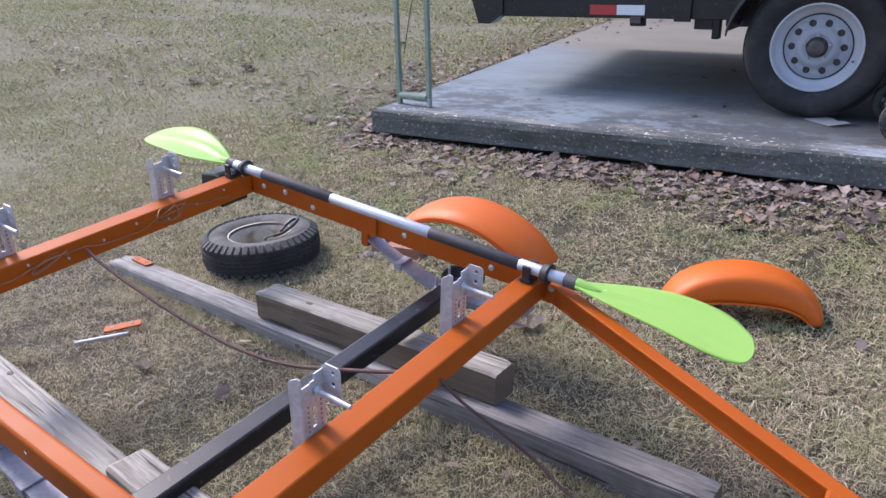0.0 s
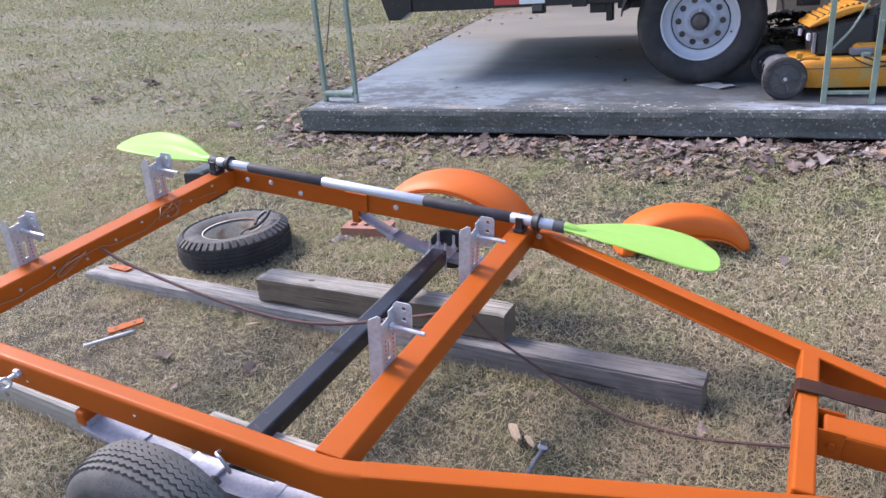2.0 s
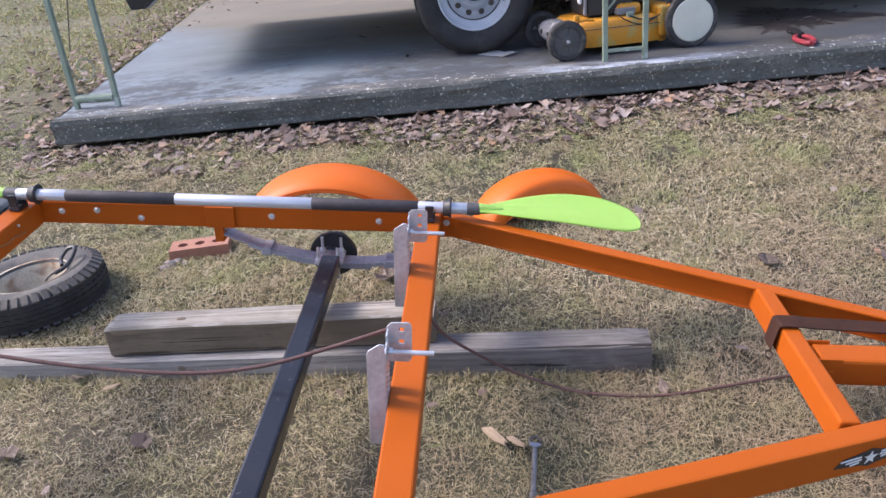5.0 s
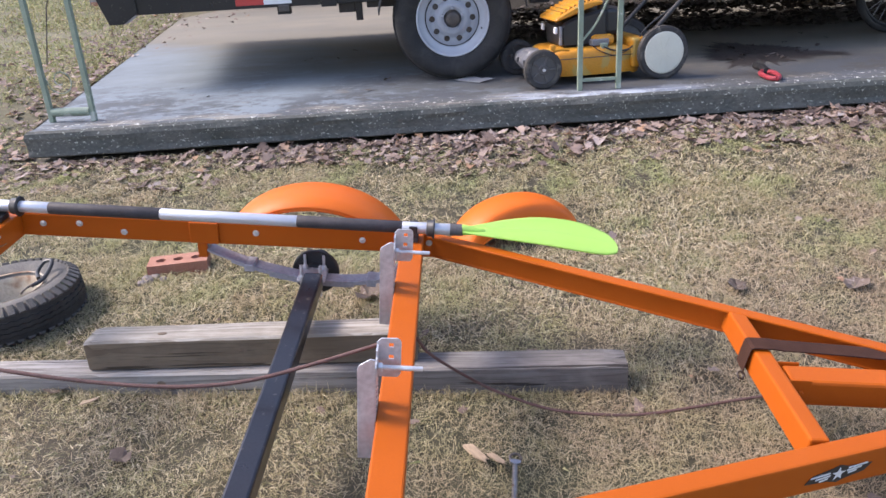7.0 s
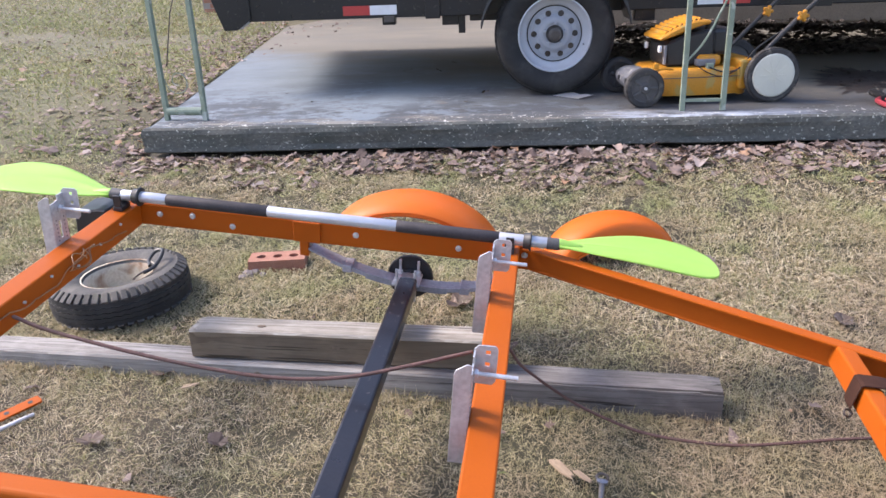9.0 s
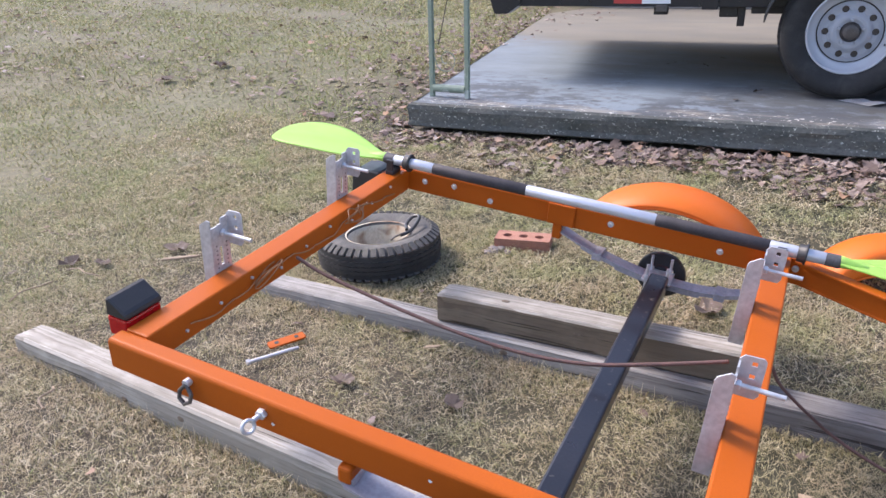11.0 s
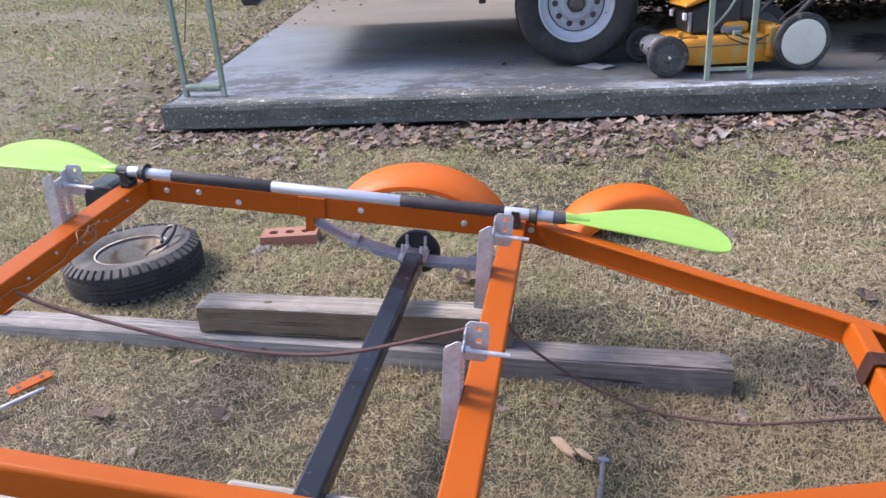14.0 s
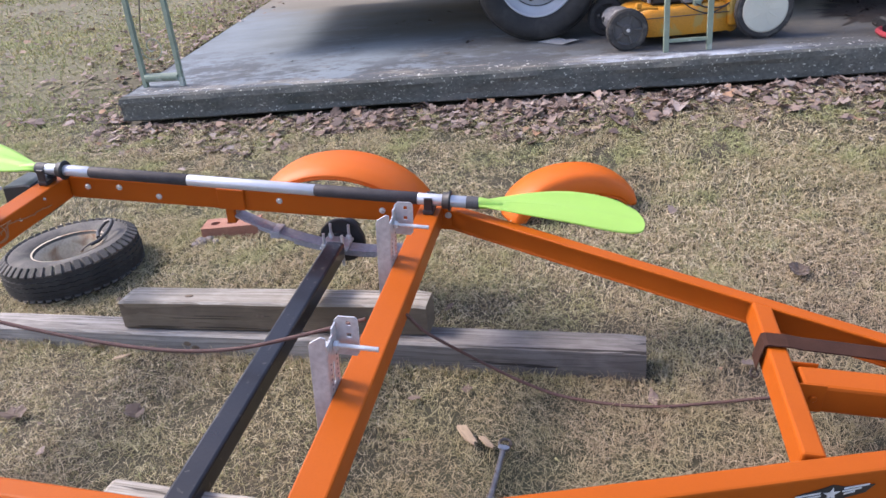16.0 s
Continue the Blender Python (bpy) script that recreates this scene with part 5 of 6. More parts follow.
# ---- timbers ----
def timber(a, c, w, h, z, material, label, seed, knots=2, top=None):
    """A sawn post laid from a to c (the middle of its foot) with soft, split edges."""
    a, c = Vector(a), Vector(c)
    d = c - a
    m = Matrix.Translation((a.x, a.y, z)) @ Matrix.Rotation(math.atan2(d.y, d.x), 4, "Z")
    t = thing("timber", m, label, "timber", "sawn timbers under the trailer")
    L = d.length
    b = bmesh.new()
    n, prof = 40, []
    e = 0.006
    prof = [(-w / 2 + e, 0), (-w / 2, e), (-w / 2, h / 2), (-w / 2, h - e), (-w / 2 + e, h), (0, h), (w / 2 - e, h), (w / 2, h - e), (w / 2, h / 2), (w / 2, e), (w / 2 - e, 0)]
    rows = []
    for i in range(n + 1):
        x = L * i / n
        k = [(0.0022 * noise.noise((x * 3, seed, j)) + 0.001 * noise.noise((x * 20, seed + 3, j))) for j in range(len(prof))]
        edge = 0.004 if i in (0, n) else 0
        rows.append([b.verts.new((x, y * (1 - edge / w) + k[j], zz * (1 - edge / h) + k[-1 - j])) for j, (y, zz) in enumerate(prof)])
    for p, q in zip(rows, rows[1:]):
        for j in range(len(prof)):
            b.faces.new((p[j], p[(j + 1) % len(prof)], q[(j + 1) % len(prof)], q[j]))
    for r in (rows[0], rows[-1][::-1]):
        b.faces.new(r).material_index = 1
    # upper faces take the second timber tone, if one is given
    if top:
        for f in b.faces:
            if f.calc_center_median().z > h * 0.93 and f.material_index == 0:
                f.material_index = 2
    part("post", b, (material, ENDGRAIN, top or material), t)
    rr = random.Random(seed)
    for k in range(knots):
        x = L * (0.12 + 0.76 * rr.random())
        if rr.random() < 0.5:
            mm = Matrix.Translation((x, (rr.random() - 0.5) * w * 0.6, h + 0.0005)) @ Matrix.Diagonal((1.6, 1, 1, 1))
        else:
            mm = Matrix.Translation((x, -w / 2 - 0.0005, h * (0.3 + 0.4 * rr.random()))) @ Matrix.Rotation(radians(90), 4, "X") @ Matrix.Diagonal((1.6, 1, 1, 1))
        part("knot", lathe([(0, 0.0010), (0.004, 0.0012), (0.007, 0.0005), (0.008, -0.001)], 16, None, mm), KNOT, t)
    return t


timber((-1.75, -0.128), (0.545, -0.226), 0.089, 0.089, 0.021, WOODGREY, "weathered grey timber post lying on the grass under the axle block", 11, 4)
timber((-0.885, -0.148), (0.002, -0.168), 0.089, 0.089, 0.111, WOODBROWN, "brown timber block with a paler top propping the axle", 12, 2, WOOD)
timber((-1.945, -0.756), (0.30, -0.985), 0.092, 0.089, 0.036, WOOD, "long weathered timber post lying under the trailer's near rail", 13, 5)
timber((-0.475, -0.905), (-0.085, -0.940), 0.089, 0.070, 0.126, WOOD, "short pale timber block wedged under the axle", 14, 1)


# ---- loose things on the lawn ----
DRYLEAF = mat("dry_tan_leaf", (0.30, 0.235, 0.195), (0.22, 0.165, 0.138), 0.8, scale=40, fine=160, bump=0.4, c3=(0.40, 0.34, 0.30), spots=0.05, spot_scale=60, rand=0.25)


def build_loose_tyre():
    x, y = -1.332, 0.222
    t = thing("loose_wheel", pose(x, y, ground_z(x, y) + 0.058, 1, -2, 15), "worn trailer wheel with a rusty rim lying flat on the grass", "wheel")
    # ribs in the blackest rubber, which also carries the shade on the tread
    tyre("tyre", t, OLDRUBBER, 0.226, 0.112, 0.124, 46, Matrix.Identity(4), 0.004, tread=RUBBER)
    part("rim", lathe([(0.116, 0.050), (0.121, 0.052), (0.122, 0.046), (0.112, 0.040), (0.102, 0.020), (0.094, -0.02), (0.080, -0.030), (0.050, -0.024), (0.032, -0.020), (0.030, -0.026), (0, -0.026)], 48), RUSTY, t, "cream wheel rim stained with rust", True)
    for k in range(4):
        a = k * math.pi / 2 + 0.4
        part("lug_hole", lathe([(0, 0), (0.008, 0), (0.008, 0.001), (0, 0.001)], 12, None, Matrix.Translation((0.06 * math.cos(a), 0.06 * math.sin(a), -0.0235))), BLACKPL, t)
    s = thing("rubber_tie", pose(x + 0.045, y, ground_z(x, y) + 0.118, 0, 0, 0), "black rubber tie-down with a hook on the loose wheel", "tie-down")
    pts = spline([(0.062, -0.030, 0.006), (0.080, 0.000, 0.012), (0.085, 0.045, 0.026), (0.075, 0.090, 0.040), (0.045, 0.095, 0.034), (0.040, 0.055, 0.018), (0.066, 0.010, 0.014)], 10)
    part("band", tube(pts, 0.0065, 8), BLACKPL, s)
    part("hook", tube(spline([(0.066, -0.020, 0.010), (0.050, -0.042, 0.004), (0.036, -0.050, -0.008), (0.030, -0.036, -0.014)], 6), 0.0035, 8), DARKSTEEL, s)


def fender_parts(f, length, high, skirt=0.052, start=0.02):
    """A moulded half-round mudguard with a rolled crown and a skirt."""
    b = bmesh.new()
    n, prof = 44, []
    # section: outwards from the arch (r) and across (q): skirt foot, rounded shoulder, crown, far lip
    prof = [(-skirt, -0.080), (-skirt * 0.7, -0.083), (-min(0.022, skirt * 0.55), -0.081), (-0.009, -0.075), (-0.001, -0.064), (0.005, -0.044), (0.009, -0.015), (0.009, 0.025), (0.006, 0.055), (0.0, 0.074), (-0.010, 0.080), (-0.020, 0.078)]
    outer, inner = [], []
    for i in range(n + 1):
        a = math.pi * (start + (1 - 2 * start) * i / n)
        ca, sa = -math.cos(a), math.sin(a)
        flat = 1.0
        ra, rb = [], []
        for r, q in prof:
            for row, off in ((ra, 0.0), (rb, -0.0035)):
                rr = r * (0.45 + 0.55 * sa if r < -0.02 else 1) + off
                row.append(b.verts.new(((length / 2 + rr) * ca, q, (high + rr) * sa * flat + 0.0)))
        outer.append(ra)
        inner.append(rb)
    m = len(prof)
    for i in range(n):
        for j in range(m - 1):
            b.faces.new((outer[i][j], outer[i + 1][j], outer[i + 1][j + 1], outer[i][j + 1]))
            b.faces.new((inner[i][j], inner[i][j + 1], inner[i + 1][j + 1], inner[i + 1][j]))
        for j in (0, m - 1):
            b.faces.new((outer[i][j], inner[i][j], inner[i + 1][j], outer[i + 1][j]))
    for i in (0, n):
        for j in range(m - 1):
            b.faces.new((outer[i][j], outer[i][j + 1], inner[i][j + 1], inner[i][j]))
    part("guard", b, FENDER, f, smooth=True)
    lip = [((length / 2 - skirt * (0.45 + 0.55 * math.sin(a))) * -math.cos(a), -0.080, (high - skirt * (0.45 + 0.55 * math.sin(a))) * math.sin(a)) for a in [math.pi * (start + (1 - 2 * start) * i / 40) for i in range(41)]]
    part("rolled_lip", tube(lip, 0.004, 8), FENDER, f, smooth=True)


def build_lawn_fender(x, y, yaw, label, length, high, tip=0.0):
    f = thing("fender", pose(x, y, ground_z(x, y), tip, 0, yaw), label, "fender")
    fender_parts(f, length, high, 0.088)


def build_mounted_fender():
    f = new("fender")
    f.parent = trailer
    f["label"] = "glossy orange moulded fender over the bare axle end"
    f.matrix_local = Matrix.Translation((-0.288, 0.135, -0.170))
    fender_parts(f, 0.55, 0.217, 0.024, 0.16)
    for u in (-0.150, 0.145):
        part("stay", block(u - 0.018, u + 0.018, -0.096, -0.076, 0.085, 0.135, 0.003), ORANGE, f)


DARKROCK = mat("grey_stone", (0.34, 0.29, 0.265), (0.23, 0.195, 0.175), 0.9, scale=60, fine=180, bump=0.5)


def build_brick():
    x, y = -0.885, 0.528
    br = thing("brick", pose(x, y, ground_z(x, y) - 0.010, 0, 0, 11), "red clay brick with three round cores lying on the grass", "brick")
    b = bmesh.new()
    L, Wd, H = 0.206, 0.094, 0.054
    outer, seg = [(-L / 2, -Wd / 2), (L / 2, -Wd / 2), (L / 2, Wd / 2), (-L / 2, Wd / 2)], 16
    # top and foot as cells round the three cores
    for z in (0, H):
        for k in (-1, 0, 1):
            x0, x1 = (-L / 2 if k == -1 else -0.030 if k == 0 else 0.030), (-0.030 if k == -1 else 0.030 if k == 0 else L / 2)
            cx, r = k * 0.060, 0.0175
            sq, ci = [], []
            for i in range(seg):
                a = 2 * math.pi * i / seg
                c, s = math.cos(a), math.sin(a)
                t = 1 / max(abs(c), abs(s))
                px = (x1 - cx) * c * t if c > 0 else (cx - x0) * c * t
                sq.append(b.verts.new((cx + px, Wd / 2 * s * t, z)))
                ci.append(b.verts.new((cx + r * c, r * s, z)))
            for i in range(seg):
                j = (i + 1) % seg
                b.faces.new((sq[i], sq[j], ci[j], ci[i]))
            for i in range(seg):
                j = (i + 1) % seg
                if z == H:
                    q = [b.verts.new((ci[i].co.x, ci[i].co.y, 0.002)), b.verts.new((ci[j].co.x, ci[j].co.y, 0.002))]
                    b.faces.new((ci[i], ci[j], q[1], q[0]))
    c4 = [[b.verts.new((px, py, z)) for px, py in outer] for z in (0, H)]
    for i in range(4):
        b.faces.new((c4[0][i], c4[0][(i + 1) % 4], c4[1][(i + 1) % 4], c4[1][i]))
    part("clay_body", b, BRICK, br)
    for k, (sx, sy, r) in enumerate(((-0.972, 0.439, 0.020), (-0.948, 0.464, 0.016), (-0.913, 0.437, 0.013), (-0.986, 0.412, 0.012))):
        st = thing("stone", pose(sx, sy, ground_z(sx, sy) + 0.004, 0, 0, 40 * k), "small rough grey stone beside the brick", "stone", "stones by the brick")
        b = bmesh.new()
        bmesh.ops.create_icosphere(b, subdivisions=3, radius=r)
        for v in b.verts:
            v.co *= 1 + 0.45 * noise.noise(v.co * 45 + Vector((k, 0, 0))) + 0.2 * noise.noise(v.co * 120 + Vector((k, 3, 0)))
            v.co.z = v.co.z * 0.7 + 0.008
        part("rock", b, DARKROCK, st)


def flat_bar(name, m, label, L=0.112, w=0.034):
    p = thing(name, m, label, "metal plate", "orange steel plates")
    out = []
    e = 0.007
    for sx, sy in ((1, 1), (-1, 1), (-1, -1), (1, -1)):
        a0 = math.atan2(sy, sx) - math.pi / 4
        out += [(sx * (L / 2 - e) + e * math.cos(a0 + math.pi / 8 * k), sy * (w / 2 - e) + e * math.sin(a0 + math.pi / 8 * k)) for k in range(5)]
    part("bar", plate(out, 0.006, None, None, 0.001), ORANGE, p)
    for x in (-L * 0.27, L * 0.27):
        part("hole", lathe([(0, 0), (0.0065, 0), (0.0065, 0.0008), (0, 0.0008)], 14, None, Matrix.Translation((x, 0, 0.0061))), BLACKPL, p)


def build_small_lawn():
    z = ground_z(-1.29, -0.40)
    flat_bar("shackle_plate", pose(-1.265, -0.427, z + 0.020, 6, -3, 57), "orange steel plate with two holes lying in the grass")
    flat_bar("shackle_plate", pose(-1.625, -0.108, 0.1115, 0, 0, -6), "orange steel plate with two holes lying on the timber")
    for dy, ln in ((0.0, 0.145), (0.013, 0.13)):
        bt = thing("long_bolt", pose(-1.246 - dy * 0.5, -0.508 - dy * 0.6, ground_z(-1.25, -0.51) + 0.020, 0, 2, 60), "bright steel bolt lying in the grass", "bolt", "loose steel bolts")
        part("shank", tube([(-ln / 2, 0, 0), (ln / 2, 0, 0.004)], 0.0048, 10), GALV, bt)
        part("head", bolt(0.009, 0.007, None, Matrix.Translation((-ln / 2, 0, 0)) @ Matrix.Rotation(radians(-90), 4, "Y")), GALV, bt)
    w = thing("ratchet_wrench", pose(0.224, -0.612, ground_z(0.22, -0.61) + 0.024, 6, -5, 84), "worn dull steel wrench lying in the grass", "wrench")
    part("handle", tube([(-0.085, 0, 0), (-0.06, 0, 0), (-0.02, 0, 0), (0.038, 0, 0.001)], 0.0062, 10), WORNSTEEL, w)
    part("grip", tube([(-0.125, 0, -0.001), (-0.118, 0, -0.001), (-0.085, 0, 0)], 0.0085, 10), WORNSTEEL, w)
    part("head", ring(0.0125, 0.0032, Matrix.Translation((0.060, 0, 0.001))), WORNSTEEL, w)
    part("drive", plate([(0.036, -0.004), (0.040, -0.012), (0.047, -0.013), (0.050, -0.006), (0.050, 0.006), (0.047, 0.013), (0.040, 0.012), (0.036, 0.004)], 0.009, None, Matrix.Translation((0, 0, -0.001)), 0.0012), CHROME, w, "bright chrome drive plate")
    for k, (x, y, a, s) in enumerate(((0.142, -0.519, -58, 0.88), (0.188, -0.540, -52, 0.58), (-0.865, -0.27, 20, 0.5), (0.32, -0.10, 70, 0.5))):
        c = thing("wood_chip", pose(x, y, ground_z(x, y) + 0.020, 9, -7, a), "splintered pale wood chip lying in the grass", "wood chip", "wood chips")
        out = [(-0.052, -0.006), (-0.040, -0.012), (0.020, -0.014), (0.060, -0.004), (0.046, 0.002), (0.052, 0.008), (0.010, 0.012), (-0.030, 0.015), (-0.040, 0.006)]
        part("splinter", plate([(px * s, py * s) for px, py in out], 0.007 * s, None, None, 0.0015), CHIP, c)
    for k, (x, y, ln, a) in enumerate(((-2.23, -0.54, 0.16, 85), (-1.95, -1.05, 0.16, -65), (-2.66, -0.143, 0.11, -3), (-2.21, -0.36, 0.18, -4), (-1.62, -0.95, 0.12, -50))):
        st = thing("straw_stalk", pose(x, y, ground_z(x, y) + 0.030, 0, -3, a), "dry straw-coloured stalk lying on the grass", "stalk", "dry stalks")
        part("stalk", tube(spline([(-ln / 2, 0, 0), (-ln / 6, 0.012, 0.010), (ln / 5, -0.010, 0.012), (ln / 2, 0.006, 0.002)], 6), 0.0028, 6), CHIP, st)
    st = thing("stick", pose(-2.005, -0.092, ground_z(-2.0, -0.09) + 0.016, 0, -2, 35), "short split stick of pale wood lying on the lawn", "stick")
    part("splinter", plate([(-0.070, -0.007), (-0.030, -0.010), (0.050, -0.009), (0.072, -0.002), (0.056, 0.006), (-0.020, 0.009), (-0.066, 0.007)], 0.009, None, None, 0.002), CHIP, st)
    for k, (x, y, s, a) in enumerate(((-0.972, -0.206, 0.085, 20), (-0.18, 0.272, 0.125, 60), (-1.00, -0.532, 0.075, 10), (-0.684, -0.502, 0.070, 150), (-4.385, 2.81, 0.17, 40), (-4.525, 2.35, 0.16, -20), (1.385, 0.25, 0.10, 15), (1.01, 0.255, 0.09, 80), (-2.09, -0.03, 0.10, 35), (-2.35, -0.30, 0.10, 100), (-2.235, -0.25, 0.085, 160))):
        lf = thing("dry_leaf", pose(x, y, ground_z(x, y) + 0.012, 0, 0, a), "large curled dry leaf lying on the lawn", "leaf", "large dry leaves")
        b = bmesh.new()
        c = b.verts.new((0, 0, 0.004))
        rim = [b.verts.new(((px - 0.5) * s, py * s, 1.9 * s * py * py + 0.9 * s * (px - 0.5) ** 2 + 0.24 * s * noise.noise((px * 9, py * 9, k)))) for px, py in LEAF]
        for i in range(len(rim)):
            b.faces.new((c, rim[i], rim[(i + 1) % len(rim)]))
        bmesh.ops.solidify(b, geom=b.faces[:], thickness=0.0012)
        part("leaf_blade", b, DRYLEAF, lf)


build_loose_tyre()
build_mounted_fender()
build_lawn_fender(0.338, 0.715, 22, "glossy orange moulded trailer fender standing on the lawn", 0.47, 0.152)
build_brick()
build_small_lawn()


# ---- porch columns ----
def build_column(ax, ay, bx, by, label, diag):
    d = Vector((bx - ax, by - ay, 0))
    w = d.length
    c = thing("iron_column", Matrix.Translation((ax, ay, SLAB_Z)) @ Matrix.Rotation(math.atan2(d.y, d.x), 4, "Z"), label, "porch column", "green iron porch columns")
    s = 0.0125
    for x in (0, w):
        part("upright", block(x - s, x + s, -s, s, 0, 2.25, 0.002), GREENIRON, c)
    part("foot_bar", block(s, w - s, -0.008, 0.008, 0.045, 0.062, 0.002) if diag else tube([(s, 0, 0.05), (w - s, 0, 0.05)], 0.022, 14), GREENIRON, c)
    part("top_bar", block(s, w - s, -0.008, 0.008, 2.20, 2.22, 0.002), GREENIRON, c)
    for z0 in (0.14, 0.86, 1.58):
        if diag:
            pts = [(s, 0, z0 + 0.115), (w * 0.45, 0, z0 + 0.215), (w - s, 0, z0 + 0.43)]
            part("brace", tube(spline(pts, 8), 0.006, 6), GREENIRON, c)
        else:
            pts = [(s, 0, z0 + 0.10)]
            for k in range(26):
                a = -2.6 + 0.30 * k
                r = 0.072 * (1 - k / 34)
                pts.append((w * 0.42 + r * math.cos(a), 0, z0 + 0.07 + r * math.sin(a)))
            part("scroll", tube(pts, 0.0028, 6), GREENIRON, c)
            part("brace", tube([(w * 0.2, 0, z0 + 0.15), (w * 0.5, 0, z0 + 0.42), (w - s, 0, z0 + 0.66)], 0.0030, 6), DARKSTEEL, c)


build_column(-1.963, 1.896, -1.735, 1.880, "faded green wrought iron column with a scroll on the slab's corner", False)
build_column(0.784, 2.012, 0.985, 2.020, "faded green wrought iron column with thin braces beside the mower", True)


# ---- black flatbed trailer on the slab ----
def road_wheel(parent, m):
    w = new("wheel")
    w.parent = parent
    w.matrix_local = m
    R, wd = 0.347, 0.21
    tyre("tyre", w, RUBBER, R, 0.208, wd, 64, Matrix.Identity(4), 0.006, lugs=False)
    # dished steel wheel: rim flange, drop, disc with ten vents
    b = bmesh.new()
    lathe([(0.212, 0.082), (0.207, 0.088), (0.202, 0.084), (0.197, 0.066), (0.190, 0.050), (0.178, 0.036), (0.166, 0.028), (0.161, 0.023), (0.160, 0.012)], 64, b)
    rim = part("rim", b, WHITERIM, w, "white painted ten-hole steel rim", True)
    b = bmesh.new()
    n, rv, rh = 10, 0.118, 0.0175

    def dish(q):
        return 0.030 + 0.020 * (1 - smooth01(0.088, 0.112, q)) - 0.010 * smooth01(0.138, 0.156, q)

    for k in range(n):
        a0, a1 = 2 * math.pi * (k - 0.5) / n, 2 * math.pi * (k + 0.5) / n
        am = (a0 + a1) / 2
        sq, ci = [], []
        for i in range(16):
            t = 2 * math.pi * i / 16
            c, s = math.cos(t), math.sin(t)
            q = 1 / max(abs(c), abs(s))
            rr = rv + (0.0355 if c > 0 else 0.028) * c * q
            aa = am + (a1 - a0) / 2 * s * q
            sq.append(b.verts.new((rr * math.cos(aa), rr * math.sin(aa), dish(rr))))
            p = Vector((rv * math.cos(am), rv * math.sin(am), 0)) + rh * (c * Vector((math.cos(am), math.sin(am), 0)) + s * Vector((-math.sin(am), math.cos(am), 0)))
            ci.append(b.verts.new((p.x, p.y, dish(p.length))))
        for i in range(16):
            j = (i + 1) % 16
            b.faces.new((sq[i], sq[j], ci[j], ci[i]))
            v = [b.verts.new((ci[i].co.x, ci[i].co.y, 0.018)), b.verts.new((ci[j].co.x, ci[j].co.y, 0.018))]
            b.faces.new((ci[i], ci[j], v[1], v[0]))
    bmesh.ops.remove_doubles(b, verts=b.verts, dist=0.0004)
    lathe([(0.091, 0.0498), (0.080, 0.056), (0.066, 0.056), (0.050, 0.050)], 48, b)
    part("disc", b, RIMDISC, w)
    part("weld_groove", lathe([(0.160, 0.013), (0.152, 0.013)], 64), BLACKPL, w, "dark groove round the wheel disc")
    part("drum", lathe([(0.19, 0.005), (0.19, 0.008), (0, 0.008)], 40), DARKSTEEL, w)
    hub = part("hub", lathe([(0.050, 0.045), (0.044, 0.062), (0.036, 0.082), (0.022, 0.086), (0, 0.086)], 32), DARKSTEEL, w, "dark greasy hub cap")
    for k in range(5):
        a = 2 * math.pi * k / 5 + 0.3
        part("lug_nut", bolt(0.010, 0.016, None, Matrix.Translation((0.060 * math.cos(a), 0.060 * math.sin(a), 0.054))), RIMDISC, w)
    part("valve", tube([(0.168, -0.06, 0.030), (0.166, -0.062, 0.055)], 0.004, 8), BLACKPL, w)


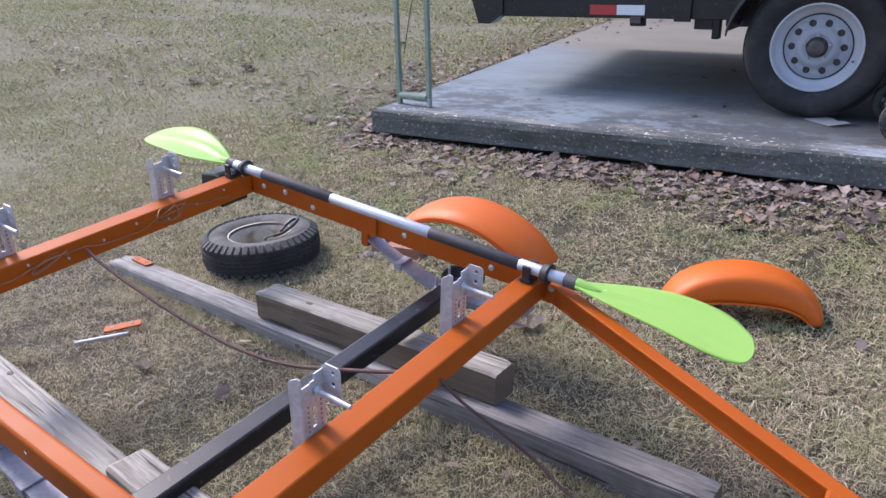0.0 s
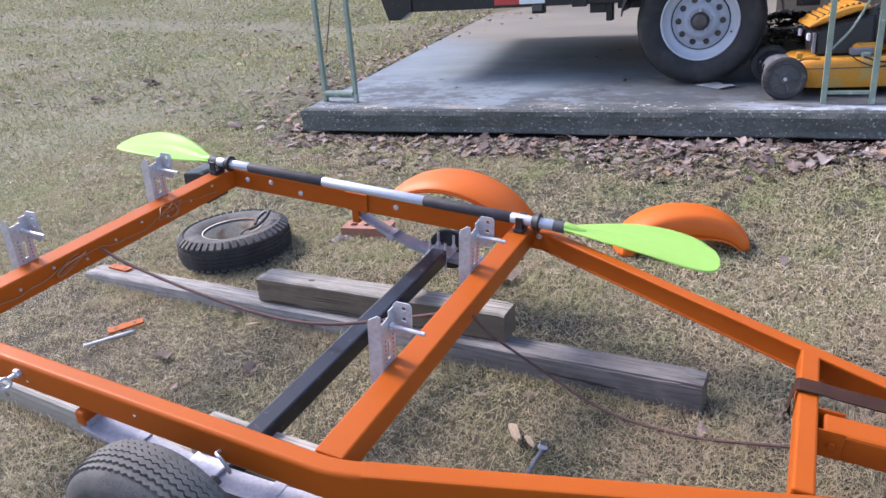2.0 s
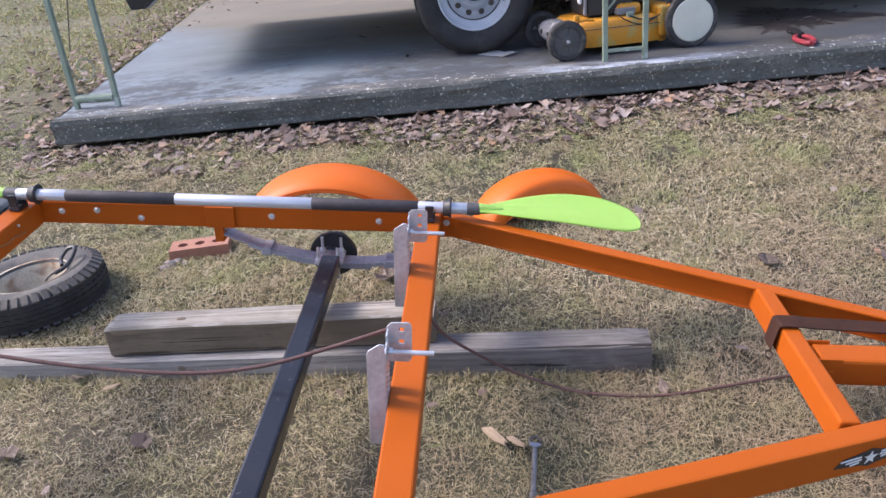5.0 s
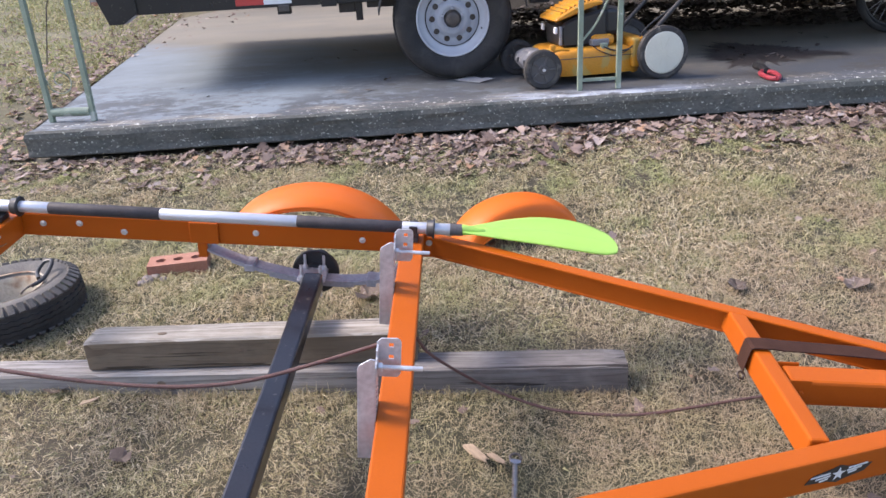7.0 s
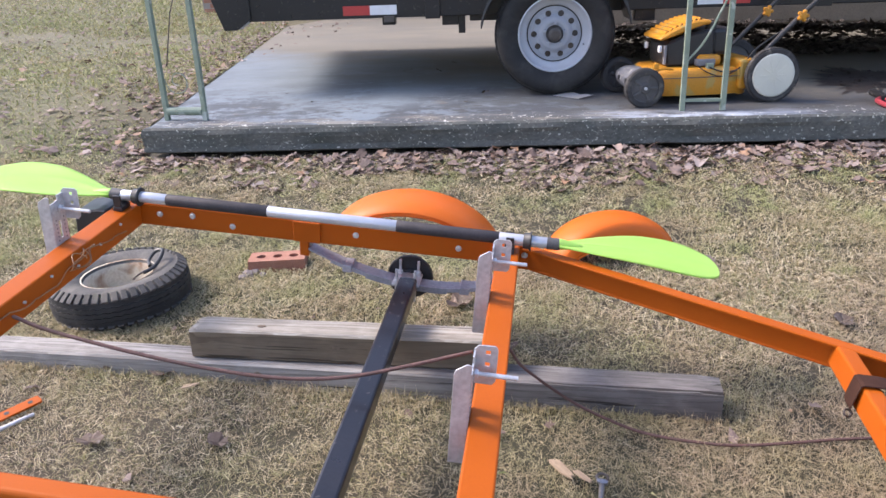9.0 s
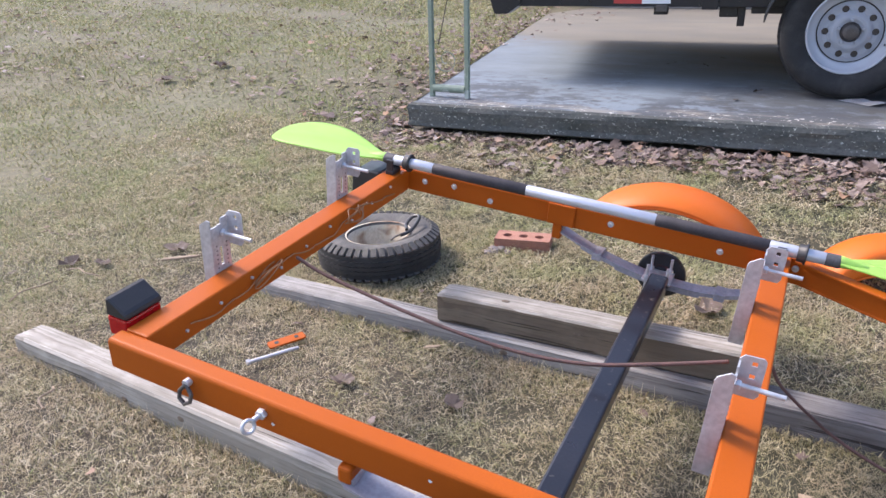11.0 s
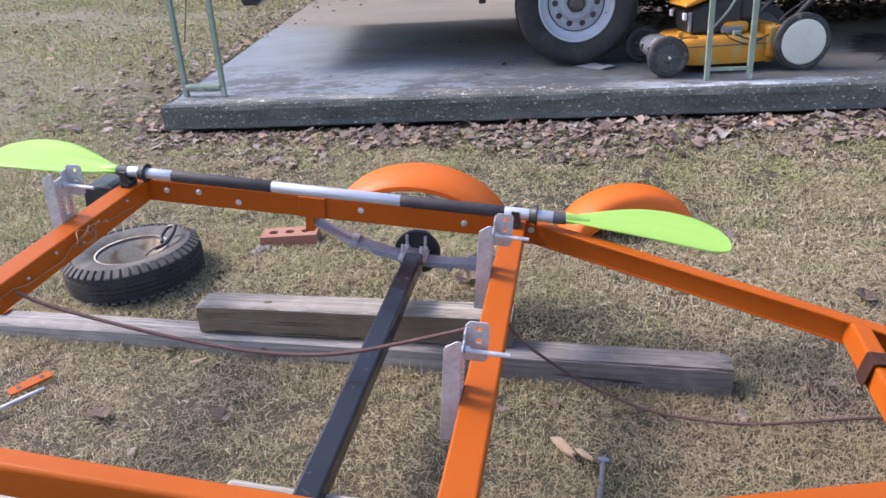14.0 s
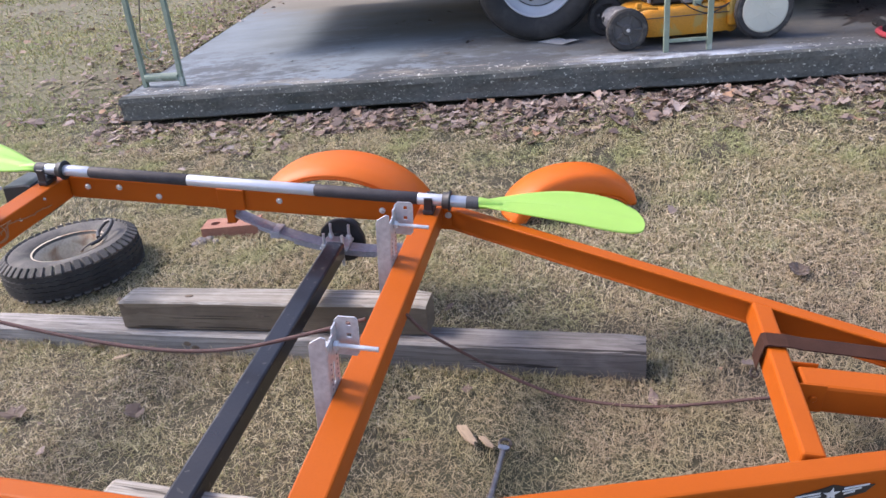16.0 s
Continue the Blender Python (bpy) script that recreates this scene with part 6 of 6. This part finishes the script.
def build_flatbed():
    yaw = 3.0
    fb = thing("flatbed_trailer", pose(0.133, 2.62, SLAB_Z, 0, 0, yaw), "black steel flatbed trailer parked on the concrete slab", "trailer")
    out = Matrix.Rotation(radians(90), 4, "X")
    road_wheel(fb, Matrix.Translation((0, 0.0, 0.345)) @ out)
    road_wheel(fb, Matrix.Translation((0, 2.86, 0.345)) @ Matrix.Rotation(radians(180), 4, "Z") @ out)
    part("axle", tube([(0, 0.0, 0.335), (0, 2.86, 0.335)], 0.03, 12), BLACKP, fb)
    b = block(-1.95, 4.6, 0.150, 0.215, 0.452, 0.62, 0.004)
    part("side_beam", b, BLACKP, fb)
    part("side_beam", block(-2.34, 4.6, 2.66, 2.725, 0.452, 0.62, 0.004), BLACKP, fb)
    for k in range(8):
        x = -1.90 + 0.92 * k
        part("cross_beam", block(x - 0.03, x + 0.03, 0.216, 2.659, 0.47, 0.60, 0.003), BLACKP, fb)
    for k in range(19):
        y = 0.155 + 0.132 * k
        part("deck_plank", block(-1.93 - 0.155 * (y - 0.15), 4.6, y, y + 0.127, 0.621, 0.66, 0.003), DKGREY, fb)
    part("corner_post", plate([(-2.025, 0.405), (-1.940, 0.405), (-1.850, 0.465), (-1.850, 0.62), (-1.98, 0.90), (-2.16, 0.90), (-2.095, 0.61)], 0.09, None, Matrix.Translation((0, 0.225, 0)) @ out, 0.003), BLACKP, fb)
    for x in (-0.72, 1.55, 3.0):
        part("stake_pocket", block(x - 0.045, x + 0.045, 0.128, 0.149, 0.44, 0.66, 0.003), BLACKP, fb)
    # unseen boards above the deck, added to keep the sun off the slab behind
    part("side_board", block(-1.95, 4.6, 0.160, 0.200, 0.661, 1.30, 0.004), BLACKP, fb)
    part("side_board", block(-2.34, 4.6, 2.62, 2.66, 0.661, 1.30, 0.004), BLACKP, fb)
    part("end_board", beam_between((-1.90, 0.202), (-2.28, 2.618), -0.04, 0.662, 1.30), BLACKP, fb)
    part("end_beam", beam_between((-1.90, 0.217), (-2.28, 2.658), 0.05, 0.452, 0.60), BLACKP, fb)
    for x0, x1, mt in ((-1.27, -1.105, REDTAPE), (-1.1045, -0.94, WHITETAPE), (0.84, 0.985, WHITETAPE), (0.9855, 1.14, REDTAPE)):
        part("reflector_tape", block(x0, x1, 0.1465, 0.1498, 0.470, 0.525, 0.0), mt, fb)
    for x, w, d in ((-0.62, 0.05, 0.06), (-0.55, 0.02, 0.11), (-0.40, 0.10, 0.04), (0.55, 0.06, 0.07), (-1.0, 0.04, 0.05)):
        part("bracket", block(x - w, x + w, 0.20, 0.26, 0.455 - d, 0.46, 0.004), BLACKP, fb)
    part("lamp", block(-1.02, -0.955, 0.132, 0.1495, 0.425, 0.463, 0.004), DARKSTEEL, fb)
    # wheel arch
    b = bmesh.new()
    pts = [(0.43 * math.cos(a), 0.345 + 0.42 * math.sin(a)) for a in [math.pi * (0.06 + 0.88 * k / 24) for k in range(25)]]
    rows = []
    for x, z in pts:
        rows.append([b.verts.new(v) for v in ((x, -0.14, z), (x, 0.149, z), (x * 0.985, 0.149, z - 0.006), (x * 0.985, -0.14, z - 0.006), (x * 0.985, -0.14, z - 0.03), (x, -0.143, z - 0.03))])
    for p, q in zip(rows, rows[1:]):
        for i in range(6):
            b.faces.new((p[i], p[(i + 1) % 6], q[(i + 1) % 6], q[i]))
    b.faces.new(rows[0])
    b.faces.new(rows[-1][::-1])
    part("wheel_arch", b, BLACKP, fb)
    # jack leg and tongue at the far end keep it level
    part("stand_leg", block(4.2, 4.28, 0.8, 0.88, 0.0, 0.46, 0.004), BLACKP, fb)


build_flatbed()


# ---- lawn mower ----
MOWERTYRE = mat("dusty_mower_tyre", (0.036, 0.034, 0.036), (0.062, 0.058, 0.056), 0.8, scale=14, fine=200, bump=0.2, c3=(0.13, 0.12, 0.105), spots=-0.02, spot_scale=22, blur=0.2)
NOSE = mat("dusty_blue_grey_casting", (0.17, 0.175, 0.20), (0.11, 0.112, 0.125), 0.75, scale=16, fine=120, bump=0.35, c3=(0.30, 0.29, 0.27), spots=0.02, spot_scale=24, blur=0.2)


def mower_wheel(parent, m, R, w, cap, caplabel, dished):
    wh = new("wheel")
    wh.parent = parent
    wh.matrix_local = m
    h = w / 2
    part("tyre", lathe([(R * 0.72, -h), (R * 0.94, -h), (R, -h * 0.6), (R, h * 0.6), (R * 0.94, h), (R * 0.72, h)], 48, None, None, True), MOWERTYRE, wh)
    b = bmesh.new()
    for k in range(56):
        a = 2 * math.pi * k / 56
        block(-0.002, 0.0015, -R * 0.035, R * 0.035, -h * 0.85, h * 0.85, 0.0, b, Matrix.Rotation(a, 4, "Z") @ Matrix.Translation((R, 0, 0)))
    part("tread", b, MOWERTYRE, wh)
    if dished:
        part("back_disc", lathe([(R * 0.78, -h * 0.6), (R * 0.3, -h * 0.8), (0, -h * 0.8)], 32), DKGREY, wh, "dark plastic back of the wheel")
        b = lathe([(R * 0.80, h * 0.85), (R * 0.80, h * 1.05), (R * 0.74, h * 1.16), (R * 0.3, h * 1.02), (0, h * 0.98)], 48)
        cp = part("hub_cap", b, cap, wh, caplabel, True)
        for k in range(10):
            a = 2 * math.pi * k / 10
            part("rib", block(R * 0.12, R * 0.68, -0.003, 0.003, h * 1.02, h * 1.13, 0.001, None, Matrix.Rotation(a, 4, "Z")), cap, cp)
    else:
        b = lathe([(R * 0.73, h * 0.6), (R * 0.66, h * 0.5), (R * 0.3, h * 0.7), (R * 0.22, h * 1.15), (0, h * 1.15)], 40)
        cp = part("hub", b, cap, wh, caplabel)
        for k in range(5):
            a = 2 * math.pi * k / 5
            part("spoke", block(R * 0.2, R * 0.70, -R * 0.07, R * 0.07, h * 0.5, h * 0.9, 0.003, None, Matrix.Rotation(a, 4, "Z")), cap, cp)
        part("axle_nut", bolt(0.009, 0.012, None, Matrix.Translation((0, 0, h * 1.15))), GALV, wh)


def build_mower():
    mo = thing("lawn_mower", pose(0.603, 2.125, SLAB_Z, 0, 0, 10.5), "yellow and black walk-behind lawn mower on the slab", "lawn mower")
    out = Matrix.Rotation(radians(90), 4, "X")
    back = Matrix.Rotation(radians(180), 4, "Z") @ out
    mower_wheel(mo, Matrix.Translation((0, 0, 0.101)) @ out, 0.101, 0.046, DKGREY, "dark spoked hub", False)
    mower_wheel(mo, Matrix.Translation((0.0, 0.50, 0.101)) @ back, 0.101, 0.046, DKGREY, "dark spoked hub", False)
    mower_wheel(mo, Matrix.Translation((0.676, -0.005, 0.140)) @ out, 0.140, 0.040, OFFWHITE, "off-white disc hub cap", True)
    mower_wheel(mo, Matrix.Translation((0.676, 0.50, 0.140)) @ back, 0.140, 0.040, OFFWHITE, "off-white disc hub cap", True)
    # deck: a skirted shell
    b = bmesh.new()
    rows = []
    for z, s in ((0.044, 1.0), (0.052, 1.012), (0.150, 1.0), (0.172, 0.975), (0.182, 0.92), (0.186, 0.70)):
        row = []
        for k in range(48):
            a = 2 * math.pi * k / 48
            c, q = math.cos(a), math.sin(a)
            ex = 0.55
            row.append(b.verts.new((0.320 + 0.285 * s * abs(c) ** ex * (1 if c > 0 else -1), 0.248 + 0.215 * s * abs(q) ** ex * (1 if q > 0 else -1), z - 0.010 * (c > 0.6))))
        rows.append(row)
    for p, q in zip(rows, rows[1:]):
        for k in range(48):
            b.faces.new((p[k], p[(k + 1) % 48], q[(k + 1) % 48], q[k]))
    b.faces.new(rows[-1])
    part("deck", b, YELLOW, mo, "yellow steel cutting deck", True)
    skirt = part("rear_skirt", block(0.515, 0.604, 0.026, 0.46, 0.066, 0.222, 0.014), YELLOW, mo, "raised yellow end of the deck")
    for z in (0.092, 0.150):
        part("slot", block(0.578, 0.592, 0.0235, 0.030, z, z + 0.036, 0.003), BLACKPL, skirt)
    part("crease", tube([(0.10, 0.0315, 0.138), (0.52, 0.0315, 0.138)], 0.0025, 6), DARKSTEEL, mo)
    b = bmesh.new()
    rows = []
    for k in range(13):
        y = 0.040 + 0.42 * k / 12
        bulge = math.sin(math.pi * (k + 0.6) / 13.2) ** 0.4
        rows.append([b.verts.new((0.02 + (0.085 * bulge + 0.006 * noise.noise((k * 0.9, j, 1))) * math.cos(a), y, 0.118 + (0.062 * bulge + 0.006 * noise.noise((k * 0.9, j, 5))) * math.sin(a))) for j, a in enumerate([2 * math.pi * i / 14 for i in range(14)])])
    for p, q in zip(rows, rows[1:]):
        for i in range(14):
            b.faces.new((p[i], p[(i + 1) % 14], q[(i + 1) % 14], q[i]))
    b.faces.new(rows[0])
    b.faces.new(rows[-1][::-1])
    guard = part("front_guard", b, NOSE, mo, "dusty grey cast front guard", True)
    for y in (0.12, 0.25, 0.38):
        part("hole", lathe([(0, 0.010), (0.012, 0.010), (0.014, 0), (0, 0)], 16, None, Matrix.Translation((-0.062, y, 0.125)) @ Matrix.Rotation(radians(-90), 4, "Y")), BLACKPL, guard)
    part("height_lever", tube(spline([(0.03, 0.02, 0.115), (0.06, 0.02, 0.175), (0.10, 0.03, 0.190), (0.16, 0.035, 0.185)], 6), 0.007, 8), YELLOW, mo)
    part("lever_knob", block(0.045, 0.075, 0.000, 0.026, 0.192, 0.224, 0.008), YELLOW, mo)
    # engine: block, shroud and cap
    b = bmesh.new()
    plate([(0.150, 0.185), (0.140, 0.270), (0.150, 0.312), (0.24, 0.350), (0.36, 0.372), (0.405, 0.372), (0.41, 0.185)], 0.28, b, Matrix.Translation((0, 0.40, 0)) @ out, 0.014)
    part("engine_block", b, BLACKPL, mo, "black engine housing")
    part("engine_rear", block(0.400, 0.520, 0.14, 0.38, 0.235, 0.375, 0.022), BLACKPL, mo)
    # hood: a thin arched shell with slanting ribs across it
    def arch(u):
        k = (u - 0.105) / 0.27
        return 0.312 + 0.112 * math.sin(math.pi * min(1.0, 0.16 + 0.62 * k) * 0.72) ** 1.3
    b = bmesh.new()
    us = [0.105 + 0.27 * i / 16 for i in range(17)]
    plate([(u, arch(u)) for u in us] + [(u, arch(u) - 0.018 - 0.022 * math.sin(math.pi * (u - 0.105) / 0.27)) for u in us[::-1]], 0.30, b, Matrix.Translation((0, 0.405, 0)) @ out, 0.008)
    hood = part("shroud", b, YELLOW, mo, "yellow engine shroud with louvres")
    for k in range(8):
        u = 0.140 + 0.025 * k
        part("louvre", block(-0.004, 0.004, 0.125, 0.385, -0.004, 0.014, 0.002, None, Matrix.Translation((u, 0, arch(u))) @ Matrix.Rotation(radians(28), 4, "Y")), YELLOW, hood)
        part("louvre_slot", block(0.006, 0.018, 0.135, 0.375, -0.006, 0.0015, 0.001, None, Matrix.Translation((u, 0, arch(u + 0.012))) @ Matrix.Rotation(radians(-18), 4, "Y")), BLACKPL, hood, "dark slot")
    part("fuel_cap", lathe([(0.030, 0), (0.030, 0.034), (0.025, 0.040), (0, 0.040)], 20, None, Matrix.Translation((0.395, 0.17, 0.368))), BLACKPL, mo)
    part("headlamp_trim", block(0.132, 0.148, 0.112, 0.132, 0.20, 0.300, 0.005), MIDGREY, mo)
    for y in (0.118, 0.350):
        part("headlamp", block(0.106, 0.122, y, y + 0.030, 0.262, 0.298, 0.005), WHITETAPE, mo, "small clear headlamp")
    part("rear_hood", block(0.31, 0.44, 0.085, 0.14, 0.185, 0.245, 0.022), YELLOW, mo)
    part("carburettor", block(0.30, 0.40, 0.07, 0.12, 0.19, 0.225, 0.006), MIDGREY, mo)
    part("bowl", block(0.345, 0.385, 0.045, 0.075, 0.165, 0.205, 0.006), GREENIRON, mo)
    part("cable", tube(spline([(0.35, 0.05, 0.19), (0.42, 0.03, 0.165), (0.50, 0.03, 0.17), (0.56, 0.05, 0.22), (0.62, 0.06, 0.28), (0.74, 0.06, 0.36)], 8), 0.004, 6), BLACKPL, mo)
    part("cable", tube(spline([(0.29, 0.045, 0.200), (0.34, 0.027, 0.165), (0.42, 0.026, 0.140), (0.50, 0.026, 0.168)], 8), 0.003, 6), BLACKPL, mo)
    part("rear_deflector", block(0.56, 0.68, 0.06, 0.44, 0.09, 0.205, 0.02), BLACKPL, mo)
    for y in (0.055, 0.455):
        part("handle_tube", tube(spline([(0.60, y, 0.215), (0.645, y, 0.25), (0.82, y, 0.425), (1.16, y, 0.75), (1.22, y, 0.81)], 8), 0.0125, 12), BLACKPL, mo)
        b = lathe([(0.008, 0.0), (0.022, 0.002), (0.022, 0.016), (0.012, 0.020), (0, 0.020)], 6, None, Matrix.Translation((0.825, y - 0.012, 0.430)) @ out)
        for k in range(5):
            a = 2 * math.pi * k / 5
            lathe([(0.009, 0.0), (0.010, 0.004), (0.010, 0.014), (0.006, 0.018), (0, 0.018)], 10, b, Matrix.Translation((0.825, y - 0.012, 0.430)) @ out @ Matrix.Translation((0.022 * math.cos(a), 0.022 * math.sin(a), 0)))
        part("knob", b, YELLOW, mo, "orange star knob")
    part("handle_bar", tube([(1.22, 0.055, 0.81), (1.22, 0.455, 0.81)], 0.0125, 12), BLACKPL, mo)


build_mower()


# ---- small things on the slab ----
REDGRIP = mat("faded_red_rubber", (0.36, 0.045, 0.060), (0.30, 0.035, 0.048), 0.5, scale=30, fine=300, bump=0.05)


def build_slab_things():
    p = thing("paper_sheet", pose(0.25, 2.48, SLAB_Z + 0.0005, 0, 0, -42), "folded white paper lying flat on the concrete", "paper")
    b = bmesh.new()
    n = 8
    g = [[b.verts.new((-0.11 + 0.22 * i / n, -0.06 + 0.12 * j / 4, 0.003 + 0.008 * abs(math.sin(i * 0.8)) * (j / 4) + 0.003 * noise.noise((i, j, 2)) + (0.01 if i == n else 0))) for i in range(n + 1)] for j in range(5)]
    for r, s in zip(g, g[1:]):
        for i in range(n):
            b.faces.new((r[i], r[i + 1], s[i + 1], s[i]))
    bmesh.ops.solidify(b, geom=b.faces[:], thickness=0.001)
    part("sheet", b, PAPER, p)
    pr = thing("pruning_shears", pose(1.815, 2.20, SLAB_Z + 0.014, 0, 0, -97), "hand shears with black sheath and red grips on the slab", "shears")
    part("blade", plate([(-0.27, 0.0), (-0.20, -0.014), (-0.12, -0.012), (-0.12, 0.012), (-0.20, 0.014)], 0.005, None, None, 0.001), DARKSTEEL, pr)
    part("sheath", tube(spline([(-0.20, 0.003, 0.004), (-0.12, 0.012, 0.006), (-0.05, 0.012, 0.006), (0.02, 0.008, 0.004)], 8), 0.020, 10), BLACKPL, pr)
    for s in (1, -1):
        part("grip", tube(spline([(0.0, 0.012 * s, 0.002), (0.06, 0.036 * s, 0.002), (0.15, 0.034 * s, 0.002), (0.21, 0.018 * s, 0.002), (0.225, 0.0, 0.002)], 8), 0.0125, 10), REDGRIP, pr, "red grip")
    # stain with a ragged outline, sunk into the concrete's surface
    b = bmesh.new()
    c = b.verts.new((0, 0, 0))
    rim = []
    for k in range(220):
        a = 2 * math.pi * k / 220
        r = 0.30 + 0.17 * math.exp(-((a - 1.75) / 0.35) ** 2) + 0.16 * math.exp(-((a - 6.05) / 0.30) ** 2) + 0.13 * math.exp(-((a - 3.9) / 0.35) ** 2)
        r *= 1 + 0.35 * noise.noise((math.cos(a) * 2.6, math.sin(a) * 2.6, 4)) + 0.40 * noise.noise((math.cos(a) * 9, math.sin(a) * 9, 7)) + 0.35 * noise.noise((math.cos(a) * 31, math.sin(a) * 31, 2))
        rim.append(b.verts.new((r * math.cos(a), 1.15 * r * math.sin(a), 0)))
    for k in range(220):
        b.faces.new((c, rim[k], rim[(k + 1) % 220]))
    s = part("oil_stain", b, STAIN)
    s.matrix_world = pose(2.06, 2.93, SLAB_Z + 0.0025, 0, 0, 0)
    tagged(s, "dark ragged oil stain soaked into the concrete", "stain", kind="structure")


def build_bicycle():
    bk = thing("bicycle", pose(3.22, 3.52, SLAB_Z, 0, 0, 12), "black bicycle with a spoked front wheel parked on the slab", "bicycle")
    R = 0.33
    m = Matrix.Translation((0, 0, R + 0.02)) @ Matrix.Rotation(radians(90), 4, "X")
    wh = new("wheel")
    wh.parent = bk
    wh.matrix_local = m
    part("tyre", ring(R - 0.002, 0.022, Matrix.Identity(4), 64), RUBBER, wh, smooth=True)
    part("rim", ring(R - 0.032, 0.010, Matrix.Identity(4), 64), BLACKPL, wh, smooth=True)
    part("hub", tube([(0, 0, -0.05), (0, 0, 0.05)], 0.02, 14), DARKSTEEL, wh)
    for k in range(28):
        a = 2 * math.pi * k / 28
        o = 1.2 if k % 2 else -1.2
        part("spoke", tube([(0.022 * math.cos(a + o), 0.022 * math.sin(a + o), 0.035 if k % 4 < 2 else -0.035), ((R - 0.035) * math.cos(a), (R - 0.035) * math.sin(a), 0)], 0.0018, 5), GALV, wh)
    for y in (-0.06, 0.06):
        part("fork_leg", tube([(0, y, R + 0.02), (0.12, y, 0.75), (0.16, y * 0.6, 0.88)], 0.013, 10), BLACKPL, bk)
    part("head_tube", tube([(0.15, 0, 0.84), (0.22, 0, 1.05)], 0.02, 12), BLACKPL, bk)
    part("down_tube", tube([(0.17, 0, 0.88), (0.65, 0, 0.34)], 0.018, 12), BLACKPL, bk)
    w2 = new("wheel")
    w2.parent = bk
    w2.matrix_local = Matrix.Translation((1.06, 0, 0)) @ m
    part("tyre", ring(R - 0.002, 0.022, Matrix.Identity(4), 48), RUBBER, w2, smooth=True)
    part("rim", ring(R - 0.032, 0.010, Matrix.Identity(4), 48), BLACKPL, w2, smooth=True)
    part("stay", tube([(0.65, 0, 0.34), (1.06, 0, R + 0.02)], 0.012, 10), BLACKPL, bk)


def build_back():
    w = part("wall_back", block(0.35, 9.0, 6.75, 6.95, 0.2, 3.0, 0.0), SIDING)
    tagged(w, "tan lapped siding wall behind the slab", "wall", kind="structure")
    for k in range(14):
        part("board", block(0.35, 9.0, 6.728, 6.7485, 0.40 + 0.18 * k, 0.575 + 0.18 * k, 0.004, None), SIDING, w)
    p = thing("wooden_post", Matrix.Translation((3.62, 5.72, SLAB_Z)), "dark square wooden post standing at the back of the slab", "post")
    part("shaft", block(-0.16, 0.16, -0.12, 0.12, 0.0, 1.6, 0.012), ENDGRAIN, p)
    part("base_board", block(-0.18, 0.18, -0.14, 0.14, 0.0, 0.09, 0.008), ENDGRAIN, p)
    h = part("wall_north", block(-5.35, 4.0, 9.9, 10.2, 0.2, 3.2), mat("mortar", (0.36, 0.33, 0.30), (0.30, 0.28, 0.25), 0.9))
    tagged(h, "red brick house wall beyond the lawn", "wall", kind="structure")
    me = None
    for row in range(4):
        for k in range(34):
            x = -5.33 + 0.205 * k + (0.1 if row % 2 else 0)
            if me is None:
                p = part("brick", block(0, 0.195, -0.012, 0.05, 0, 0.066, 0.003, seg=1), BRICK, h)
                me = p.data
            else:
                p = new("brick", me)
                p.parent = h
            p.location = (x, 9.9, 0.50 + 0.077 * row)


build_slab_things()
build_bicycle()
build_back()

# ---- what nobody could count ----
build_grass()
build_leaves()
